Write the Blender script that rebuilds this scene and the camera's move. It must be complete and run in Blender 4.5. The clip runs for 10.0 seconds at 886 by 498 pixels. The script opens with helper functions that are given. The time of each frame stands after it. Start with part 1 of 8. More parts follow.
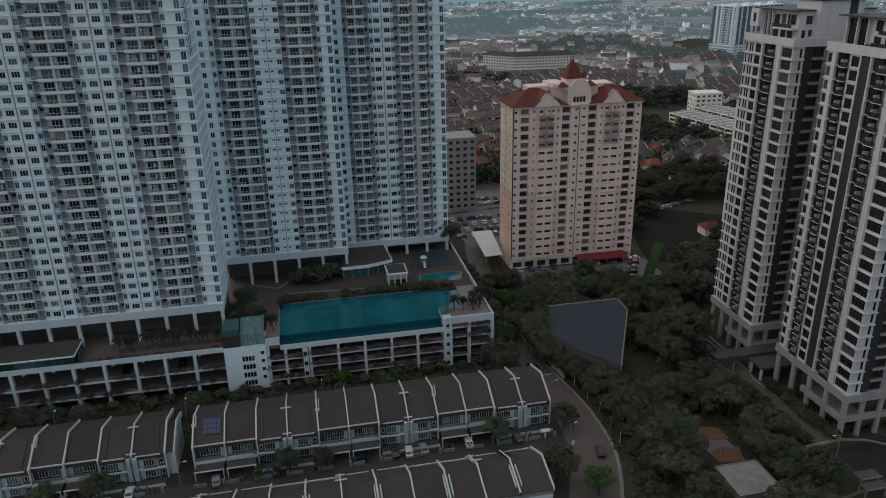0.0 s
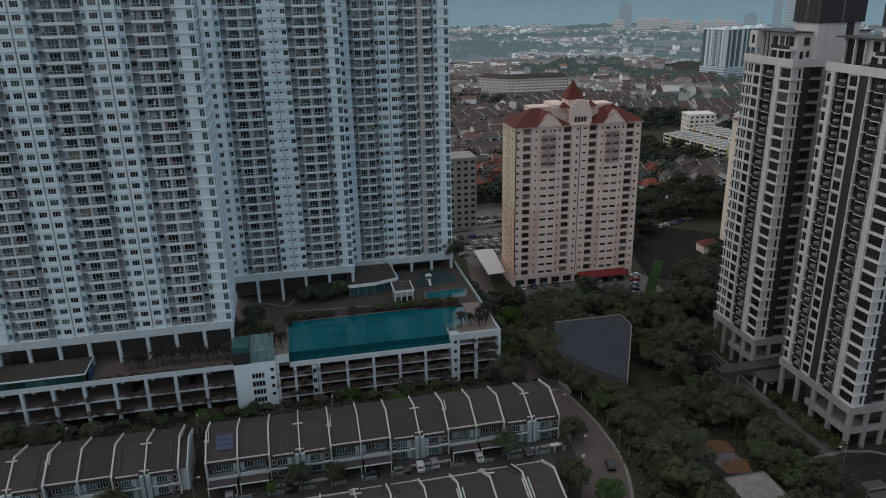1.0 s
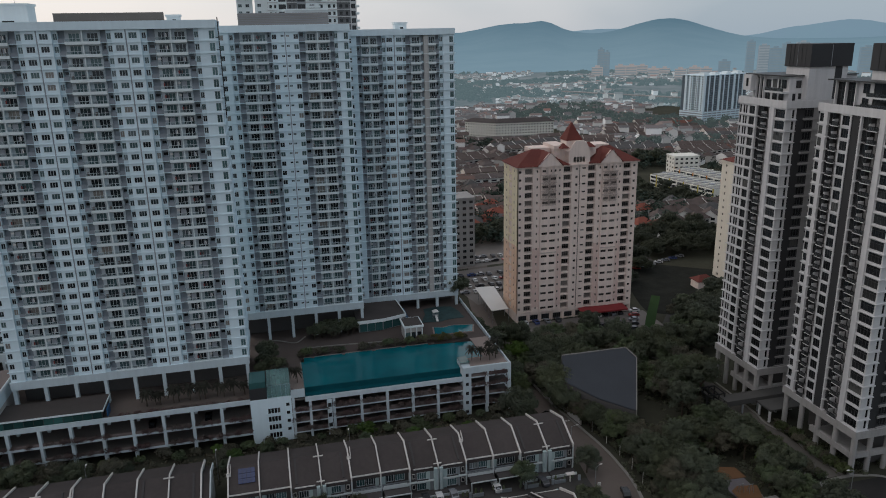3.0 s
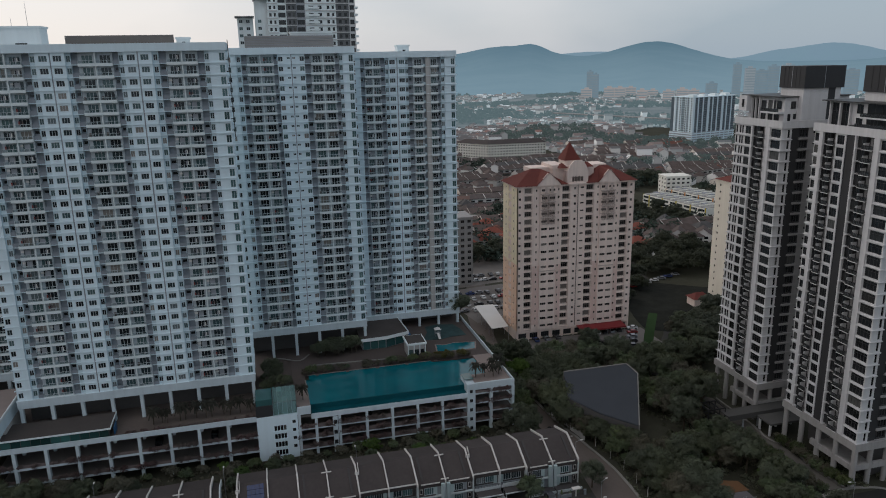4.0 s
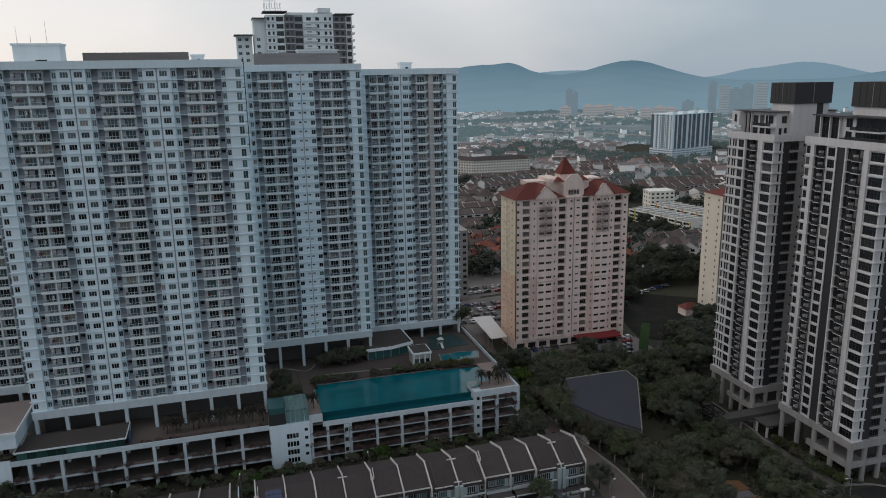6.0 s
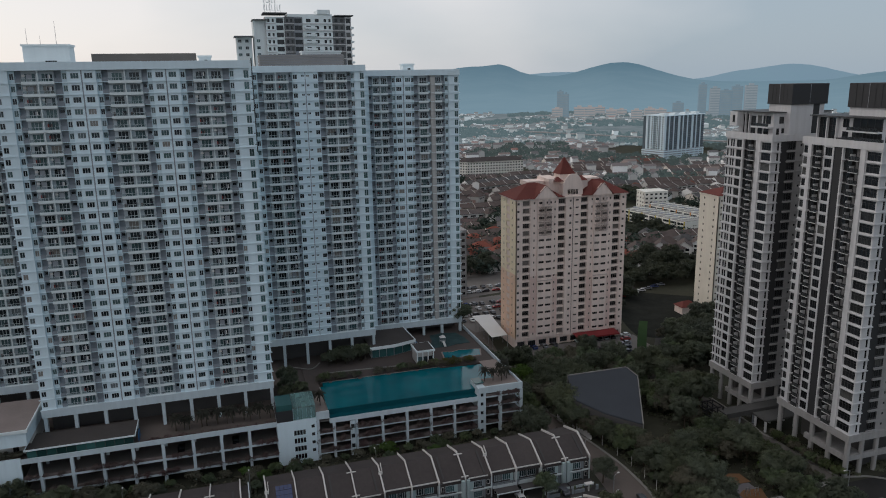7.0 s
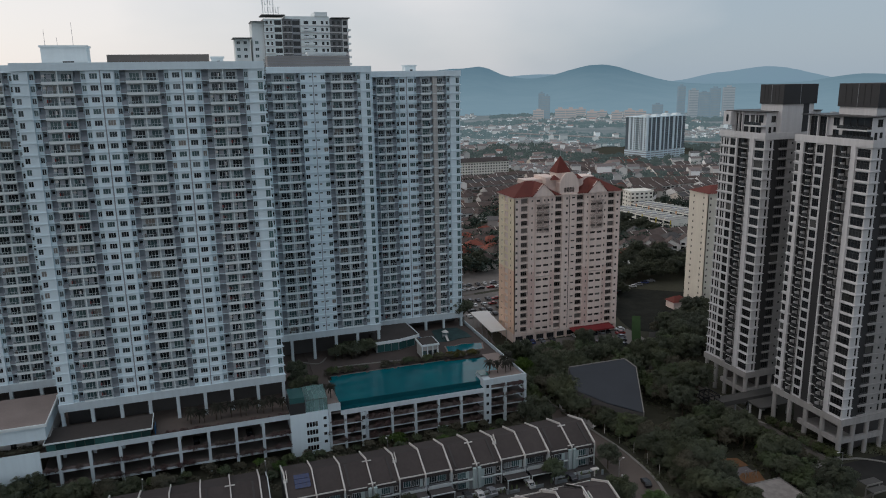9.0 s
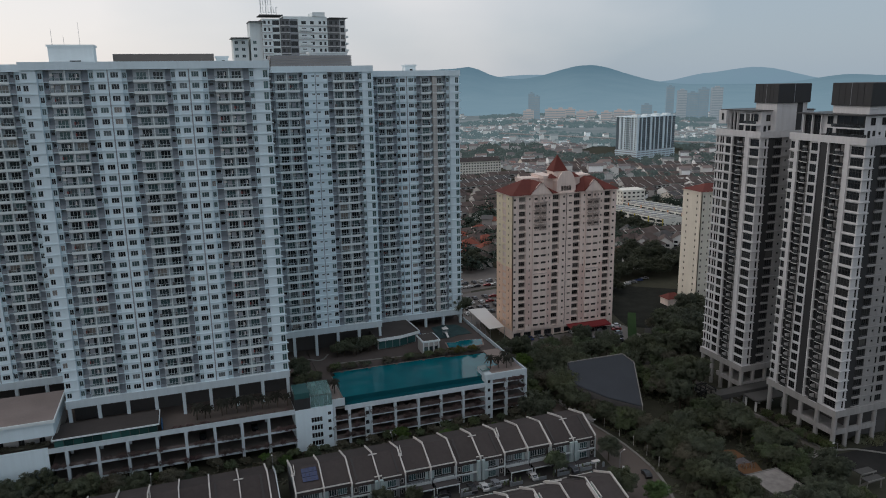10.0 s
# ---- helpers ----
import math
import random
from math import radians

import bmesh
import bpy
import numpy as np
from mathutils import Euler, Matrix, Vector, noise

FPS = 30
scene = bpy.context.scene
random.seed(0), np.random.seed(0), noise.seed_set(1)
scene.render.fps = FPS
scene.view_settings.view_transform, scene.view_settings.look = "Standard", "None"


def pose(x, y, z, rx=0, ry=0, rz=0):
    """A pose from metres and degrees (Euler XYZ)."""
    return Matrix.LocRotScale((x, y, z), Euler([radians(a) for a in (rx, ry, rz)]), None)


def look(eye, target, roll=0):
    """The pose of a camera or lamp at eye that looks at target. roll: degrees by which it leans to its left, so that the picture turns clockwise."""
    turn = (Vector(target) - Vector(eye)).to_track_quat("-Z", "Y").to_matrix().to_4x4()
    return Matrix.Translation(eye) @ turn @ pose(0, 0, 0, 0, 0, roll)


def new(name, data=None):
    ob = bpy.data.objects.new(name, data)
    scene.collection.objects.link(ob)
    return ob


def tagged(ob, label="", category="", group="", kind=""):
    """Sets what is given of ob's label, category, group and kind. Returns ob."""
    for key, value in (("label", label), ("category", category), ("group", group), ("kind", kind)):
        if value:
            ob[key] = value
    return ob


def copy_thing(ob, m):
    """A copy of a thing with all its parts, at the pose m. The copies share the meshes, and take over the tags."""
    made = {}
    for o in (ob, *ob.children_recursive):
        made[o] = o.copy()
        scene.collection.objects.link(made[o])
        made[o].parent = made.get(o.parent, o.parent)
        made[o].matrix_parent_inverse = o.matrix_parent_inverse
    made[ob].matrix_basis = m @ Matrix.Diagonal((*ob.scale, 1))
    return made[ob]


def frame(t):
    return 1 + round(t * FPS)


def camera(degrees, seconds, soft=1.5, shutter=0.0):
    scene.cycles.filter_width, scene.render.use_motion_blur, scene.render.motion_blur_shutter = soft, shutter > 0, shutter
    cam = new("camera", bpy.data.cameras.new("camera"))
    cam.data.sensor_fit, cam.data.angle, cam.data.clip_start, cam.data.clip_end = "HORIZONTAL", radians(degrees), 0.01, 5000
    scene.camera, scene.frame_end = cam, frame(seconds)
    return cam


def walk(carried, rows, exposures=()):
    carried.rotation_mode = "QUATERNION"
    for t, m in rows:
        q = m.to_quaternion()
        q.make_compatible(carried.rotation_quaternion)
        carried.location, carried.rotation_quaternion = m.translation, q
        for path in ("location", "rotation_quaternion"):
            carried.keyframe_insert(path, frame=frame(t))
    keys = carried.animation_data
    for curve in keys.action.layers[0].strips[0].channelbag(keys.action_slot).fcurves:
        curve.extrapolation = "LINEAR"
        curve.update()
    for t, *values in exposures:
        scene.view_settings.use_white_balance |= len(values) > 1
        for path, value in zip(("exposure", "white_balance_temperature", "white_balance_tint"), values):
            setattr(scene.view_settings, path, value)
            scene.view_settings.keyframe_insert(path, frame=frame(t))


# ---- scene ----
cam = camera(62.5, 10.0, soft=1.0)
METRES, EYE, TILT, LEAN, TURN = 53.2, 109.0, 0.0, 0.0, -11.1
ROWS = [
    (0.0, 0.0, 0.0, 0.0, -0.43, -21.39, 1.11),
    (0.5, -0.0416, -0.0292, -0.0013, -0.76, -20.53, 1.1),
    (1.0, -0.0832, -0.0578, -0.0024, -1.11, -19.7, 1.12),
    (1.5, -0.127, -0.088, -0.0037, -1.44, -18.79, 1.11),
    (2.0, -0.1691, -0.1161, -0.004, -1.86, -17.97, 1.11),
    (2.5, -0.2112, -0.1445, -0.0051, -2.27, -17.13, 1.11),
    (4.0, -0.335, -0.2289, -0.006, -3.51, -14.68, 1.06),
    (4.5, -0.3771, -0.2568, -0.0066, -3.91, -13.88, 1.04),
    (5.0, -0.4182, -0.2848, -0.0093, -4.34, -13.45, 1.06),
    (5.5, -0.4598, -0.3118, -0.0112, -4.8, -13.38, 1.04),
    (7.0, -0.5848, -0.3895, -0.0141, -5.98, -13.23, 0.97),
    (7.5, -0.6275, -0.4156, -0.0146, -6.38, -13.18, 0.96),
    (8.0, -0.6691, -0.4422, -0.0166, -6.83, -13.14, 0.96),
    (8.5, -0.7104, -0.4691, -0.0185, -7.21, -13.11, 0.94),
    (9.0, -0.7521, -0.4958, -0.0202, -7.6, -13.09, 0.95),
    (9.5, -0.7945, -0.5215, -0.0226, -8.04, -13.07, 0.93),
    (10.0, -0.8355, -0.5483, -0.0249, -8.47, -13.07, 0.92),
]
walk(cam, [(t, pose(0, 0, EYE, TILT, LEAN, TURN) @ pose(METRES * x, METRES * y, METRES * z, 90 + pitch, roll, yaw)) for t, x, y, z, yaw, pitch, roll in ROWS],
     exposures=((0, -0.14), (1, -0.07), (2.5, -0.03), (5, -0.02), (10, -0.02)))

# ---- world and sun ----
world = bpy.data.worlds.new("overcast_sky")
world.use_nodes = True
scene.world = world
wn, wl = world.node_tree.nodes, world.node_tree.links
wn.clear()
SUN_EL, SUN_AZ = radians(32), radians(-36)      # veiled sun, ahead and to the west
w_out = wn.new("ShaderNodeOutputWorld")
w_bg = wn.new("ShaderNodeBackground")
w_sky = wn.new("ShaderNodeTexSky")
w_sky.sky_type = "NISHITA"
w_sky.sun_disc = False
w_sky.sun_elevation, w_sky.sun_rotation = SUN_EL, SUN_AZ
w_sky.dust_density, w_sky.air_density = 1.6, 1.0
w_scale = wn.new("ShaderNodeVectorMath")
w_scale.operation = "SCALE"
w_scale.inputs["Scale"].default_value = 0.125
w_tc = wn.new("ShaderNodeTexCoord")
w_map = wn.new("ShaderNodeMapping")
w_map.inputs["Scale"].default_value = (1.3, 1.3, 3.2)
w_noise = wn.new("ShaderNodeTexNoise")
w_noise.inputs["Scale"].default_value = 1.7
w_noise.inputs["Detail"].default_value = 5.0
w_noise.inputs["Roughness"].default_value = 0.42
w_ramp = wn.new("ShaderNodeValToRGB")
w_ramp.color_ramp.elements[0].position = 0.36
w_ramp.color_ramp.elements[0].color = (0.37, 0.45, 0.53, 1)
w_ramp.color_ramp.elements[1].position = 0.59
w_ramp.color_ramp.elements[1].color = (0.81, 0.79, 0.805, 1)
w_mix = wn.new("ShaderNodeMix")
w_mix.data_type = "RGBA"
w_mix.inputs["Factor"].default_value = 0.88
wl.new(w_sky.outputs["Color"], w_scale.inputs[0])
wl.new(w_tc.outputs["Generated"], w_map.inputs["Vector"])
wl.new(w_map.outputs["Vector"], w_noise.inputs["Vector"])
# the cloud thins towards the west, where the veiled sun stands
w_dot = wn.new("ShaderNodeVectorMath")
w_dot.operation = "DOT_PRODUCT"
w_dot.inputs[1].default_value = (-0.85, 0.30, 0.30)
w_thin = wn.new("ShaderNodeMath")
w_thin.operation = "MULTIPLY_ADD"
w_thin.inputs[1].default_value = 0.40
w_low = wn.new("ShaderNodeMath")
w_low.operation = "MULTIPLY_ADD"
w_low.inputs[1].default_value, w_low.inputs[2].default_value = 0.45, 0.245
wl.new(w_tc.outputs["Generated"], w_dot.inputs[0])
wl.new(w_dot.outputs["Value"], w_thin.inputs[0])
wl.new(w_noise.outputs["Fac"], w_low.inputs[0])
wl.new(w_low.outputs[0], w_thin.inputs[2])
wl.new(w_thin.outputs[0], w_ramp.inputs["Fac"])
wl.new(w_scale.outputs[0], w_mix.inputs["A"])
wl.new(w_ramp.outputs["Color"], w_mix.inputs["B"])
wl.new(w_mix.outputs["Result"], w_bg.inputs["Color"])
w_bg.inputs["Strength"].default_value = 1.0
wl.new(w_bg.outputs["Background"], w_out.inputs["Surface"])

sun = new("sun", bpy.data.lights.new("sun", "SUN"))
sun.data.energy, sun.data.angle, sun.data.color = 0.5, radians(18), (1.0, 0.93, 0.84)
sun_dir = Vector((math.sin(SUN_AZ) * math.cos(SUN_EL), math.cos(SUN_AZ) * math.cos(SUN_EL), math.sin(SUN_EL)))
sun.matrix_basis = look(sun_dir * 300, (0, 0, 0))

# ---- materials ----
def mat(name, col, rough=0.7, metal=0.0, var=0.18, scale=0.15, fine=2.5, bump=0.0, rand=0.0, streak=0.0, spec=0.3, glow=None, island=0.0):
    """Procedural surface: broad stains, fine grain, run-off streaks and a shade of its own for each piece."""
    m = bpy.data.materials.new(name)
    m.use_nodes = True
    n, l = m.node_tree.nodes, m.node_tree.links
    b = n["Principled BSDF"]
    b.inputs["Roughness"].default_value = rough
    b.inputs["Metallic"].default_value = metal
    b.inputs["Specular IOR Level"].default_value = spec
    geo = n.new("ShaderNodeNewGeometry")
    value = None

    def add(sock, amount, centre):
        nonlocal value
        x = n.new("ShaderNodeMath")
        x.operation = "MULTIPLY_ADD"
        l.new(sock, x.inputs[0])
        x.inputs[1].default_value = amount
        if value is None:
            x.inputs[2].default_value = 1.0 - amount * centre
        else:
            s = n.new("ShaderNodeMath")
            s.operation = "SUBTRACT"
            l.new(value, s.inputs[0])
            s.inputs[1].default_value = amount * centre
            l.new(s.outputs[0], x.inputs[2])
        value = x.outputs[0]

    def grain(sc, detail, stretch=None):
        t = n.new("ShaderNodeTexNoise")
        t.inputs["Scale"].default_value = sc
        t.inputs["Detail"].default_value = detail
        if stretch:
            mp = n.new("ShaderNodeMapping")
            mp.inputs["Scale"].default_value = stretch
            l.new(geo.outputs["Position"], mp.inputs["Vector"])
            l.new(mp.outputs["Vector"], t.inputs["Vector"])
        else:
            l.new(geo.outputs["Position"], t.inputs["Vector"])
        return t.outputs["Fac"]

    add(grain(scale, 4.0), var * 2, 0.5)
    add(grain(fine, 3.0), var, 0.5)
    if streak:
        add(grain(0.9, 4.0, (1.0, 1.0, 0.05)), streak * 2, 0.5)
    if rand:
        oi = n.new("ShaderNodeObjectInfo")
        add(oi.outputs["Random"], rand * 2, 0.5)
    if island:
        add(geo.outputs["Random Per Island"], island * 2, 0.5)
    hs = n.new("ShaderNodeHueSaturation")
    hs.inputs["Color"].default_value = (*col, 1)
    l.new(value, hs.inputs["Value"])
    l.new(hs.outputs["Color"], b.inputs["Base Color"])
    if bump:
        bp = n.new("ShaderNodeBump")
        bp.inputs["Strength"].default_value = 0.5
        bp.inputs["Distance"].default_value = bump
        l.new(grain(fine, 4.0), bp.inputs["Height"])
        l.new(bp.outputs["Normal"], b.inputs["Normal"])
    if glow:
        b.inputs["Emission Color"].default_value = (*glow, 1)
        b.inputs["Emission Strength"].default_value = 1.0
    return m


def spread(name, stops, rough=0.2, spec=0.5, source="Random", noise_scale=0.0):
    """A surface whose colour is drawn for each piece from a few colours."""
    m = bpy.data.materials.new(name)
    m.use_nodes = True
    n, l = m.node_tree.nodes, m.node_tree.links
    b = n["Principled BSDF"]
    b.inputs["Roughness"].default_value = rough
    b.inputs["Specular IOR Level"].default_value = spec
    r = n.new("ShaderNodeValToRGB")
    r.color_ramp.interpolation = "CONSTANT"
    el = r.color_ramp.elements
    el[0].position, el[0].color = stops[0][0], (*stops[0][1], 1)
    el[1].position, el[1].color = stops[1][0], (*stops[1][1], 1)
    for p, c in stops[2:]:
        e = el.new(p)
        e.color = (*c, 1)
    if source == "Random":
        s = n.new("ShaderNodeObjectInfo").outputs["Random"]
    else:
        s = n.new("ShaderNodeNewGeometry").outputs["Random Per Island"]
    l.new(s, r.inputs["Fac"])
    out = r.outputs["Color"]
    if noise_scale:
        g = n.new("ShaderNodeNewGeometry")
        t = n.new("ShaderNodeTexNoise")
        t.inputs["Scale"].default_value = noise_scale
        l.new(g.outputs["Position"], t.inputs["Vector"])
        ma = n.new("ShaderNodeMath")
        ma.operation = "MULTIPLY_ADD"
        ma.inputs[1].default_value, ma.inputs[2].default_value = 0.8, 0.6
        l.new(t.outputs["Fac"], ma.inputs[0])
        hs = n.new("ShaderNodeHueSaturation")
        l.new(out, hs.inputs["Color"])
        l.new(ma.outputs[0], hs.inputs["Value"])
        out = hs.outputs["Color"]
    l.new(out, b.inputs["Base Color"])
    return m


M_WHITE = mat("white_blue_render", (0.655, 0.765, 0.82), 0.75, var=0.05, streak=0.08)
M_PALE = mat("pale_blue_render", (0.52, 0.635, 0.69), 0.75, var=0.06, streak=0.06)
M_WARM = mat("warm_white_render", (0.70, 0.755, 0.765), 0.75, var=0.06, streak=0.08)
M_GREY = mat("grey_recess_render", (0.232, 0.258, 0.288), 0.8, var=0.28, fine=1.6, streak=0.14)
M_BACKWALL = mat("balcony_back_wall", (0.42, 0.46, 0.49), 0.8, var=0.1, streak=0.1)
M_MIDGREY = mat("mid_grey_render", (0.30, 0.315, 0.34), 0.8, var=0.1, streak=0.1)
M_BEIGE = mat("beige_render", (0.45, 0.435, 0.42), 0.8, var=0.08, streak=0.1)
# undercroft and room shade put into the base colour; also one dark slot
M_DARK = mat("dark_slot_and_shade", (0.085, 0.08, 0.078), 0.9, var=0.2)
M_BLACK = mat("charcoal_cladding", (0.036, 0.036, 0.038), 0.6, var=0.15)
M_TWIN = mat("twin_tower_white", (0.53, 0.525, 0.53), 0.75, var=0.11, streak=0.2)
# streaked base; the shade low on the towers is put into its colour
M_TWINBASE = mat("weathered_shaded_tower_base", (0.30, 0.288, 0.28), 0.8, var=0.15, streak=0.25)
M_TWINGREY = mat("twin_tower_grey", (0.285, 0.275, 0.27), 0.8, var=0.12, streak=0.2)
M_GLASS = spread("window_glass", [(0, (0.016, 0.021, 0.025)), (0.38, (0.034, 0.05, 0.056)), (0.6, (0.06, 0.105, 0.112)), (0.76, (0.085, 0.14, 0.142)), (0.87, (0.13, 0.16, 0.17)), (0.95, (0.24, 0.22, 0.20))], 0.08, 0.5)
M_GLASSD = spread("dark_window_glass", [(0, (0.015, 0.016, 0.018)), (0.6, (0.024, 0.025, 0.027)), (0.85, (0.035, 0.036, 0.036)), (0.97, (0.1, 0.1, 0.095))], 0.08, 0.5)
M_GLASSI = spread("window_glass_joined", [(0, (0.016, 0.021, 0.025)), (0.38, (0.034, 0.05, 0.056)), (0.6, (0.06, 0.105, 0.112)), (0.76, (0.085, 0.14, 0.142)), (0.88, (0.15, 0.17, 0.18))], 0.08, 0.5, "Island")
M_GLASSC = spread("curtained_window_glass", [(0, (0.014, 0.013, 0.013)), (0.38, (0.035, 0.031, 0.03)), (0.7, (0.07, 0.06, 0.056)), (0.9, (0.19, 0.165, 0.15))], 0.15, 0.5)
M_FRAMEC = mat("bronze_window_frame", (0.15, 0.13, 0.12), 0.6, var=0.08)
M_STRAW = mat("straw_render", (0.68, 0.63, 0.54), 0.85, var=0.08, streak=0.12)
M_CLOTHRED = mat("red_cloth", (0.22, 0.05, 0.045), 0.9, var=0.2)
M_CLOTHDARK = mat("dark_cloth", (0.03, 0.032, 0.04), 0.9, var=0.2)
M_FRAME = mat("window_frame", (0.5, 0.54, 0.56), 0.5, var=0.05)
M_FRAMED = mat("dark_window_frame", (0.05, 0.05, 0.05), 0.5, var=0.05)


def clear_glass(name, col, cover):
    """Clear sheet glass: a tinted glossy face over a see-through one."""
    m = mat(name, col, 0.1, var=0.1, spec=0.5, rand=0.25)
    n, l = m.node_tree.nodes, m.node_tree.links
    see = n.new("ShaderNodeBsdfTransparent")
    see.inputs["Color"].default_value = (0.86, 0.93, 0.93, 1)
    mx = n.new("ShaderNodeMixShader")
    mx.inputs[0].default_value = cover
    l.new(see.outputs[0], mx.inputs[1])
    l.new(n["Principled BSDF"].outputs[0], mx.inputs[2])
    l.new(mx.outputs[0], n["Material Output"].inputs["Surface"])
    return m


M_RAILGLASS = clear_glass("balcony_glass", (0.20, 0.27, 0.28), 0.16)
M_RAIL = mat("dark_metal_railing", (0.03, 0.03, 0.032), 0.5, 0.4, var=0.1)
M_PODIUM = mat("podium_white", (0.50, 0.57, 0.605), 0.8, var=0.08, streak=0.12)
M_CONC = mat("concrete_floor", (0.155, 0.14, 0.13), 0.9, var=0.2)
M_PLANTER = mat("planter_band", (0.15, 0.12, 0.115), 0.9, var=0.35, fine=1.2)
M_DECK = mat("deck_paving", (0.13, 0.105, 0.093), 0.85, var=0.2, fine=1.0)
M_DECKPINK = mat("pool_deck_paving", (0.26, 0.21, 0.19), 0.85, var=0.14)
M_PLASTER = mat("courtyard_paving", (0.085, 0.068, 0.062), 0.9, var=0.2)
M_ASPHALT = mat("asphalt", (0.052, 0.049, 0.046), 0.9, var=0.18, fine=0.8)
M_PAVER = mat("block_paved_road", (0.118, 0.097, 0.086), 0.9, var=0.16, fine=1.5)
M_DRIVE = mat("pale_worn_drive", (0.115, 0.106, 0.095), 0.9, var=0.2, fine=0.7)
M_KERB = mat("kerb_concrete", (0.21, 0.20, 0.185), 0.9, var=0.15)
M_GROUND = mat("soil_and_scrub", (0.050, 0.050, 0.037), 0.95, var=0.4, scale=0.05, fine=0.5, spec=0.05)
M_LAWN = mat("lawn", (0.026, 0.050, 0.019), 0.95, var=0.3, spec=0.05)
M_YARD = mat("dark_weedy_yard", (0.020, 0.021, 0.018), 0.95, var=0.5, scale=0.2, fine=0.9, spec=0.04)
M_ROOFBROWN = mat("brown_roof_tiles", (0.060, 0.050, 0.048), 0.9, var=0.24, fine=1.4, rand=0.1, streak=0.12)
M_ROOFSLATE = mat("slate_metal_roof", (0.050, 0.055, 0.064), 0.85, var=0.1, spec=0.15)
M_ROOFRED = mat("red_roof_tiles", (0.125, 0.032, 0.025), 0.85, var=0.22, fine=1.2)
M_ROOFFLAT = mat("flat_roof_screed", (0.25, 0.205, 0.19), 0.9, var=0.22)
M_ROOFWHITE = mat("white_sheet_roof", (0.62, 0.6, 0.58), 0.6, var=0.06)
M_GREENGLASS = mat("green_tinted_glass", (0.035, 0.105, 0.105), 0.1, var=0.15, spec=0.6)
M_ROOFGLASS = clear_glass("roof_glazing", (0.17, 0.29, 0.28), 0.55)
M_INNER = mat("bare_concrete_interior", (0.20, 0.185, 0.18), 0.9, var=0.25, streak=0.15)
M_FARDARK = mat("far_tower_grey_band", (0.13, 0.135, 0.14), 0.7, var=0.15)
M_LOUVRE = mat("grey_brown_louvre", (0.27, 0.255, 0.25), 0.7, var=0.15)
M_TEALGLASS = mat("teal_corner_glass", (0.065, 0.125, 0.13), 0.08, var=0.2, spec=0.5, rand=0.5)
M_BLUE = mat("blue_board", (0.02, 0.09, 0.2), 0.5, var=0.1)
M_HOUSEWHITE = mat("house_white", (0.52, 0.56, 0.57), 0.8, var=0.08, streak=0.12)
M_HOUSEPANEL = mat("house_pale_teal_panel", (0.40, 0.49, 0.49), 0.7, var=0.1, streak=0.1)
M_HOUSEGREY = mat("house_grey", (0.22, 0.24, 0.255), 0.8, var=0.1, streak=0.12)
M_HOUSEDARK = mat("house_dark_wall", (0.06, 0.055, 0.055), 0.85, var=0.15)
M_LIP = mat("roof_edge_white", (0.60, 0.57, 0.54), 0.8, var=0.12)
M_TRUNK = mat("bark", (0.07, 0.055, 0.04), 0.95, var=0.25)
M_CREAM = mat("cream_render", (0.74, 0.61, 0.55), 0.85, var=0.1, streak=0.2)
M_CREAMY = mat("yellow_cream_render", (0.80, 0.69, 0.51), 0.85, var=0.08, streak=0.1)
M_ORANGE = mat("apricot_render", (0.78, 0.55, 0.41), 0.85, var=0.1, streak=0.1)
M_PINK = mat("pink_render", (0.66, 0.49, 0.44), 0.85, var=0.1, streak=0.14)
# weathered panels, and recess walls with shade put into the colour
M_STAINSHADE = mat("weathered_shaded_cream", (0.52, 0.43, 0.39), 0.9, var=0.2, streak=0.2)
M_REDCANOPY = mat("red_canopy", (0.22, 0.028, 0.03), 0.7, var=0.1)
M_SOLAR = mat("solar_panel", (0.02, 0.035, 0.10), 0.15, var=0.1, spec=0.6)
M_PLAYORANGE = mat("orange_rubber_floor", (0.17, 0.09, 0.045), 0.9, var=0.15)
M_PLAYGREY = mat("pale_rubber_floor", (0.15, 0.14, 0.15), 0.9, var=0.15)
M_TYRE = mat("tyre_rubber", (0.02, 0.02, 0.02), 0.9, var=0.1)
M_CARGLASS = mat("car_glass", (0.015, 0.018, 0.02), 0.06, var=0.05, spec=0.6)
M_CAR = spread("car_paint", [(0, (0.55, 0.55, 0.55)), (0.35, (0.03, 0.03, 0.035)), (0.55, (0.22, 0.23, 0.25)), (0.78, (0.07, 0.07, 0.08)), (0.9, (0.22, 0.03, 0.03)), (0.95, (0.04, 0.06, 0.16))], 0.25, 0.6)
M_STEEL = mat("painted_steel", (0.30, 0.31, 0.32), 0.5, 0.4, var=0.1)


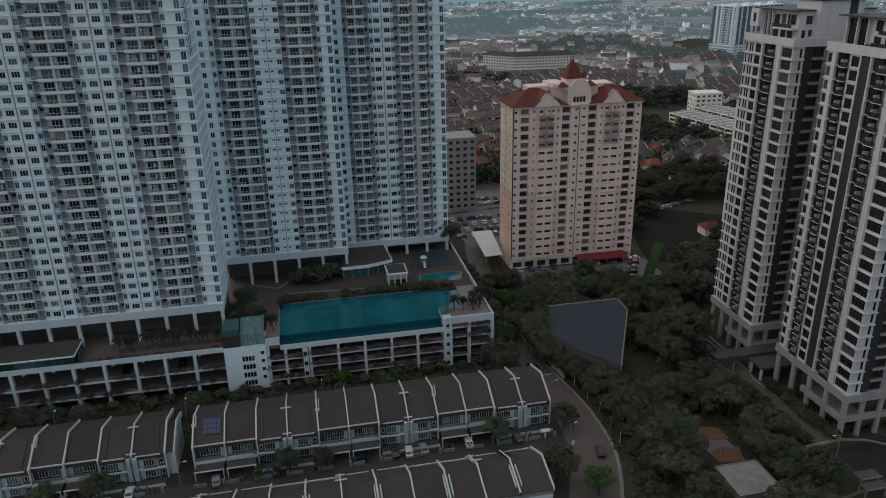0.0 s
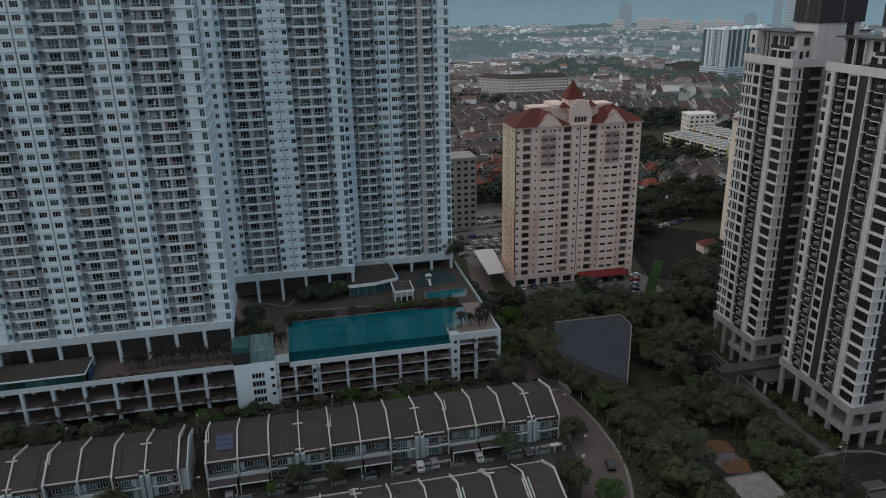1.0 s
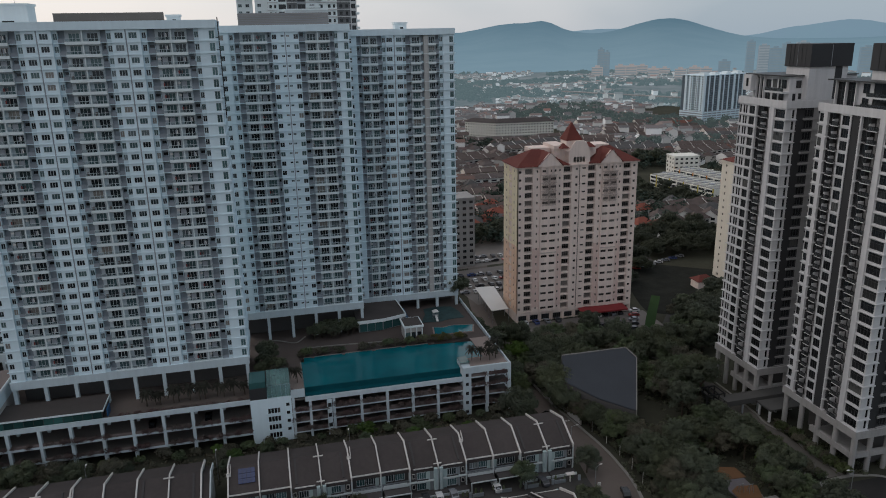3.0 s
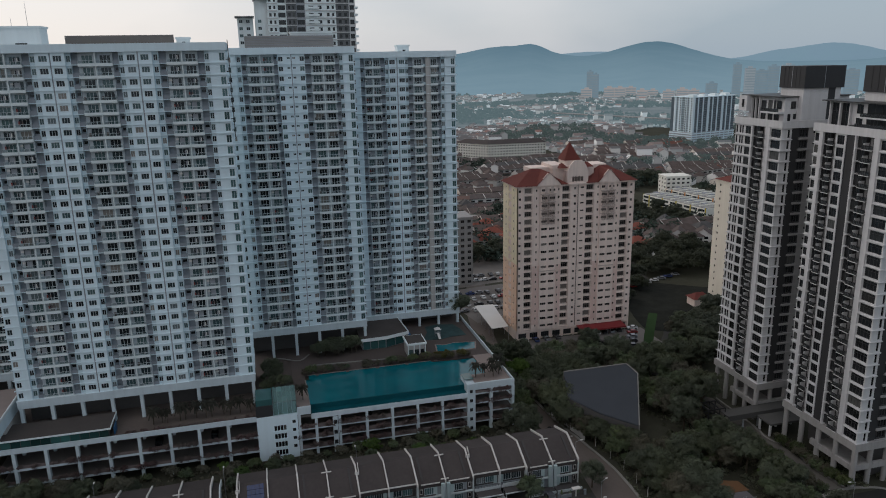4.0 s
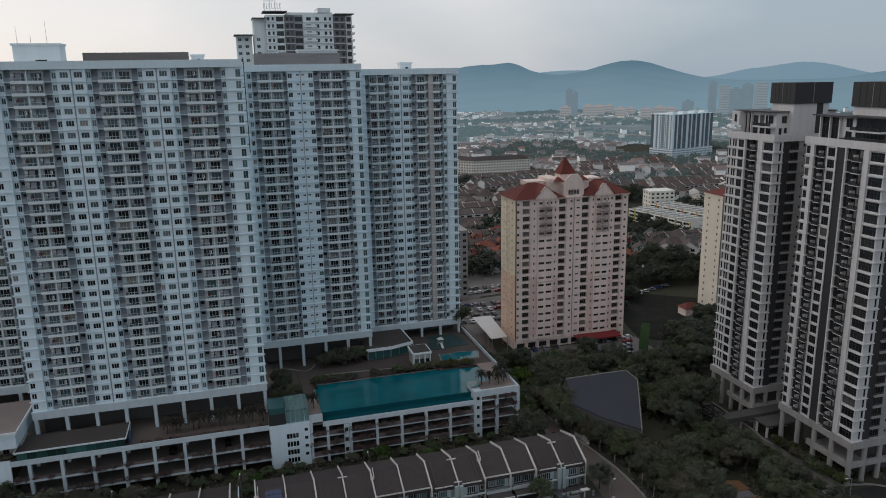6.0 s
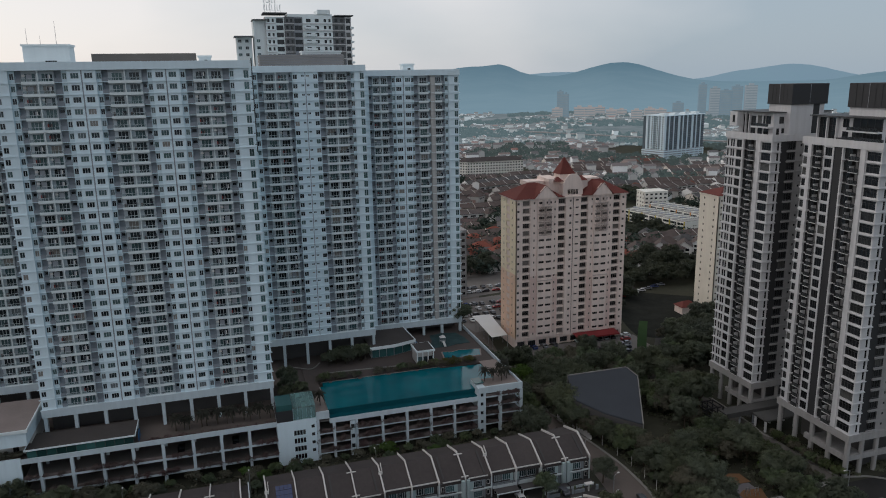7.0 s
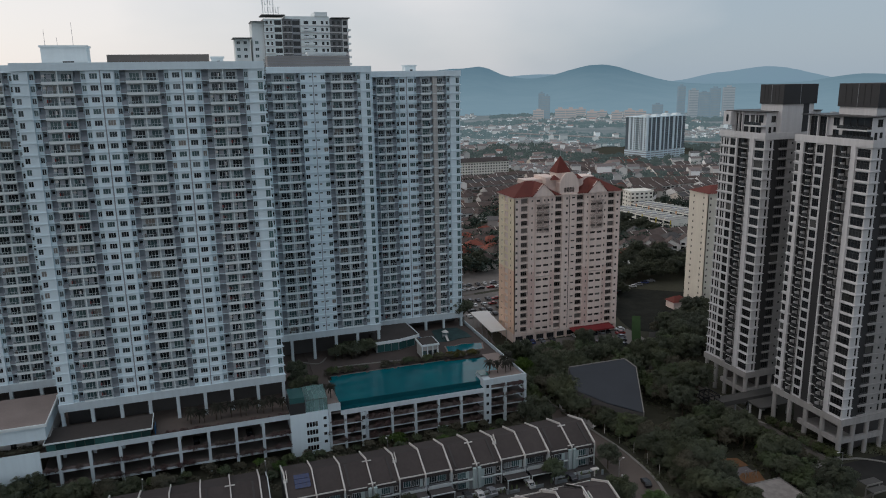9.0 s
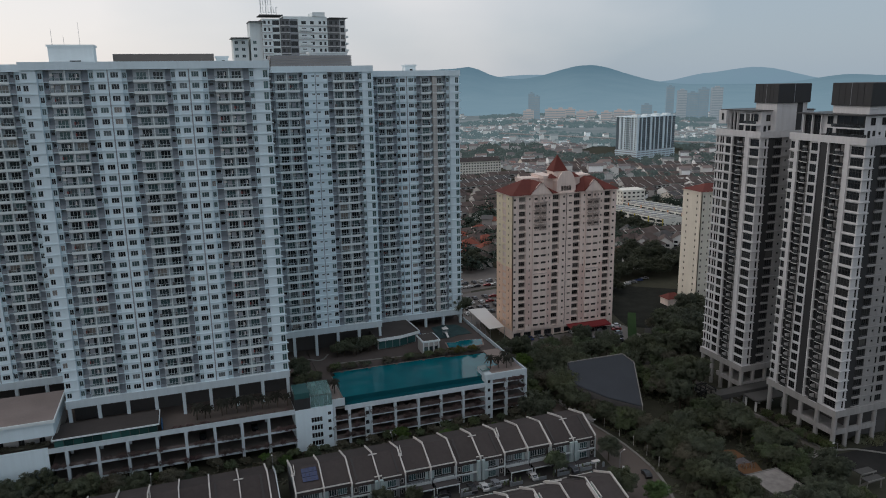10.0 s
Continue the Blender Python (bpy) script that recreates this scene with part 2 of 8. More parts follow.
def leaf_mat(name, a):
    """Foliage: a shade for each tree, drifting hue from clump to clump, a little for each leaf."""
    m = mat(name, a, 0.7, var=0.2, scale=0.11, fine=0.7, rand=0.24, island=0.12, spec=0.1)
    n, l = m.node_tree.nodes, m.node_tree.links
    hs = next(q for q in n if q.bl_idname == "ShaderNodeHueSaturation")
    geo = next(q for q in n if q.bl_idname == "ShaderNodeNewGeometry")
    t = n.new("ShaderNodeTexNoise")
    t.inputs["Scale"].default_value = 0.085
    t.inputs["Detail"].default_value = 3.0
    l.new(geo.outputs["Position"], t.inputs["Vector"])
    for sock, amount, centre in (("Hue", -0.11, 0.552), ("Saturation", 1.3, 0.35)):
        x = n.new("ShaderNodeMath")
        x.operation = "MULTIPLY_ADD"
        x.inputs[1].default_value, x.inputs[2].default_value = amount, centre
        l.new(t.outputs["Fac"], x.inputs[0])
        l.new(x.outputs[0], hs.inputs[sock])
    # thin leaves let some light through
    thin = n.new("ShaderNodeBsdfTranslucent")
    l.new(hs.outputs["Color"], thin.inputs["Color"])
    mx = n.new("ShaderNodeMixShader")
    mx.inputs[0].default_value = 0.35
    l.new(n["Principled BSDF"].outputs[0], mx.inputs[1])
    l.new(thin.outputs[0], mx.inputs[2])
    l.new(mx.outputs[0], n["Material Output"].inputs["Surface"])
    return m


M_LEAF = leaf_mat("leaf_dark_green", (0.112, 0.128, 0.088))
M_LEAF2 = leaf_mat("leaf_mid_green", (0.118, 0.148, 0.086))
M_LEAF3 = leaf_mat("leaf_bright_green", (0.098, 0.160, 0.052))
M_LEAF4 = leaf_mat("leaf_olive", (0.132, 0.126, 0.094))
M_PALMLEAF = leaf_mat("palm_leaf", (0.05, 0.05, 0.04))


def water_mat():
    m = bpy.data.materials.new("pool_water")
    m.use_nodes = True
    n, l = m.node_tree.nodes, m.node_tree.links
    b = n["Principled BSDF"]
    b.inputs["Roughness"].default_value = 0.06
    b.inputs["IOR"].default_value = 1.33
    g = n.new("ShaderNodeNewGeometry")
    t = n.new("ShaderNodeTexNoise")
    t.inputs["Scale"].default_value = 0.12
    l.new(g.outputs["Position"], t.inputs["Vector"])
    r = n.new("ShaderNodeValToRGB")
    r.color_ramp.elements[0].position, r.color_ramp.elements[0].color = 0.3, (0.003, 0.094, 0.120, 1)
    r.color_ramp.elements[1].position, r.color_ramp.elements[1].color = 0.7, (0.004, 0.130, 0.160, 1)
    l.new(t.outputs["Fac"], r.inputs["Fac"])
    l.new(r.outputs["Color"], b.inputs["Base Color"])
    w = n.new("ShaderNodeTexNoise")
    w.inputs["Scale"].default_value = 1.4
    w.inputs["Detail"].default_value = 3
    l.new(g.outputs["Position"], w.inputs["Vector"])
    bp = n.new("ShaderNodeBump")
    bp.inputs["Strength"].default_value = 0.25
    bp.inputs["Distance"].default_value = 0.05
    l.new(w.outputs["Fac"], bp.inputs["Height"])
    l.new(bp.outputs["Normal"], b.inputs["Normal"])
    return m


M_WATER = water_mat()
M_SPLASH = mat("worn_teal_rubber", (0.030, 0.062, 0.064), 0.8, var=0.6, scale=0.4, fine=1.2)
M_FORECOURT = mat("dark_new_asphalt", (0.030, 0.029, 0.028), 0.9, var=0.3, fine=0.5, spec=0.08)
M_CLUBROOF = mat("dark_roof_membrane", (0.072, 0.062, 0.058), 0.9, var=0.2, fine=0.7)
M_TROUGH = mat("pool_trough_tiles", (0.004, 0.065, 0.082), 0.25, var=0.2)


# ---- mesh tools ----
class Shape:
    """Collects boxes, prisms and faces, each with a material, into one mesh."""

    def __init__(self):
        self.v, self.f, self.m, self.mats = [], [], [], []

    def slot(self, material):
        if material not in self.mats:
            self.mats.append(material)
        return self.mats.index(material)

    def face(self, pts, material):
        i = len(self.v)
        self.v.extend(tuple(p) for p in pts)
        self.f.append(tuple(range(i, i + len(pts))))
        self.m.append(self.slot(material))

    def box(self, x0, x1, y0, y1, z0, z1, material):
        i = len(self.v)
        self.v += [(x0, y0, z0), (x1, y0, z0), (x1, y1, z0), (x0, y1, z0), (x0, y0, z1), (x1, y0, z1), (x1, y1, z1), (x0, y1, z1)]
        self.f += [(i, i + 3, i + 2, i + 1), (i + 4, i + 5, i + 6, i + 7), (i, i + 1, i + 5, i + 4), (i + 1, i + 2, i + 6, i + 5), (i + 2, i + 3, i + 7, i + 6), (i + 3, i, i + 4, i + 7)]
        self.m += [self.slot(material)] * 6

    def prism(self, poly, z0, z1, material, top=None):
        """poly counter-clockwise; z1 may be a function of (x, y)."""
        n, i = len(poly), len(self.v)
        self.v += [(x, y, z0) for x, y in poly] + [(x, y, z1(x, y) if callable(z1) else z1) for x, y in poly]
        s = self.slot(material)
        self.f.append(tuple(range(i + n - 1, i - 1, -1)))
        self.m.append(s)
        self.f.append(tuple(range(i + n, i + 2 * n)))
        self.m.append(self.slot(top or material))
        for a in range(n):
            b = (a + 1) % n
            self.f.append((i + a, i + b, i + n + b, i + n + a))
            self.m.append(s)

    def section(self, prof, x0, x1, material, axis="x"):
        """A profile of (y, z) points, counter-clockwise seen from +x, drawn out along x (or of (x, z) along y)."""
        n, i = len(prof), len(self.v)
        if axis == "x":
            self.v += [(x0, a, b) for a, b in prof] + [(x1, a, b) for a, b in prof]
        else:
            self.v += [(a, x1, b) for a, b in prof] + [(a, x0, b) for a, b in prof]
        s = self.slot(material)
        self.f.append(tuple(range(i + n - 1, i - 1, -1)))
        self.f.append(tuple(range(i + n, i + 2 * n)))
        self.m += [s, s]
        for a in range(n):
            b = (a + 1) % n
            self.f.append((i + a, i + b, i + n + b, i + n + a))
            self.m.append(s)

    def tube(self, p, q, r0, r1, material, n=7):
        p, q = Vector(p), Vector(q)
        d = (q - p).normalized()
        s = d.orthogonal().normalized()
        t = d.cross(s)
        i = len(self.v)
        for c, r in ((p, r0), (q, r1)):
            for k in range(n):
                a = 2 * math.pi * k / n
                self.v.append(tuple(c + (s * math.cos(a) + t * math.sin(a)) * r))
        sl = self.slot(material)
        for k in range(n):
            j = (k + 1) % n
            self.f.append((i + k, i + j, i + n + j, i + n + k))
            self.m.append(sl)
        self.f.append(tuple(range(i + n - 1, i - 1, -1)))
        self.f.append(tuple(range(i + n, i + 2 * n)))
        self.m += [sl, sl]

    def mesh(self, name, smooth=False):
        me = bpy.data.meshes.new(name)
        me.from_pydata(self.v, [], self.f)
        for m in self.mats:
            me.materials.append(m)
        me.polygons.foreach_set("material_index", self.m)
        if smooth:
            me.polygons.foreach_set("use_smooth", [True] * len(self.f))
        me.update()
        return me


def part(name, shape, parent=None, m=None, label="", kind=""):
    """One mesh object under a thing or a part."""
    ob = new(name, shape.mesh(name) if isinstance(shape, Shape) else shape)
    ob.parent = parent
    if m is not None:
        ob.matrix_basis = m
    return tagged(ob, label, kind=kind)


def thing(name, label, category, m=None, data=None, group="", kind=""):
    ob = new(name, data.mesh(name) if isinstance(data, Shape) else data)
    if m is not None:
        ob.matrix_basis = m
    return tagged(ob, label, category, group, kind)

# ---- ground, roads ----
def smooth(a, b, x):
    t = min(1, max(0, (x - a) / (b - a)))
    return t * t * (3 - 2 * t)


def ground_z(x, y):
    """The land rises a little towards the twin towers."""
    return 2.0 * smooth(92, 112, x) * smooth(60, 100, y) * (1 - smooth(188, 215, y))


def ground_sheet():
    xs = [-2600, -1200, -600, -300, -200] + list(range(-140, 261, 8)) + [300, 400, 600, 900, 1400, 2000, 3000, 4200]
    ys = [-1500, -600, -200, -60] + list(range(0, 321, 8)) + [360, 450, 600, 900, 1300, 1800, 2600, 3600, 4600]
    s = Shape()
    n = len(xs)
    s.v = [(x, y, ground_z(x, y)) for y in ys for x in xs]
    for j in range(len(ys) - 1):
        for i in range(n - 1):
            s.f.append((j * n + i, j * n + i + 1, (j + 1) * n + i + 1, (j + 1) * n + i))
            s.m.append(s.slot(M_GROUND))
    return s


thing("ground", "dark soil and scrub over the whole neighbourhood", "ground", None, ground_sheet(), kind="structure")


def ribbon(pts, widths, z, material, thick=0.0):
    """A strip along a line of (x, y) points; sampled smoothly."""
    P = []
    for i in range(len(pts) - 1):
        p0, p1, p2, p3 = (Vector(pts[max(i - 1, 0)]), Vector(pts[i]), Vector(pts[i + 1]), Vector(pts[min(i + 2, len(pts) - 1)]))
        for k in range(6):
            t = k / 6
            q = 0.5 * (2 * p1 + (p2 - p0) * t + (2 * p0 - 5 * p1 + 4 * p2 - p3) * t * t + (3 * p1 - p0 - 3 * p2 + p3) * t ** 3)
            P.append((q, widths[i] + (widths[i + 1] - widths[i]) * t))
    P.append((Vector(pts[-1]), widths[-1]))
    s = Shape()
    L, R = [], []
    for i, (q, w) in enumerate(P):
        d = (P[min(i + 1, len(P) - 1)][0] - P[max(i - 1, 0)][0]).normalized()
        nrm = Vector((-d.y, d.x))
        L.append(q + nrm * w / 2)
        R.append(q - nrm * w / 2)
    for i in range(len(P) - 1):
        zs = [ground_z(*p) + z for p in (R[i], R[i + 1], L[i + 1], L[i])]
        s.face([(*p, zz) for p, zz in zip((R[i], R[i + 1], L[i + 1], L[i]), zs)], material)
        if thick:
            for a, b, za, zb in ((R[i], R[i + 1], zs[0], zs[1]), (L[i + 1], L[i], zs[2], zs[3])):
                s.face([(*a, za - thick), (*b, zb - thick), (*b, zb), (*a, za)], material)
    return s


ROAD = [(46, 96), (59.6, 128), (62.6, 148), (61.8, 166), (59.8, 182), (58.5, 205), (62, 240), (70, 285), (90, 345), (120, 400)]
thing("road_estate", "worn brownish paved estate road", "road", None, ribbon(ROAD, [12, 11.5, 9.5, 7.5, 6, 6, 7, 9, 9, 9], 0.03, M_PAVER), kind="structure")
thing("road_house_street", "asphalt street between the terraced houses", "road", None, ribbon([(-110, 139.5), (-40, 139.2), (20, 139), (57, 138)], [9, 9, 9, 9], 0.04, M_ASPHALT), kind="structure")
KERB_R = [(52, 96), (65.5, 128), (67.7, 148), (65.7, 166), (63.2, 182), (61.8, 205)]
thing("kerb_road", "pale concrete kerb along the estate road", "kerb", None, ribbon(KERB_R, [0.8] * 6, 0.18, M_KERB, 0.2), kind="structure")
thing("road_tower_drive", "pale worn driveway past the twin towers", "road", None, ribbon([(108, 212), (112, 190), (113, 172), (113.5, 157), (114.0, 147), (114.3, 135), (114.8, 124)], [5, 5, 5, 4.6, 4.4, 4.4, 5], 0.05, M_DRIVE), kind="structure")
for pts in ([(109, 186), (109.4, 172), (110.6, 158.5), (112.0, 148), (111.6, 134), (112.6, 123.8)], [(115.5, 190), (116.2, 176), (115.9, 156.8), (114.9, 151.5), (115.6, 147.6), (118.6, 145.4)], [(118.5, 142), (116.6, 138), (116.4, 131.9), (117.2, 123.9)]):
    thing("kerb_drive", "pale curved kerb of the tower driveway", "kerb", None, ribbon(pts, [0.6] * len(pts), 0.3, M_KERB, 0.3), kind="structure")
thing("kerb_forecourt", "pale kerb between the driveway and the dark forecourt", "kerb", None, ribbon([(104.9, 121.0), (110, 122.4), (117.4, 123.3), (121.5, 122.6), (125.9, 121), (134, 114)], [1.3, 1.3, 1.0, 0.8, 0.7, 0.7], 0.2, M_KERB, 0.2), kind="structure")
thing("pavement_island", "narrow footpath round the forecourt planting", "pavement", None, ribbon([(106, 105.6), (112, 106.6), (117, 107.2)], [0.9, 0.9, 0.9], 0.12, M_DRIVE, 0.1), kind="structure")
thing("pavement_parking_cream", "grey parking yard round the cream tower", "pavement", None, ribbon([(60, 236), (128, 236)], [17, 17], 0.05, M_CONC), kind="structure")
thing("pavement_parking_far", "pale parking yard behind the cream tower", "pavement", None, ribbon([(62, 292), (112, 300)], [46, 40], 0.05, M_CONC), kind="structure")
thing("pavement_parking_rear", "grey parking yard below the town houses", "pavement", None, ribbon([(58, 336), (118, 344)], [40, 36], 0.045, M_CONC), kind="structure")
thing("lawn_strip", "narrow strip of bright lawn", "lawn", None, ribbon([(116.5, 219), (127, 236), (141.5, 258)], [3.6, 3.8, 3.6], 0.09, M_LAWN), kind="structure")
thing("road_canal_side", "dark road beside the wooded strip", "road", None, ribbon([(118, 214), (140, 240), (158, 290), (172, 340)], [7, 7, 7, 7], 0.04, M_ASPHALT), kind="structure")
thing("pavement_dark_yard", "wide dark weedy yard beyond the lawn strip", "pavement", None, ribbon([(134, 238), (150, 262), (172, 292)], [12, 34, 44], 0.07, M_YARD), kind="structure")
thing("pavement_tower_forecourt", "dark paved forecourt south of the twin towers", "pavement", None, ribbon([(97, 108), (160, 108)], [26, 26], 0.04, M_FORECOURT), kind="structure")

# ---- towers: windows, balconies, facades ----
def window_into(s, x, y, z, w, h, panes, frame_m, glass_m, bars=0):
    """A framed window as one connected sheet with sunk panes: lower left corner at x, z, the frame's face at y."""
    t, sunk = 0.07, 0.07
    xs = [0.0]
    for k in range(panes):
        c0, c1 = w * k / panes, w * (k + 1) / panes
        xs += [c0 + (t if k == 0 else 0.04), c1 - (t if k == panes - 1 else 0.04)]
    xs.append(w)
    zs = [0.0, t, h * 0.68, h * 0.68 + 0.06, h - t, h] if bars else [0.0, t, h - t, h]
    known = {}
    fs, gs = s.slot(frame_m), s.slot(glass_m)

    def at(i, j, d):
        key = (i, j, d)
        if key not in known:
            known[key] = len(s.v)
            s.v.append((x + xs[i], y + (0.0, sunk, 0.11)[d], z + zs[j]))
        return known[key]

    nx, nz = len(xs) - 1, len(zs) - 1
    for i in range(nx):
        for j in range(nz):
            if i % 2 and j % 2:
                q = ((i, j), (i + 1, j), (i + 1, j + 1), (i, j + 1))
                s.f.append(tuple(at(a, b, 1) for a, b in q))
                s.m.append(gs)
                for k in range(4):
                    (a, b), (c, d) = q[k], q[(k + 1) % 4]
                    s.f.append((at(a, b, 0), at(c, d, 0), at(c, d, 1), at(a, b, 1)))
                    s.m.append(fs)
            else:
                s.f.append((at(i, j, 0), at(i + 1, j, 0), at(i + 1, j + 1, 0), at(i, j + 1, 0)))
                s.m.append(fs)
    for a, b, c, d in ((0, 0, nx, 0), (nx, 0, nx, nz), (nx, nz, 0, nz), (0, nz, 0, 0)):
        if a == c:
            seq = [(a, j) for j in (range(0, nz + 1) if b < d else range(nz, -1, -1))]
        else:
            seq = [(i, b) for i in (range(0, nx + 1) if a < c else range(nx, -1, -1))]
        for (i, j), (k, l) in zip(seq, seq[1:]):
            s.f.append((at(k, l, 0), at(i, j, 0), at(i, j, 2), at(k, l, 2)))
            s.m.append(fs)


WINDOW_MESHES = {}


def window_mesh(w, h, panes, frame_m, glass_m, bars=0):
    key = (round(w, 2), round(h, 2), panes, frame_m.name, glass_m.name, bars)
    if key not in WINDOW_MESHES:
        s = Shape()
        window_into(s, 0, 0, 0, w, h, panes, frame_m, glass_m, bars)
        WINDOW_MESHES[key] = s.mesh("window")
    return WINDOW_MESHES[key]


class Facade:
    """One face of a tower: x along the face, y into the building, z up."""

    def __init__(self, tower, m, z0, floors, pitch, frame_m=M_FRAME, glass_m=M_GLASS, limit=300):
        self.tower, self.m, self.z0, self.n, self.p = tower, m, z0, floors, pitch
        self.z1 = z0 + floors * pitch
        self.wall, self.wins, self.balcs = Shape(), [], []
        self.frame_m, self.glass_m, self.limit = frame_m, glass_m, limit

    def strips(self, a, b, y0, depth, holes, material, name="window", panes=2, bars=0):
        """A wall from a to b with a hole on every floor for each (x0, x1, sill, head), and a window in each."""
        x = a
        for x0, x1, sill, head in sorted(holes):
            if x0 > x:
                self.wall.box(x, x0, y0, y0 + depth, self.z0, self.z1, material)
            lo = self.z0
            for k in range(self.n):
                zf = self.z0 + k * self.p
                self.wall.box(x0, x1, y0, y0 + depth, lo, zf + sill, material)
                lo = zf + head
                n_p = panes if x1 - x0 > 0.8 else 1
                self.wins.append((name, x0, y0 + 0.12, zf + sill, x1 - x0, head - sill, n_p, bars))
            self.wall.box(x0, x1, y0, y0 + depth, lo, self.z1, material)
            x = x1
        if b > x:
            self.wall.box(x, b, y0, y0 + depth, self.z0, self.z1, material)

    def ledges(self, a, b, y0, y1, lo, hi, material, skip=0):
        for k in range(skip, self.n):
            zf = self.z0 + k * self.p
            self.wall.box(a, b, y0, y1, zf + lo, zf + hi, material)

    def balcony(self, mesh, rail, x, y):
        for k in range(self.n):
            m_ = mesh[(k * 7 + k * k + int(x * 3.7)) % len(mesh)] if type(mesh) is list else mesh
            self.balcs.append((m_, rail, x, y, self.z0 + k * self.p))

    def done(self, label="", tail=True):
        part("wall", self.wall, self.tower, self.m, label)
        count = {}
        rest = Shape()
        for name, x, y, z, w, h, panes, bars in sorted(self.wins, key=lambda i: (-i[3], i[1])):
            count[name] = count.get(name, 0) + 1
            if count[name] <= self.limit:
                part(name, window_mesh(w, h, panes, self.frame_m, M_TEALGLASS if name == "corner_window" else self.glass_m, bars), self.tower, self.m @ Matrix.Translation((x, y, z)))
            else:
                window_into(rest, x, y, z, w, h, panes, self.frame_m, M_GLASSI if self.glass_m == M_GLASS else self.glass_m, bars)
        if rest.v:
            part("window_rest", rest, self.tower, self.m, kind="stuff")
        for mesh, rail, x, y, z in self.balcs:
            b = part("balcony", mesh, self.tower, self.m @ Matrix.Translation((x, y, z)))
            part("railing", rail, b)


def slab_balcony(w, depth, white_m, kind):
    s = Shape()
    s.box(0, w, 0, depth, -0.16, 0.10, white_m)
    s.box(0, w, -0.08, 0.08, -0.38, 0.30, white_m)
    r = Shape()
    window_into(r, 0.03, -0.04, 0.30, w - 0.06, 0.76, 3, M_FRAME, M_RAILGLASS)
    # things left on the balcony: a cooler box and a low rack
    if kind == 0:
        s.box(w * 0.08, w * 0.08 + 0.8, depth - 0.5, depth - 0.1, 0.10, 0.75, M_MIDGREY)
    elif kind == 1:
        for k in range(4):
            s.box(w * 0.5 + k * 0.35, w * 0.5 + k * 0.35 + 0.26, 0.35, 0.4, 1.0 - 0.1 * (k % 2), 1.95, (M_CLOTHDARK, M_MIDGREY, M_ROOFWHITE, M_CLOTHDARK)[k])
        s.box(w * 0.45, w * 0.95, 0.36, 0.39, 1.95, 1.98, M_STEEL)
    elif kind == 2:
        s.box(w * 0.7, w * 0.7 + 0.7, 0.2, 0.6, 0.10, 1.5, M_CLOTHDARK)
        s.box(w * 0.1, w * 0.1 + 0.5, 0.15, 0.5, 0.10, 1.25, M_PLANTER)
    elif kind == 3:
        s.box(w * 0.3, w * 0.3 + 1.3, depth - 0.12, depth - 0.05, 0.2, 2.1, M_MIDGREY)
        s.box(w * 0.05, w * 0.05 + 0.7, depth - 0.4, depth - 0.1, 1.5, 2.0, M_ROOFWHITE)
    elif kind == 5:
        for k in range(3):
            s.box(w * 0.2 + k * 0.4, w * 0.2 + k * 0.4 + 0.3, 0.3, 0.36, 1.05, 1.8, (M_CLOTHRED, M_CLOTHDARK, M_PLANTER)[k])
    return s.mesh("balcony"), r.mesh("railing")


SLAB_BALC = {}


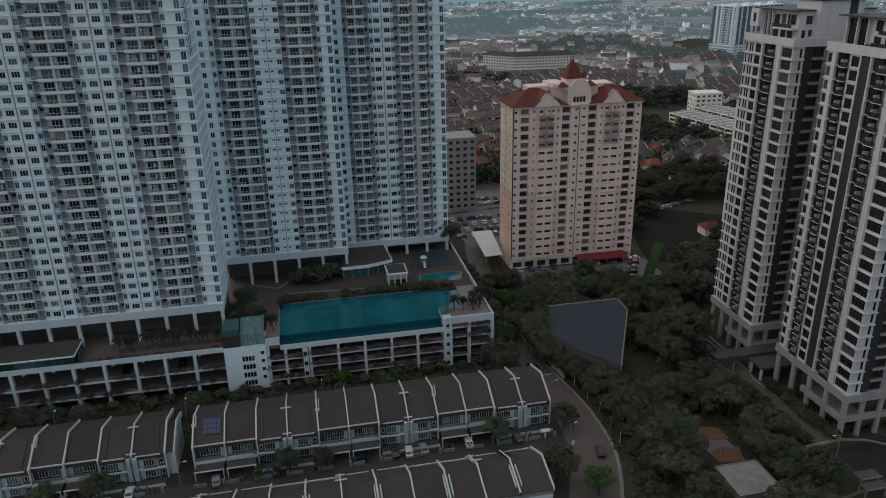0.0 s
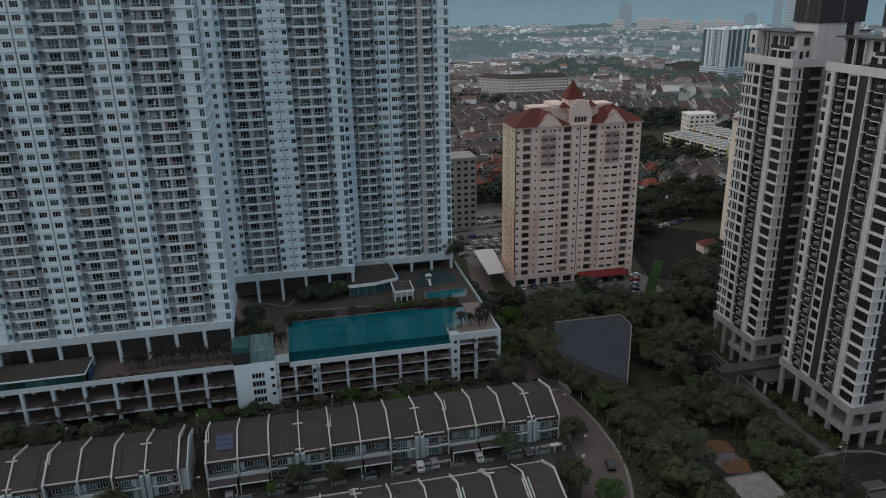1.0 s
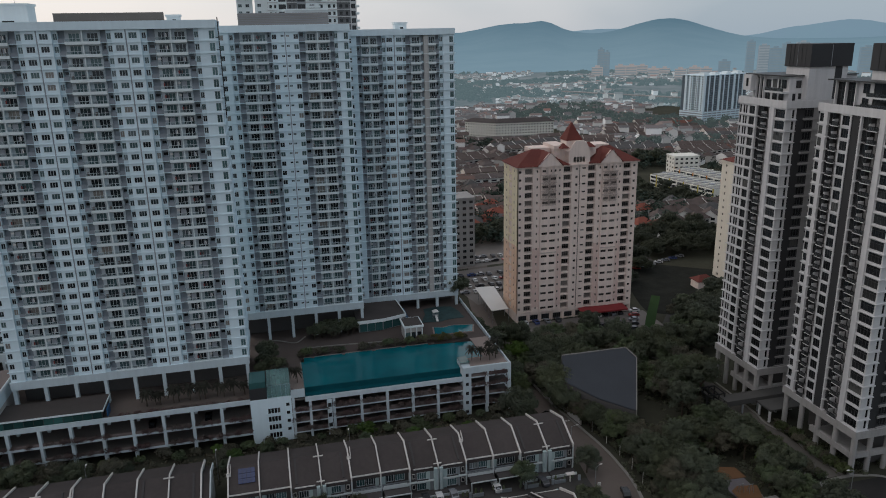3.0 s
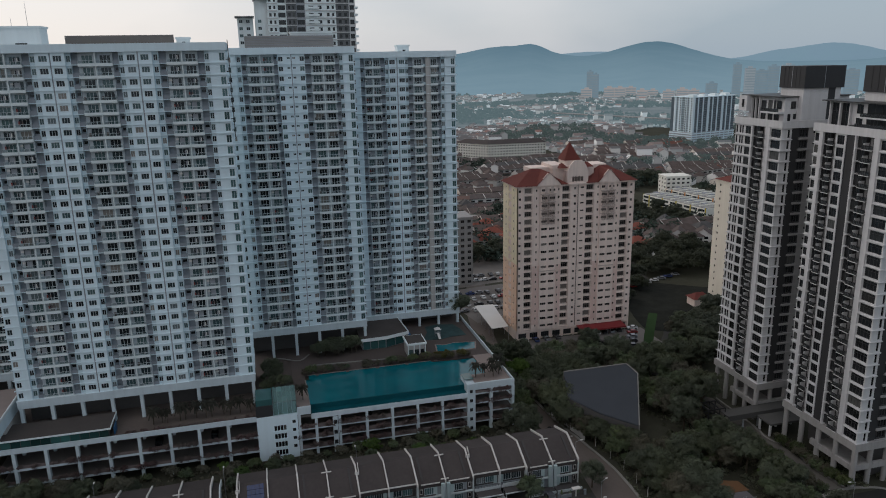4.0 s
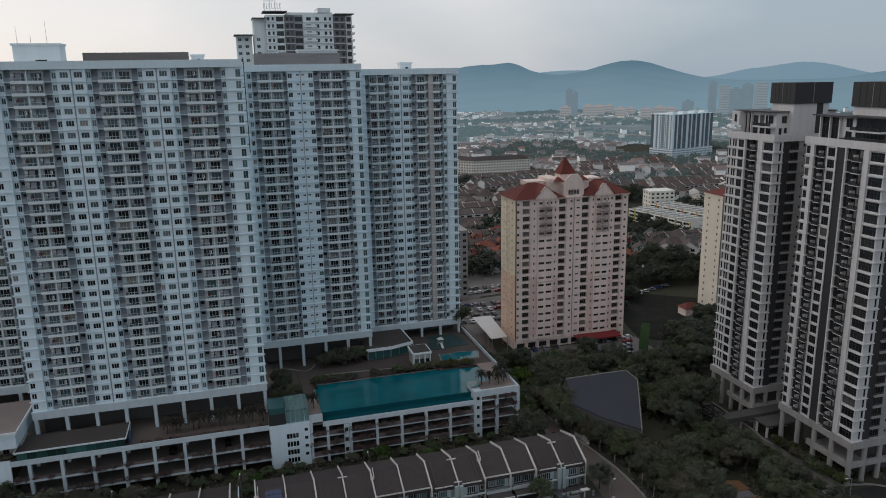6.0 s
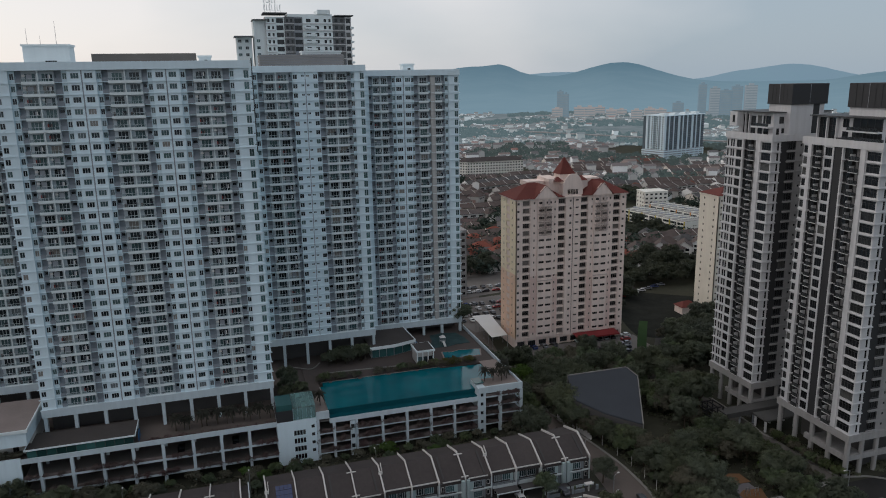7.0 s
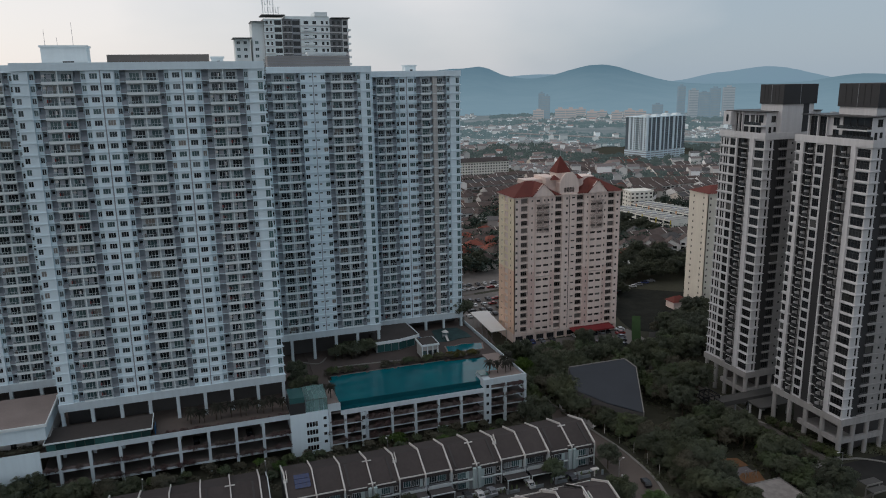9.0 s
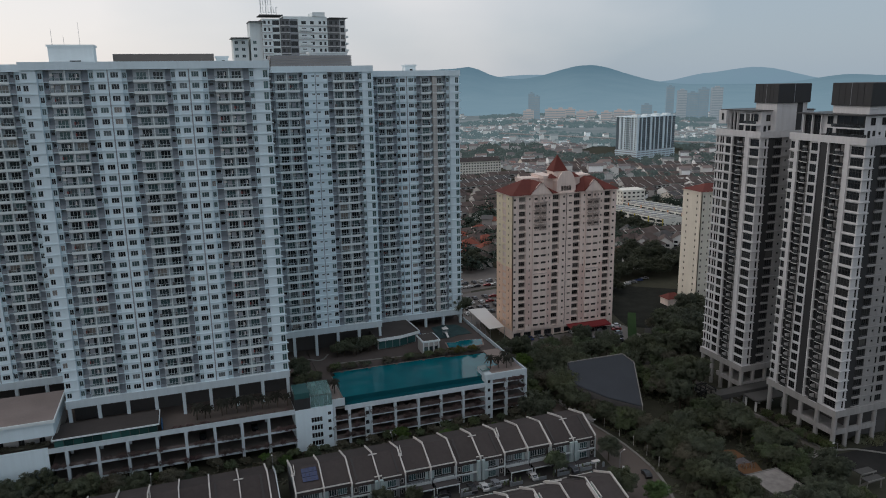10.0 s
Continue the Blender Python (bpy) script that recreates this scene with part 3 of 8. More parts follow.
def bays_on(f, bays):
    """The white-and-grey condominium's bays from left to right."""
    u = 0.0
    for width, kind in bays:
        a, b = u, u + width
        if kind[0] == "P":
            x = a + 0.35 if kind == "Pl" else (b - 1.3 if kind == "Pr" else (a + b) / 2 - 0.6)
            if kind == "Pr":
                f.strips(a, b, 0.0, 1.6, [(b - 1.55, b - 0.25, 0.4, 2.4)], M_WHITE, name="corner_window")
            else:
                f.strips(a, b, 0.0, 1.6, [(x, x + 1.2, 0.75, 2.25)], M_WHITE)
            f.ledges(a - 0.03 if kind != "Pl" else a - 0.4, b + (0.5 if kind == "Pr" else 0.03), -0.24, 0.0, -0.16, 0.10, M_WHITE)
        elif kind == "S":
            c = (a + b) / 2
            f.strips(a, b, 0.5, 1.1, [(c - 0.5, c + 0.5, 0.75, 2.25)], M_PALE)
            f.ledges(a, b, 0.3, 0.5, -0.12, 0.08, M_WHITE)
        elif kind == "G":
            f.wall.box(a, b, 1.45, 1.6, f.z0, f.z1, M_GREY)
            f.ledges(a, b, 0.35, 1.45, -0.1, 0.12, M_PALE)
            f.ledges(a, b, 0.38, 0.44, 0.12, 1.1, M_GREY)
            for k in range(f.n):         # air-conditioner boxes and pipes left in the recess
                zf, q = f.z0 + k * f.p, (k * 5 + int(a * 7)) % 4
                if q:
                    f.wall.box(a + 0.12, a + 0.12 + min(0.85, width - 0.3), 0.75, 1.15, zf + 0.14, zf + 0.8, M_MIDGREY if q % 2 else M_LOUVRE)
                if q > 1:
                    f.wall.box(b - 0.34, b - 0.22, 1.2, 1.42, zf + 0.12, zf + f.p - 0.1, M_PALE)
                    f.wall.box(a + 0.3, b - 0.3, 1.38, 1.45, zf + 1.5, zf + 2.2, M_GLASSD)
        elif kind == "W2":
            c = (a + b) / 2
            f.strips(a, c - 0.16, 0.0, 1.6, [(c - 2.55, c - 0.65, 0.88, 2.3)], M_WHITE, panes=3)
            f.wall.box(c - 0.16, c + 0.16, 0.18, 1.6, f.z0, f.z1, M_MIDGREY)
            f.strips(c + 0.16, b, 0.0, 1.6, [(c + 0.65, c + 2.55, 0.88, 2.3)], M_WHITE, panes=3)
            f.ledges(a, c - 0.16, -0.22, 0.0, -0.14, 0.10, M_WHITE)
            f.ledges(c + 0.16, b, -0.22, 0.0, -0.14, 0.10, M_WHITE)
        elif kind == "Q2":
            c = (a + b) / 2
            f.strips(a, c - 0.12, 0.0, 1.6, [(a + 0.15, a + 1.5, 0.8, 2.2), (c - 1.25, c - 0.35, 1.45, 2.05)], M_WHITE)
            f.wall.box(c - 0.12, c + 0.12, 0.18, 1.6, f.z0, f.z1, M_MIDGREY)
            f.strips(c + 0.12, b, 0.0, 1.6, [(c + 0.35, c + 1.25, 1.45, 2.05), (b - 1.5, b - 0.15, 0.8, 2.2)], M_WHITE)
            f.ledges(a, c - 0.12, -0.22, 0.0, -0.14, 0.10, M_WHITE)
            f.ledges(c + 0.12, b, -0.22, 0.0, -0.14, 0.10, M_WHITE)
        elif kind == "E":
            f.wall.box(a, a + 0.85, 1.3, 1.6, f.z0, f.z1, M_GREY)
            f.ledges(a, a + 0.85, 0.7, 1.3, -0.1, 0.7, M_PALE)
            f.wall.box(a + 0.85, b, 0.1, 1.6, f.z0, f.z1, M_BEIGE)
            f.ledges(a + 0.85, b, 0.04, 0.1, -0.08, 0.06, M_WARM)
        elif kind in ("B2", "B1"):
            k = 2 if kind == "B2" else 1
            w = (b - a - 0.25 * (k - 1)) / k
            key = round(w, 2)
            if key not in SLAB_BALC:
                SLAB_BALC[key] = [slab_balcony(w, 0.95, M_WARM, q) for q in range(8)]
            for i in range(k):
                x = a + i * (w + 0.25)
                dw = min(2.5, w - 0.7)
                x0 = x + (w - dw) * 0.6
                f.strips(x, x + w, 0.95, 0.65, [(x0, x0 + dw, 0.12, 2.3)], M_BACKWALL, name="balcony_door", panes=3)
                f.balcony([q[0] for q in SLAB_BALC[key]], SLAB_BALC[key][0][1], x, 0.0)
                if i:
                    f.wall.box(x - 0.25, x, 0.05, 1.6, f.z0, f.z1, M_WARM)
        u = b
    return u


def condo_block(label, x0, y0, bays, beam, z_deck, cols, depth=20.0, east=False, floors=30, top=111.5, singles=300):
    """One block of the big condominium, standing on columns over the podium deck."""
    tower = thing("condominium_block", label, "apartment building", pose(x0, y0, 0), group="condominium blocks")
    length = sum(w for w, _ in bays)
    z0 = beam + 2.2
    f = Facade(tower, Matrix.Identity(4), z0, floors, (top - z0) / floors, limit=singles)
    bays_on(f, bays)
    f.wall.box(0, length - (0.3 if east else 0), 1.6, depth, z0, top, M_PALE)
    f.done()
    base = Shape()
    base.box(-0.25, length + 0.25, -0.35, depth, beam, z0, M_PODIUM)
    part("transfer_beam", base, tower, label="white band of beams under the flats")
    # back wall coloured dark for the shade under the flats
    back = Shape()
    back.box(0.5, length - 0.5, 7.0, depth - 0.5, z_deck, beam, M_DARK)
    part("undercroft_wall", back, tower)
    for i in range(cols + 1):
        c = Shape()
        x = 0.0 + (length - 0.9) * i / cols
        c.box(x, x + 0.9, -0.2, 0.9, z_deck, beam, M_PODIUM)
        part("column", c, tower)
    r = Shape()
    r.box(-0.3, length + 0.3, -0.4, depth + 0.2, top, top + 1.0, M_WHITE)
    r.box(-0.3, length + 0.3, -0.4, 0.0, top + 1.0, top + 2.0, M_WHITE)
    r.box(-0.3, 0.1, 0.0, depth + 0.2, top + 1.0, top + 2.0, M_WHITE)
    r.box(length - 0.1, length + 0.3, 0.0, depth + 0.2, top + 1.0, top + 2.0, M_WHITE)
    r.box(0.1, length - 0.1, depth - 0.2, depth + 0.2, top + 1.0, top + 2.0, M_WHITE)
    part("parapet_roof", r, tower)
    if east:
        g = Facade(tower, pose(length, 0, 0, 0, 0, 90), z0, floors, (top - z0) / floors)
        g.strips(1.6, depth, 0.0, 0.3, [(1.75, 3.2, 0.4, 2.4), (7.0, 7.9, 0.9, 2.2), (11.5, 12.8, 0.75, 2.25), (16.0, 17.2, 0.75, 2.25)], M_WHITE)
        g.ledges(0.5, depth, -0.24, 0.0, -0.16, 0.10, M_WHITE)
        g.done()
    return tower, length, top


A_BAYS = [(3.6, "Pl"), (1.4, "S"), (1.4, "G"), (7.4, "B2"), (1.7, "G"), (1.3, "S"), (6.7, "W2"), (1.2, "S"), (1.5, "G"), (8.0, "B2"), (1.4, "G"), (1.2, "S"), (6.7, "W2"),
          (1.5, "S"), (1.8, "G"), (7.5, "B2"), (1.7, "G"), (1.2, "S"), (4.0, "Pr")]
B1_BAYS = [(4.0, "P"), (1.6, "S"), (1.6, "G"), (7.8, "B2"), (1.2, "G"), (8.0, "Q2"), (1.8, "G"), (7.4, "B2"), (1.3, "G"), (1.0, "S"), (3.4, "Pr")]
B2_BAYS = [(4.5, "P"), (1.4, "G"), (5.4, "B2"), (1.5, "G"), (1.2, "S"), (5.6, "W2"), (1.0, "S"), (1.6, "G"), (3.6, "B1"), (2.4, "E"), (2.6, "B1"), (1.1, "G"), (1.3, "S"), (3.7, "Pr")]
A0_BAYS = [(4.0, "Pl"), (1.2, "S"), (1.7, "G"), (7.5, "B2"), (1.8, "G"), (1.5, "S"), (6.7, "W2"), (1.2, "S"), (1.5, "G"), (7.4, "B2"), (1.5, "G"), (1.3, "S"), (4.0, "Pr")]
blk_a, len_a, top_a = condo_block("tall white and grey apartment block with stacked balconies on podium columns", -86.2, 192.8, A_BAYS, 19.85, 13.0, 8, east=True, top=111.6)
blk_b, len_b, _ = condo_block("white apartment block with recessed grey bays beside the pool deck", -27.0, 223.0, B1_BAYS, 21.5, 13.8, 5, top=110.6, singles=250)
blk_c, _, _ = condo_block("set-back white apartment block with beige shaft at the far deck end", 11.6, 237.3, B2_BAYS, 17.4, 13.8, 5, top=109.0, singles=180)
A0_X = -86.0 - sum(w for w, _ in A0_BAYS)
blk_d, _, _ = condo_block("set-back white apartment block beside the banquet hall roof", A0_X, 214.0, A0_BAYS, 19.85, 13.0, 5, top=111.6, singles=90)


def roof_box(label, x0, x1, y0, y1, z0, z1, material, cap):
    t = thing("rooftop_plant_room", label, "plant room", pose(x0, y0, z0))
    s = Shape()
    s.box(0, x1 - x0, 0, y1 - y0, 0, z1 - z0 - 0.5, material)
    part("wall", s, t)
    s = Shape()
    s.box(-0.3, x1 - x0 + 0.3, -0.3, y1 - y0 + 0.3, z1 - z0 - 0.5, z1 - z0, cap)
    part("roof_slab", s, t)
    s = Shape()
    s.box((x1 - x0) * 0.45, (x1 - x0) * 0.7, -0.05, 0.0, 0.9, 1.6, M_GLASSD)
    part("vent", s, t)
    return t


roof_box("white rooftop lift room on the apartment block", -80.6, -69.6, 202.8, 210.0, 112.6, 118.3, M_WARM, M_WARM)
roof_box("small white rooftop tank room", -37.8, -34.5, 208.8, 212.0, 112.6, 115.4, M_WARM, M_WARM)
roof_box("small white rooftop hatch on the far block", 30.0, 34.0, 244.0, 248.0, 110.0, 113.2, M_WARM, M_WARM)
rails = thing("maintenance_rail", "thin dark facade maintenance rails at the roof corner", "rail", pose(-86.2 + len_a, 192.8, 0))
for x, y in ((0.75, 0.2), (0.75, 3.2)):
    s = Shape()
    s.tube((x, y, 89.0), (x, y, 114.2), 0.07, 0.07, M_RAIL, 5)
    part("upright", s, rails)
for k in range(7):
    s = Shape()
    s.box(0.0, 0.8, 0.12, 0.28, 91.2 + k * 3.0, 91.4 + k * 3.0, M_RAIL)
    part("bracket", s, rails)
for x, y, h in ((-79.5, 204, 4.2), (-73.0, 206, 6.0), (-77.0, 207, 2.4)):
    t = thing("lightning_rod", "thin lightning rod on the rooftop lift room", "rod", pose(x, y, 118.3), group="rooftop rods")
    s = Shape()
    s.tube((0, 0, 0), (0, 0, h), 0.06, 0.03, M_STEEL, 5)
    part("rod", s, t)
    s = Shape()
    s.tube((0, 0, 0), (0, 0, 0.2), 0.16, 0.14, M_STEEL, 6)
    part("foot", s, t)
M_SCREEN = mat("dull_brown_louvre", (0.16, 0.142, 0.13), 0.7, var=0.15)
screen = thing("roof_screen", "long brown louvred screen on the roof", "roof screen", pose(-65.4, 208.8, 112.6))
for k in range(7):
    s = Shape()
    s.box(0, 27.0, 0.0, 0.15, 0.2 + k * 0.47, 0.2 + k * 0.47 + 0.44, M_SCREEN)
    part("slat", s, screen)
for k in range(10):
    s = Shape()
    s.box(k * 2.95, k * 2.95 + 0.2, 0.15, 0.35, 0, 3.5, M_STEEL)
    part("post", s, screen)
s = Shape()
s.box(0.1, 26.9, 0.36, 0.42, 0.1, 3.45, M_SCREEN)
part("backing", s, screen)
screen2 = thing("roof_screen", "grey louvred plant enclosure on the roof", "roof screen", pose(-20.0, 230.0, 111.6))
for k in range(9):
    s = Shape()
    s.box(0, 27.0, 0, 8.0, 0.1 + k * 0.5, 0.1 + k * 0.5 + 0.36, M_LOUVRE)
    part("slat", s, screen2)
s = Shape()
s.box(0.25, 26.75, 0.25, 7.75, 0, 4.6, M_MIDGREY)
part("enclosure_wall", s, screen2)
roof_box("small white tank room behind the louvred enclosure", -5.5, 7.5, 239.0, 244.0, 111.6, 117.6, M_WARM, M_WARM)


# ---- cream tower with the red roofs ----
CX, CY, CZ = 74.2, 245.3, 61.0
cream = thing("cream_tower", "cream and pink apartment tower with red tiled gables and spire", "apartment building", pose(CX, CY, 0))
f = Facade(cream, Matrix.Identity(4), 4.0, 19, 3.0, M_FRAMEC, M_GLASSC)
L_C = 48.4
M_GRILLE = mat("rusty_grille", (0.20, 0.16, 0.145), 0.8, var=0.3)


def cream_front(f):
    sq = (1.2, 2.1)
    bal = (0.8, 2.55)
    win = (1.2, 2.1)
    f.strips(0.0, 2.7, 0.0, 0.4, [(0.5, 1.4, *sq)], M_CREAM)
    for a in (2.7, 18.0, 27.9, 42.5):
        # balcony back wall: recess shade put into the darker colour
        f.strips(a, a + 3.3, 0.5, 0.3, [(a + 0.35, a + 2.95, *bal)], M_STAINSHADE, name="balcony_window", panes=3, bars=1)
        f.ledges(a, a + 3.3, 0.0, 0.5, -0.22, 0.38, M_CREAM)
    f.strips(6.0, 8.9, 0.0, 0.4, [(7.4, 7.95, *sq)], M_CREAM)
    f.strips(8.9, 15.6, -0.5, 0.9, [(9.5, 11.8, *win), (12.7, 15.0, *win)], M_CREAM, panes=3)
    f.strips(15.6, 18.0, 0.0, 0.4, [(16.3, 16.9, *sq)], M_CREAM)
    f.strips(21.3, 24.4, 0.0, 0.4, [(22.9, 23.8, *sq)], M_CREAM)
    f.wall.box(24.4, 24.75, 0.3, 0.4, f.z0, f.z1, M_DARK)
    f.strips(24.75, 27.9, 0.0, 0.4, [(25.6, 27.0, 1.5, 2.1)], M_CREAM)
    f.strips(31.2, 33.7, 0.0, 0.4, [(32.6, 33.2, *sq)], M_CREAM)
    f.strips(33.7, 40.2, -0.5, 0.9, [(34.2, 36.4, *win), (37.3, 39.5, *win)], M_CREAM, panes=3)
    f.strips(40.2, 42.5, 0.0, 0.4, [(40.8, 41.4, *sq)], M_CREAM)
    f.strips(45.8, L_C, 0.0, 0.4, [(46.6, 47.5, *sq)], M_CREAM)


cream_front(f)
f.wall.box(0.3, L_C, 0.8, 16.2, 4.0, 61.0, M_CREAM)
# painted pink lower panels, weathered upper panels beside the paired windows
for a, b in ((6.0, 7.38), (7.97, 8.9), (15.6, 16.28), (16.92, 17.98), (40.2, 40.8), (41.4, 42.5), (31.2, 32.58), (33.2, 33.7)):
    f.wall.box(a + 0.1, b - 0.05, -0.02, 0.0, 6.0, 30.0, M_PINK)
for a, b in ((7.38, 7.97), (16.28, 16.92), (40.8, 41.4), (32.58, 33.2)):
    for k in range(8):
        f.wall.box(a, b, -0.02, 0.0, 4.0 + k * 3 + 2.15, 4.0 + k * 3 + 4.15, M_PINK)
for a in (8.95, 33.75):
    f.wall.box(a + 2.95, a + 3.65, -0.54, -0.5, 46.5, 58.0, M_STAINSHADE)
    for k in range(13):
        f.wall.box(a + 0.7 + k * 0.42, a + 0.82 + k * 0.42, -0.86, -0.8, 46.5, 58.2, M_GRILLE)
    for k in range(4):
        f.wall.box(a + 0.2, a + 6.3, -0.9, -0.5, 49.0 + k * 3, 49.35 + k * 3, M_STAINSHADE)
    f.wall.box(a + 0.1, a + 6.5, -0.75, -0.5, 27.9, 28.25, M_STAINSHADE)
f.done()
for lo, hi, m_ in ((4.0, 31.0, M_ORANGE), (31.0, 61.0, M_CREAMY)):
    h = Facade(cream, pose(0, 16.2, 0, 0, 0, -90), lo, 9 if lo < 10 else 10, 3.0, M_FRAMEC, M_GLASSC)
    h.strips(0.0, 5.6, 0.0, 0.4, [(2.8, 3.7, 1.2, 2.1)], m_)
    h.strips(5.6, 9.6, 0.6, 0.2, [(6.0, 9.2, 0.5, 2.6)], m_, name="balcony_window", panes=3)
    h.ledges(5.6, 9.6, -0.5, 0.6, -0.1, 0.12, m_)
    h.ledges(5.6, 9.6, -0.5, -0.38, 0.12, 0.85, m_)
    h.strips(9.6, 15.9, 0.0, 0.4, [(11.6, 12.5, 1.2, 2.1)], m_)
    h.wall.box(15.9, 16.2, 0.0, 0.3, lo, hi, m_)
    h.done()
low = Shape()
low.box(0, L_C, 0.6, 16.2, 0, 4.0, M_CREAM)
for k in range(11):
    low.box(k * 4.78, k * 4.78 + 0.6, 0.0, 0.6, 0, 3.2, M_CREAM)
low.box(0, L_C, 0.0, 0.6, 3.2, 4.0, M_CREAM)
part("ground_floor", low, cream)
for k in range(10):
    s = Shape()
    window_into(s, k * 4.78 + 1.0, 0.52, 0.6, 3.2, 2.0, 4, M_FRAMED, M_GLASSD)
    part("shopfront", s, cream)
# cornice, hip roofs, gables and the central spire
s = Shape()
s.box(-0.5, L_C + 0.5, -0.5, 16.7, 61.0, 61.5, M_CREAM)
part("cornice", s, cream)


def hip(x0, x1, y0, y1, z, h, material, run=None):
    s = Shape()
    run = run or (y1 - y0) / 2
    a, b, c, d = (x0, y0, z), (x1, y0, z), (x1, y1, z), (x0, y1, z)
    e, f_ = (x0 + run, (y0 + y1) / 2, z + h), (x1 - run, (y0 + y1) / 2, z + h)
    s.face([a, b, f_, e], material)
    s.face([b, c, f_], material)
    s.face([c, d, e, f_], material)
    s.face([d, a, e], material)
    s.face([d, c, b, a], material)
    return s


part("roof", hip(-0.9, 20.5, -0.9, 17.1, 61.5, 5.2, M_ROOFRED), cream)
part("roof", hip(28.0, L_C + 0.9, -0.9, 17.1, 61.5, 5.2, M_ROOFRED), cream)
for c, hw in ((12.3, 4.6), (37.0, 4.2)):
    s = Shape()
    s.section([(c - hw, 61.4), (c + hw, 61.4), (c + hw, 61.9), (c + 0.6, 66.2), (c - 0.6, 66.2), (c - hw, 61.9)], -1.0, -0.5, M_CREAM, "y")
    part("gable_wall", s, cream)
    s = Shape()
    for sg in (-1, 1):
        s.face([(c, -1.2, 66.5), (c, 8.0, 66.5), (c + sg * (hw + 0.6), 8.0, 61.6), (c + sg * (hw + 0.6), -1.2, 61.6)][::sg], M_ROOFRED)
        s.face([(c, -1.2, 66.3), (c, 8.0, 66.3), (c + sg * (hw + 0.6), 8.0, 61.4), (c + sg * (hw + 0.6), -1.2, 61.4)][::-sg], M_ROOFRED)
    part("gable_roof", s, cream)
    for k in (-1, 1):
        s = Shape()
        s.box(c + k * 1.2 - 0.5, c + k * 1.2 + 0.5, -1.08, -0.98, 58.6, 61.0, M_STAINSHADE)
        part("panel", s, cream)
s = Shape()
s.box(16.0, 33.0, 4.5, 15.0, 61.5, 67.6, M_CREAM)
s.box(15.6, 21.0, 4.1, 15.4, 66.8, 68.2, M_CREAM)
s.box(28.5, 40.0, 8.0, 15.4, 65.6, 67.2, M_CREAM)
s.box(8.0, 17.0, 8.5, 15.4, 65.2, 67.0, M_CREAM)
s.section([(20.2, 61.5), (28.8, 61.5), (28.8, 66.0), (27.6, 68.6), (26.0, 70.2), (23.0, 70.2), (21.4, 68.6), (20.2, 66.0)], 0.4, 1.0, M_CREAM, "y")
s.box(20.4, 28.6, 1.0, 4.5, 61.5, 66.0, M_CREAM)
part("tower_block", s, cream)
for k in range(4):
    s = Shape()
    window_into(s, 22.2 + k * 1.2, 0.33, 62.2, 0.8, 1.9, 1, M_FRAMED, M_GLASSD)
    part("window", s, cream)
s = Shape()
zc = 69.6
cx, cy, r_ = 24.3, 8.5, 4.0
for k in range(4):
    a0, a1 = math.pi / 4 + k * math.pi / 2, math.pi / 4 + (k + 1) * math.pi / 2
    s.face([(cx + r_ * 1.2 * math.cos(a0), cy + r_ * 1.2 * math.sin(a0), zc), (cx + r_ * 1.2 * math.cos(a1), cy + r_ * 1.2 * math.sin(a1), zc), (cx, cy, 76.4)], M_ROOFRED)
s.box(cx - 3.0, cx + 3.0, cy - 3.0, cy + 3.0, 67.6, zc, M_CREAM)
s.tube((cx, cy, 76.0), (cx, cy, 78.0), 0.12, 0.05, M_STEEL)
part("spire", s, cream, label="red pyramid spire")
for x0, x1 in ((17.5, 21.0), (27.6, 31.5)):
    part("small_roof", hip(x0, x1, 1.5, 6.5, 67.3, 1.7, M_ROOFRED, 1.6), cream)
# red canopy with its posts over the parking bays
canopy = thing("parking_canopy", "red sheet canopy over a row of parked cars", "canopy", pose(CX + 25.5, CY - 4.6, 0))
s = Shape()
s.section([(0, 3.0), (4.6, 3.7), (4.6, 3.82), (0, 3.12)], 0, 19.5, M_REDCANOPY)
s.box(0, 19.5, -0.06, 0.0, 2.55, 3.15, M_REDCANOPY)
part("roof_sheet", s, canopy)
for k in range(6):
    s = Shape()
    s.tube((0.3 + k * 3.78, 0.4, 0), (0.3 + k * 3.78, 0.4, 3.1), 0.06, 0.06, M_STEEL)
    part("post", s, canopy)


# ---- black and white twin towers ----
M_RAILDARK = clear_glass("dark_railing_infill", (0.04, 0.042, 0.045), 0.75)


def dark_balcony(w):
    s = Shape()
    s.box(0, w, -0.75, 1.2, -0.08, 0.06, M_TWINGREY)
    s.box(0, w, -0.8, -0.75, -0.12, 0.06, M_TWIN)
    s.box(w * 0.6, w * 0.6 + 0.7, 0.6, 0.95, 0.06, 0.7, M_FRAMED)
    r = Shape()
    window_into(r, 0.0, -0.75, 0.08, w, 1.0, 6, M_RAIL, M_RAILDARK)
    return s.mesh("balcony"), r.mesh("railing")


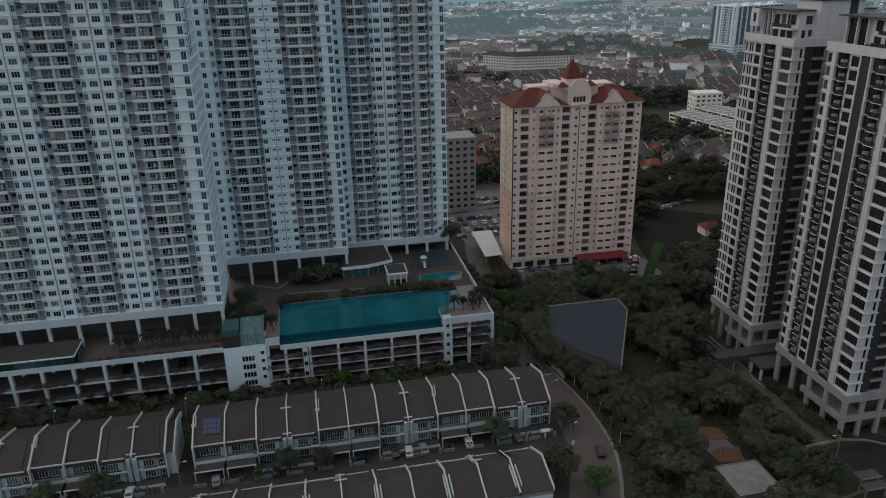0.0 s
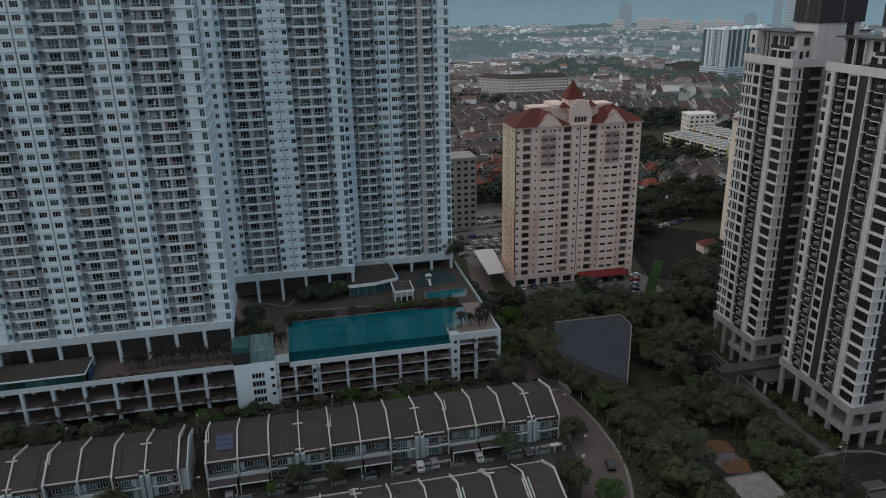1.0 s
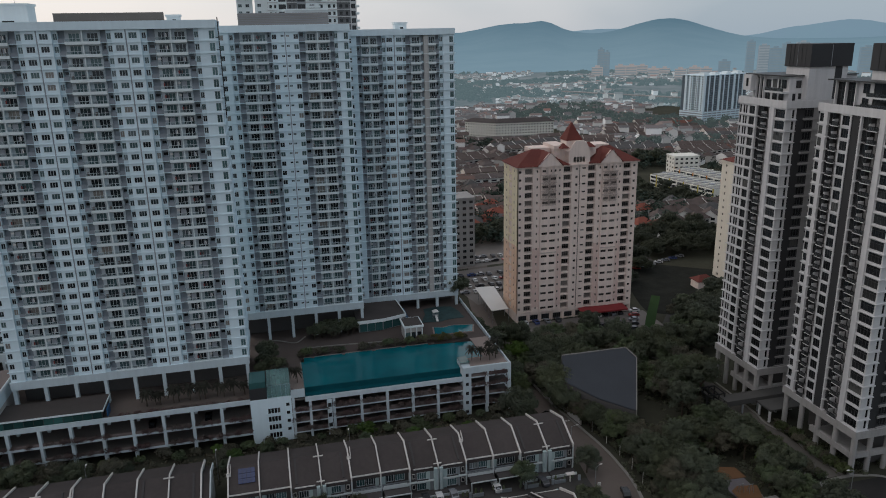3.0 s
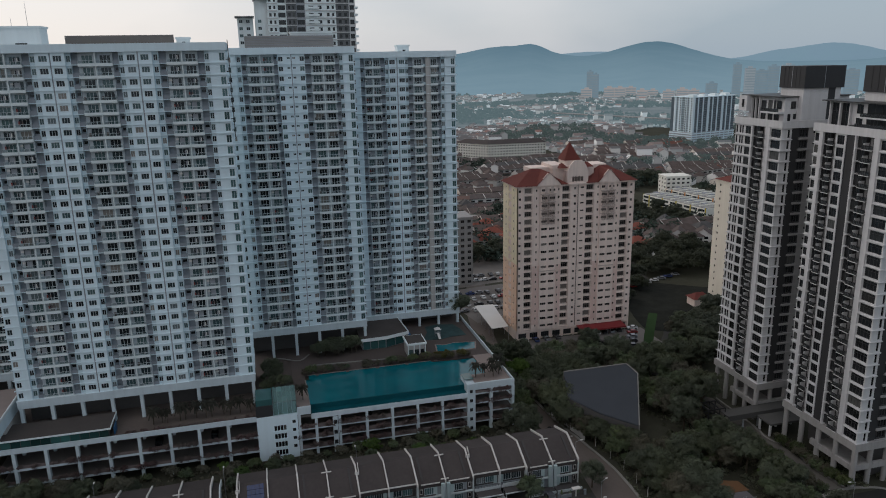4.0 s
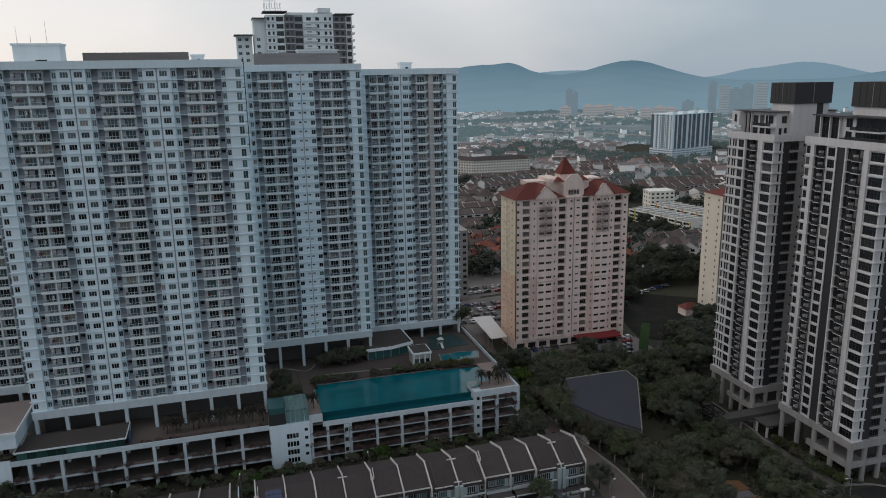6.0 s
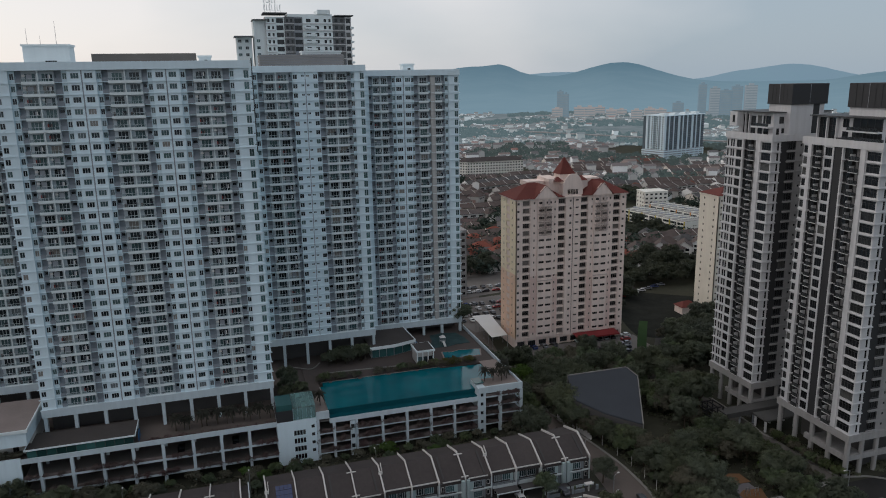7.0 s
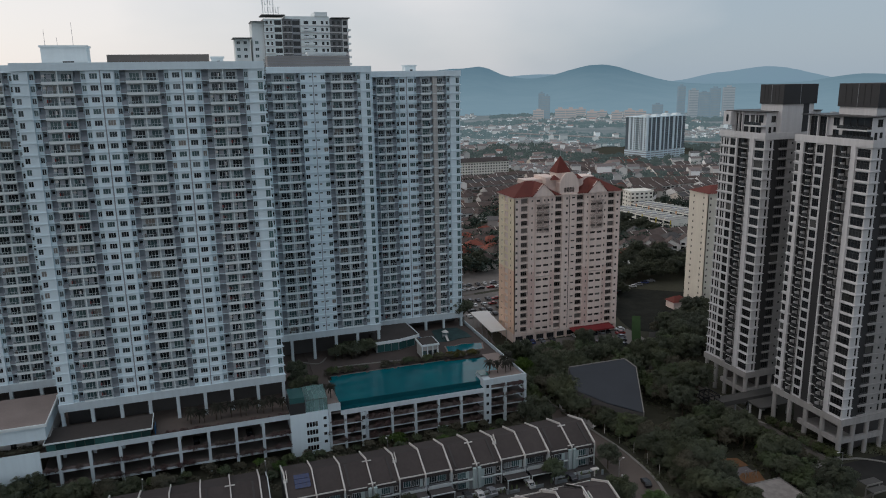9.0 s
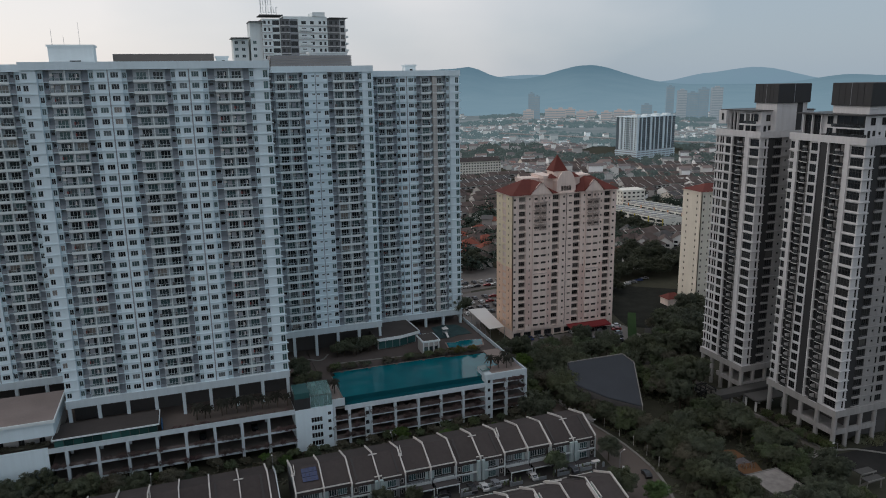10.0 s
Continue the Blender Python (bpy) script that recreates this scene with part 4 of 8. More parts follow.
def twin_tower(label, y_n, y_s, kinds, ground, z0, floors, pitch, south, cap):
    """A tower of the pair: its west face from y_n to y_s at x = 119, and its south face."""
    X0, width = 119.0, 24.0
    length = y_n - y_s
    tower = thing("twin_tower", label, "apartment building", pose(X0, y_n, 0), group="twin towers")
    west = pose(0, 0, 0, 0, 0, -90)
    f = Facade(tower, west, z0, floors, pitch, M_FRAMED, M_GLASSD, limit=250)
    top = f.z1
    u = 0.0
    for w, kind in kinds:
        a, b = u, u + w
        if kind == "L":          # lattice of paired windows with ledges
            f.strips(a, b, 0.0, 1.4, [(a + 0.25, a + 1.0, 0.4, 2.6), (a + 1.8, a + 2.6, 0.4, 2.6), (a + 2.85, a + 3.65, 0.4, 2.6), (b - 2.9, b - 0.5, 0.4, 2.6)], M_TWIN)
            f.ledges(a - 0.3, b, -0.42, 0.0, -0.08, 0.08, M_TWIN)
        elif kind == "p":
            f.wall.box(a, b, -0.35, 1.4, z0, top, M_TWIN)
        elif kind == "N":
            f.strips(a, b, 0.0, 1.4, [(a + 0.15, b - 0.15, 0.5, 2.5)], M_TWIN)
            f.ledges(a - 0.2, b, -0.3, 0.0, -0.12, 0.12, M_TWIN)
        elif kind == "F":
            f.strips(a, b, -0.1, 1.5, [(a + 0.45, b - 0.3, 0.4, 2.6)], M_TWIN, panes=3)
            f.ledges(a + 0.3, b, -0.3, -0.1, -0.06, 0.08, M_TWIN)
        elif kind == "K":
            f.wall.box(a, b, -0.12, 1.4, z0, top + 2.3, M_BLACK)
        elif kind == "D":        # a dark window beside an open balcony on every floor
            c = a + w * 0.44
            f.strips(a, c, 0.3, 1.1, [(a + 0.1, c - 0.1, 0.2, 2.75)], M_BLACK, panes=2)
            f.strips(c, b, 1.25, 0.15, [(c + 0.2, b - 0.15, 0.1, 2.6)], M_BLACK, name="balcony_door", panes=3)
            f.ledges(a, a + 0.6, -0.6, 0.3, -0.14, 0.16, M_TWIN)
            f.ledges(a + 0.6, c, 0.1, 0.3, -0.14, 0.06, M_TWINGREY)
            f.ledges(c - 0.1, c + 0.1, -0.3, 1.25, -0.1, 1.5, M_TWIN)
            key = ("dark", round(b - c, 2))
            if key not in SLAB_BALC:
                SLAB_BALC[key] = dark_balcony(b - c)
            f.balcony(*SLAB_BALC[key], c, 0.0)
        elif kind == "C":
            f.strips(a, b, 0.0, 1.4, [(a + 0.2, b - 0.4, 0.4, 2.6)], M_TWIN, panes=4, bars=1)
            f.ledges(a + 0.1, b + 0.45, -0.45, 0.0, -0.12, 0.08, M_TWIN)
        u = b
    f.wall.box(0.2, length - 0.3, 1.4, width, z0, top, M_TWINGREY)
    f.done()
    g = Facade(tower, pose(0, -length, 0), z0, floors, pitch, M_FRAMED, M_GLASSD)
    g.strips(1.4, 3.2, 0.0, 0.3, [(1.9, 2.6, 0.4, 2.6)], M_TWIN)
    g.ledges(0.0, 3.2, -0.45, 0.0, -0.14, 0.1, M_TWIN)
    g.wall.box(3.2, 5.8, 0.25, 0.3, z0, top, M_BLACK)
    g.strips(5.8, 8.6, 0.1, 0.2, [(5.9, 8.4, 0.6, 2.5)], M_BLACK, panes=3)
    g.ledges(5.4, 8.6, -0.35, 0.1, -0.2, 0.35, M_TWINGREY)
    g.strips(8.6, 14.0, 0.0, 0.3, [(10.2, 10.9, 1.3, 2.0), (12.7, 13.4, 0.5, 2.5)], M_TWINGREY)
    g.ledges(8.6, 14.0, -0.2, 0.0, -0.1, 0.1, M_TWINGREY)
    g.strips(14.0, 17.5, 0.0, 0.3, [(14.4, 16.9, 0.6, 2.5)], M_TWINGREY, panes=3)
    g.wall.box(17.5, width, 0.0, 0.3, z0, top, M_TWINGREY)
    g.done()
    # transfer band, columns, lower gallery
    s = Shape()
    s.box(-0.6, width, -length - 0.6, 0.5, z0 - 2.0, z0, M_TWINBASE)
    part("transfer_beam", s, tower)
    # undercroft wall, with the shade below the tower in its dark colour
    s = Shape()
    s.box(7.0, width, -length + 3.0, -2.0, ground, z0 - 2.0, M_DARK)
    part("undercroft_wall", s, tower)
    ys = [-0.2 - (length - 0.8) * k / 4 for k in range(5)]
    for k, y in enumerate(ys):
        s = Shape()
        s.tube((0.1, y - 0.5, ground), (0.1, y - 0.5, z0 - 2.0), 0.7, 0.7, M_TWINBASE, 12)
        part("column", s, tower)
    for x in (5.0, 10.0, 15.5):
        s = Shape()
        s.tube((x, -length + 0.3, ground), (x, -length + 0.3, z0 - 2.0), 0.65, 0.65, M_TWINBASE, 12)
        part("column", s, tower)
    s = Shape()
    gz = (ground + z0 - 2) / 2
    s.box(-0.4, 0.5, -length - 0.2, -length * 0.42, gz - 0.6, gz + 0.9, M_TWINBASE)
    s.box(0.5, 16.0, -length - 0.2, -length + 0.7, gz - 0.6, gz + 0.9, M_TWINBASE)
    s.box(0.5, 7.0, -length + 0.7, -length * 0.42, gz - 0.5, gz - 0.1, M_TWINBASE)
    part("gallery_beam", s, tower)
    # parapet, penthouse, cap
    s = Shape()
    s.box(-0.4, width, -length - 0.4, 0.3, top, top + 0.4, M_TWIN)
    s.box(-0.4, 0.0, -length - 0.4, 0.3, top + 0.4, top + 2.0, M_TWIN)
    s.box(0.0, width, -length - 0.4, -length, top + 0.4, top + 2.0, M_TWIN)
    s.box(0.0, width, 0.0, 0.3, top + 0.4, top + 2.0, M_TWIN)
    part("parapet", s, tower)
    pz = top + 0.4
    pt = 96.4

    def pent(name, x0, x1, y0, y1, z0_, z1_, material, label=""):
        q = Shape()
        q.box(x0, x1, y0, y1, z0_, z1_, material)
        return part(name, q, tower, label=label)

    def pent_window(y, z, w_, h, x=2.95, panes=2, bars=0):
        q = Shape()
        window_into(q, 0, 0, 0, w_, h, panes, M_FRAMED, M_GLASSD, bars)
        part("window", q, tower, pose(x, y, z, 0, 0, -90))

    mid = -length * 0.5
    pent("penthouse_wall", 3.1, width, -length + 3.6, -1.2, pz, pt, M_TWIN)
    pent("penthouse_face", 2.98, 3.1, mid - (0.0 if south else length * 0.12), -1.2, pz, pt, M_TWIN)
    pent("penthouse_roof", 1.4, width, -length + 3.0, 0.4, pt, pt + 0.28, M_FRAMED, "thin dark roof slab")
    if south:                                     # tower with the tall black shaft
        for y in (-1.8, -5.0):
            pent_window(y, pz + 0.3, 2.5, 6.4, 2.9, 2, 1)
        for y in (-1.5, -4.7, -7.9):
            pent("penthouse_pier", 2.2, 2.98, y - 0.3, y, pz, pt, M_TWIN)
        for z in (pz + 1.2, pz + 4.4):
            pent_window(-9.6, z, 1.9, 2.2, 2.9)
        pent("glazed_wall", 3.075, 3.1, -length + 3.7, mid, pz, pt, M_GLASSD)
        for k in range(2):
            pent_window(mid - 0.2 - k * 4.4, pz + 0.4, 4.2, 2.9, 2.95, 4)
            pent_window(mid - 0.2 - k * 4.4, pz + 4.2, 4.2, 2.8, 2.95, 2)
        pent("upper_terrace", 1.0, 3.0, -length + 3.2, mid, pz + 3.5, pz + 3.9, M_TWIN)
        pent("glass_railing", 1.0, 1.05, -length + 3.2, mid, pz + 3.9, pz + 4.8, M_RAILDARK)
        pent("parapet_railing", -0.3, -0.24, -length, mid, top + 2.0, top + 2.8, M_RAILDARK)
    else:                                         # tower with the hanging corner box
        pent("corner_box", 0.6, 3.1, -3.2, 0.2, pz + 3.3, pt, M_TWIN)
        pent_window(-1.2, pz + 4.4, 0.9, 2.2, 0.5, 1)
        for y in (-3.4, -5.0):
            pent_window(y, pz + 0.3, 1.2, 6.6, 2.9, 1)
        for y in (-3.1, -4.7, -6.3):
            pent("penthouse_pier", 2.3, 2.98, y - 0.3, y, pz, pt, M_TWIN)
        pent_window(-6.8, pz + 0.3, 2.0, 6.2, 2.9, 2, 1)
        for y, w_ in ((-9.6, 1.7), (-12.0, 0.7), (-13.2, 1.8)):
            pent_window(y, pz + 4.4, w_, 2.3, 2.9, 1 if w_ < 1 else 2)
        for y in (-9.8, -12.4):
            pent_window(y, pz + 0.5, 1.9, 2.5, 2.9)
        pent("upper_terrace", 0.9, 3.0, -length + 3.4, -9.0, pz + 3.2, pz + 3.7, M_TWIN)
        pent("glass_railing", 0.9, 0.95, -length + 3.4, -9.0, pz + 3.7, pz + 4.6, M_RAILDARK)
    pent("dark_strip", cap[1] - X0 - 4.0, cap[1] - X0 - 1.8, cap[2] - y_n - 0.06, cap[2] - y_n, pz, 98.8, M_BLACK)
    for x, w_, z, h in ((4.2, 0.9, 1.2, 1.9), (6.0, 0.9, 1.6, 1.5), (8.2, 0.6, 1.9, 0.8), (10.6, 0.7, 0.8, 2.2), (5.0, 1.6, 4.5, 2.0), (9.0, 1.6, 4.5, 2.0)):
        s = Shape()
        window_into(s, x, -length + 3.5, pz + z, w_, h, 1 if w_ < 1 else 2, M_FRAMED, M_GLASSD)
        part("window", s, tower)
    c0, c1, c2, c3, c4 = cap
    s = Shape()
    s.box(c0 - X0, c1 - X0, c2 - y_n, c3 - y_n, pz, 98.8, M_TWIN)
    part("lift_room", s, tower)
    s = Shape()
    s.box(c0 - X0 - 0.4, c1 - X0 + 0.6, c2 - y_n - 0.5, c3 - y_n + 0.4, 98.8, c4, M_BLACK)
    tank = part("water_tank_screen", s, tower, label="charcoal cladding band on top")
    for k in range(1, 6):
        y = c2 - y_n + (c3 - c2) * k / 6
        s = Shape()
        s.box(c0 - X0 - 0.45, c0 - X0 - 0.4, y - 0.05, y + 0.05, 98.9, c4 - 0.1, M_MIDGREY if k == 3 else M_RAIL)
        part("seam", s, tank)
    s = Shape()
    s.box((c0 + c1) / 2 - X0, (c0 + c1) / 2 - X0 + 0.12, c2 - y_n - 0.56, c2 - y_n - 0.5, 98.9, c4 - 0.1, M_MIDGREY)
    part("seam", s, tank)
    return tower


twin_tower("white and charcoal apartment tower with wrapped corner windows", 181.2, 161.4,
           [(7.4, "L"), (0.6, "p"), (5.5, "D"), (1.9, "p"), (4.4, "C")], 2.0, 13.4, 25, 3.0, False, (126.0, 138.0, 163.0, 172.0, 104.7))
twin_tower("white and charcoal apartment tower with a tall black shaft", 149.2, 123.9,
           [(1.9, "N"), (1.2, "p"), (4.1, "D"), (3.1, "F"), (0.4, "p"), (2.7, "K"), (0.4, "p"), (5.3, "D"), (1.6, "p"), (4.6, "C")], 2.0, 14.0, 25, 3.0, True, (126.0, 140.0, 130.0, 142.0, 105.0))

# ---- podium car park with the pool deck ----
podium = thing("parking_podium", "white open-sided parking podium with planter bands and a roof deck", "car park", pose(0, 0, 0))
FY = 182.6


def slab(name, x0, x1, y0, y1, z0, z1, material, label=""):
    s = Shape()
    s.box(x0, x1, y0, y1, z0, z1, material)
    return part(name, s, podium, label=label)


# left wing: deck at 13, two parking floors
slab("deck_slab", -90.4, -25.2, FY, 236.0, 12.45, 13.0, M_DECK, "brown paved roof deck")
slab("edge_beam", -90.4, -25.2, FY - 0.35, FY, 12.2, 13.6, M_PODIUM)
for z in (7.2, 2.9):
    slab("parking_floor", -90.4, -25.2, FY, 199.0, z, z + 0.35, M_CONC)
    slab("edge_beam", -90.4, -25.2, FY - 0.3, FY, z - 0.1, z + 0.55, M_PODIUM)
    slab("planter_box", -90.4, -25.2, FY - 0.28, FY + 0.4, z + 0.55, z + 1.2, M_PLANTER)
slab("rear_wall", -90.4, -10.5, 199.0, 199.4, 0, 12.45, M_INNER)
LEFT_COLS = [-86.1, -78.5, -71.0, -63.4, -55.8, -48.0, -40.5, -32.9]
for x in LEFT_COLS:
    slab("column", x - 0.4, x + 0.4, FY - 0.45, FY + 0.9, 0, 12.2, M_PODIUM)
    slab("column", x - 0.4, x + 0.4, 190.0, 190.8, 0, 12.45, M_PODIUM)
# solid wall and hall on the left
slab("end_wall", -140.0, -90.4, FY - 0.3, FY + 0.3, 0, 13.9, M_WHITE, "plain pale blue end wall")
slab("deck_slab", -140.0, -90.4, FY + 0.3, 236.0, 12.45, 13.0, M_DECK)
s = Shape()
window_into(s, -92.6, FY - 0.36, 4.6, 1.2, 0.9, 2, M_FRAMED, M_GLASSD)
part("window", s, podium)
# stair block with the glass house on top
slab("stair_tower", -25.2, -14.1, 181.9, 190.0, 0, 13.4, M_WHITE, "pale blue stair block with louvre windows")
for k in range(4):
    for i in range(4):
        s = Shape()
        window_into(s, -20.6 + i * 0.85, 181.82, 8.9 - k * 2.5, 0.7, 1.45, 1, M_FRAMED, M_GLASSD)
        part("window", s, podium)
    s = Shape()
    window_into(s, -15.6, 181.82, 10.6 - k * 2.5, 0.9, 0.9, 2, M_FRAMED, M_GLASSD)
    part("window", s, podium)
    slab("sill", -21.0, -16.8, 181.7, 181.9, 8.6 - k * 2.5, 8.75 - k * 2.5, M_WHITE)
slab("edge_beam", -14.1, -10.3, 182.1, 182.6, 12.6, 14.9, M_PODIUM)
# pool wing
LV = (9.0, 5.9, 2.8)
slab("deck_slab", -14.1, -10.3, FY, 197.0, 13.2, 13.8, M_DECKPINK)
slab("deck_slab", -14.1, -10.3, 197.0, 236.0, 13.2, 13.8, M_PLASTER)
slab("deck_slab", -10.3, 50.0, 205.0, 250.0, 13.2, 13.8, M_PLASTER, "dark paved courtyard deck")
slab("deck_slab", -25.2, -14.1, 190.0, 236.0, 12.9, 13.4, M_PLASTER)
slab("deck_slab", -25.2, -10.3, 236.0, 250.0, 13.2, 13.8, M_PLASTER)
slab("deck_slab", 44.0, 50.0, 190.5, 205.0, 13.6, 14.2, M_DECKPINK)
slab("deck_slab", 37.9, 50.0, 182.9, 190.5, 13.6, 14.2, M_DECKPINK, "pinkish paved pool terrace")
slab("edge_beam", 37.9, 50.3, 182.3, 182.9, 13.0, 15.1, M_PODIUM)
slab("side_parapet", 49.9, 50.3, 182.9, 250.0, 12.6, 15.0, M_PODIUM)
slab("edge_beam", -10.3, 35.4, 182.2, 182.6, 10.9, 12.3, M_PODIUM)
slab("soffit_slab", -14.1, 50.0, FY, 205.0, 11.5, 11.9, M_CONC)
for z in LV:
    slab("parking_floor", -14.1, 35.4, FY, 199.0, z - 1.3, z - 1.0, M_CONC)
    slab("edge_beam", -14.1, 35.4, 182.3, FY, z - 1.4, z - 1.0, M_PODIUM)
    slab("planter_box", -14.1, 35.4, 182.32, FY + 0.45, z - 1.0, z + 0.1, M_PLANTER)
for z in (12.0, 9.0, 6.0, 3.0):
    slab("parking_floor", 37.9, 50.0, FY, 235.0, z - 0.5, z - 0.2, M_CONC)
    slab("edge_beam", 37.9, 50.2, 182.3, FY, z - 0.55, z - 0.1, M_PODIUM)
    slab("side_beam", 49.8, 50.2, FY, 236.0, z - 0.55, z + 0.15, M_PODIUM)
    slab("planter_box", 38.2, 49.6, 182.32, FY + 0.4, z - 0.1, z + 0.6, M_PLANTER)
slab("rear_wall", -10.5, 48.0, 199.4, 199.8, 0, 11.5, M_INNER)
slab("rear_wall", 47.0, 47.4, 199.8, 236.0, 0, 13.0, M_INNER)
for x in (-13.6, -9.0, -2.4, 5.4, 12.9, 20.4, 27.9):
    slab("column", x - 0.36, x + 0.36, 182.0, 183.4, 0, 11.0 if x > -10 else 12.6, M_PODIUM)
    slab("column", x - 0.4, x + 0.4, 190.0, 190.8, 0, 11.5, M_PODIUM)
for x in (42.9, 49.8):
    slab("column", x - 0.45, x + 0.45, 182.0, 183.2, 0, 13.0, M_PODIUM)
for y in (190, 198, 206, 214, 222, 230):
    slab("column", 49.5, 50.25, y - 0.4, y + 0.4, 0, 12.6, M_PODIUM)
slab("stair_tower", 35.4, 37.9, 181.8, 189.0, 0, 15.2, M_PODIUM)
for k in range(5):
    s = Shape()
    window_into(s, 36.2, 181.72, 12.4 - k * 2.95, 0.85, 1.0, 2, M_FRAMED, M_GLASSD)
    part("window", s, podium)
slab("shaft_wall", -4.4, -3.0, 181.6, 182.0, 0, 10.9, M_PODIUM)
for k in range(3):
    s = Shape()
    window_into(s, -4.2, 181.52, 8.7 - k * 3.1, 1.0, 1.2, 3, M_FRAMED, M_GLASSD)
    part("window", s, podium)

# infinity pool
pool = thing("swimming_pool", "long teal infinity pool along the deck edge", "swimming pool", pose(0, 0, 0))
s = Shape()
s.prism([(-10.2, 185.2), (35.4, 185.2), (35.4, 189.0), (38.0, 189.0), (38.0, 191.0), (44.0, 191.0), (44.0, 203.0), (30.0, 204.0), (30.0, 205.0), (-9.2, 205.0), (-9.2, 202.0), (-10.2, 202.0)], 11.9, 13.95, M_WATER)
part("water", s, pool)
s = Shape()
s.box(-10.2, 35.4, 182.6, 184.9, 11.9, 12.5, M_TROUGH)
part("overflow_trough", s, pool)
s = Shape()
s.box(-9.4, 30.0, 205.02, 205.42, 13.7, 14.02, M_KERB)
s.box(-10.5, -10.22, 185.2, 202.0, 13.7, 14.02, M_KERB)
part("coping", s, pool)
s = Shape()
s.box(-10.2, 35.4, 184.9, 185.2, 11.9, 13.9, M_TROUGH)
part("weir_wall", s, pool)
for k in range(5):
    s = Shape()
    s.box(-7.0 + k * 9.5, -6.0 + k * 9.5, 204.3, 204.9, 13.96, 14.25, M_PLANTER)
    part("step_block", s, pool)
pool2 = thing("swimming_pool", "small teal wading pool behind planted hedges", "swimming pool", pose(0, 0, 0))
s = Shape()
s.prism([(33.9, 211.4), (46.6, 211.0), (48.2, 216.4), (41.0, 217.6), (38.0, 216.6), (34.9, 217.6)], 13.75, 14.05, M_WATER)
part("water", s, pool2)
s = Shape()
s.prism([(33.4, 211.0), (47.0, 210.6), (48.8, 216.7), (41.0, 218.1), (38.0, 217.1), (34.5, 218.1)], 13.72, 14.0, M_DECKPINK)
part("coping", s, pool2)

# glass house over the stair block
gh = thing("glass_canopy", "green tinted glass canopy on the stair block", "glass canopy", pose(-25.2, 182.0, 13.4))
for nm, q in (("lift_wall", (0, 4.6, 0, 7.5, 0, 3.4)), ("lift_glazing", (0.1, 4.5, 0.1, 7.4, 3.4, 5.1))):
    s = Shape()
    s.box(*q, M_BLACK if nm == "lift_wall" else M_GREENGLASS)
    part(nm, s, gh)
for k in range(5):
    for j in range(3):
        x0, y0 = 4.75 + k * 1.26, 0.15 + j * 2.5
        s = Shape()
        s.section([(y0, 3.9 + j * 0.4), (y0 + 2.42, 4.3 + j * 0.4), (y0 + 2.42, 4.36 + j * 0.4), (y0, 3.96 + j * 0.4)], x0, x0 + 1.2, M_ROOFGLASS)
        part("pane", s, gh)
for k in range(6):
    s = Shape()
    s.section([(0.1, 3.75), (7.65, 4.98), (7.65, 5.1), (0.1, 3.87)], 4.68 + k * 1.26, 4.75 + k * 1.26, M_STEEL)
    part("rafter", s, gh)
for k in range(5):
    s = Shape()
    s.box(4.75 + k * 1.26, 5.95 + k * 1.26, 0.05, 0.1, 0.2, 3.75, M_ROOFGLASS)
    part("pane", s, gh)
gh2 = thing("glass_canopy", "small green glass canopy over the pool stair", "glass canopy", pose(35.4, 184.0, 15.2))
s = Shape()
s.prism([(-0.2, 0.3), (2.7, 0.3), (2.7, 4.6), (-0.2, 4.6)], 0.5, 0.62, M_GREENGLASS)
part("pane", s, gh2)
for x, y in ((0, 0.4), (2.5, 0.4), (0, 4.5), (2.5, 4.5)):
    s = Shape()
    s.box(x - 0.05, x + 0.05, y - 0.05, y + 0.05, 0, 0.5, M_STEEL)
    part("post", s, gh2)

# pavilion on the deck edge, and the hall
M_PAVGLASS = mat("dark_green_glazing", (0.03, 0.085, 0.08), 0.1, var=0.2, spec=0.5, rand=0.6)
pav = thing("deck_pavilion", "long glass-fronted pavilion with a flat brown roof", "pavilion", pose(-89.2, 182.9, 13.0))
s = Shape()
s.box(0, 26.6, -0.2, 9.7, 2.6, 2.72, M_CLUBROOF)
s.box(-0.2, 26.8, -0.4, -0.2, 2.5, 2.9, M_WARM)
s.box(-0.2, 0.0, -0.2, 9.7, 2.5, 2.9, M_WARM)
s.box(26.6, 26.8, -0.2, 9.7, 2.5, 2.9, M_WARM)
part("roof", s, pav)
# room behind the glass, its dimness put into the wall colour
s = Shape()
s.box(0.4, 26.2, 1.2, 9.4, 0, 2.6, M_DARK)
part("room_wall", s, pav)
for k in range(11):
    s = Shape()
    s.box(0.4 + k * 2.35, 0.4 + k * 2.35 + 2.2, 0.1, 0.16, 0.05, 2.55, M_PAVGLASS)
    part("pane", s, pav)
for k in range(8):
    s = Shape()
    s.box(0.2 + k * 3.7, 0.32 + k * 3.7, 0.2, 0.4, 0, 2.6, M_FRAMED)
    part("post", s, pav)
board = thing("sign_board", "blue board leaning at the pavilion end", "board", pose(-62.0, 184.0, 13.0))
s = Shape()
s.box(0, 0.25, 0, 3.4, 0.2, 2.4, M_BLUE)
part("panel", s, board)
for y in (0.3, 3.0):
    s = Shape()
    s.box(0.05, 0.2, y, y + 0.15, 0, 0.2, M_STEEL)
    part("leg", s, board)
hall = thing("banquet_hall", "low pale hall with a flat brown roof beside the tower", "hall", pose(-88.4, 183.0, 13.0))
s = Shape()
s.box(-52, 0.3, -0.4, 20.5, 8.2, 8.5, M_ROOFFLAT)
s.box(-52, 0.6, -0.7, -0.4, 7.9, 8.7, M_WARM)
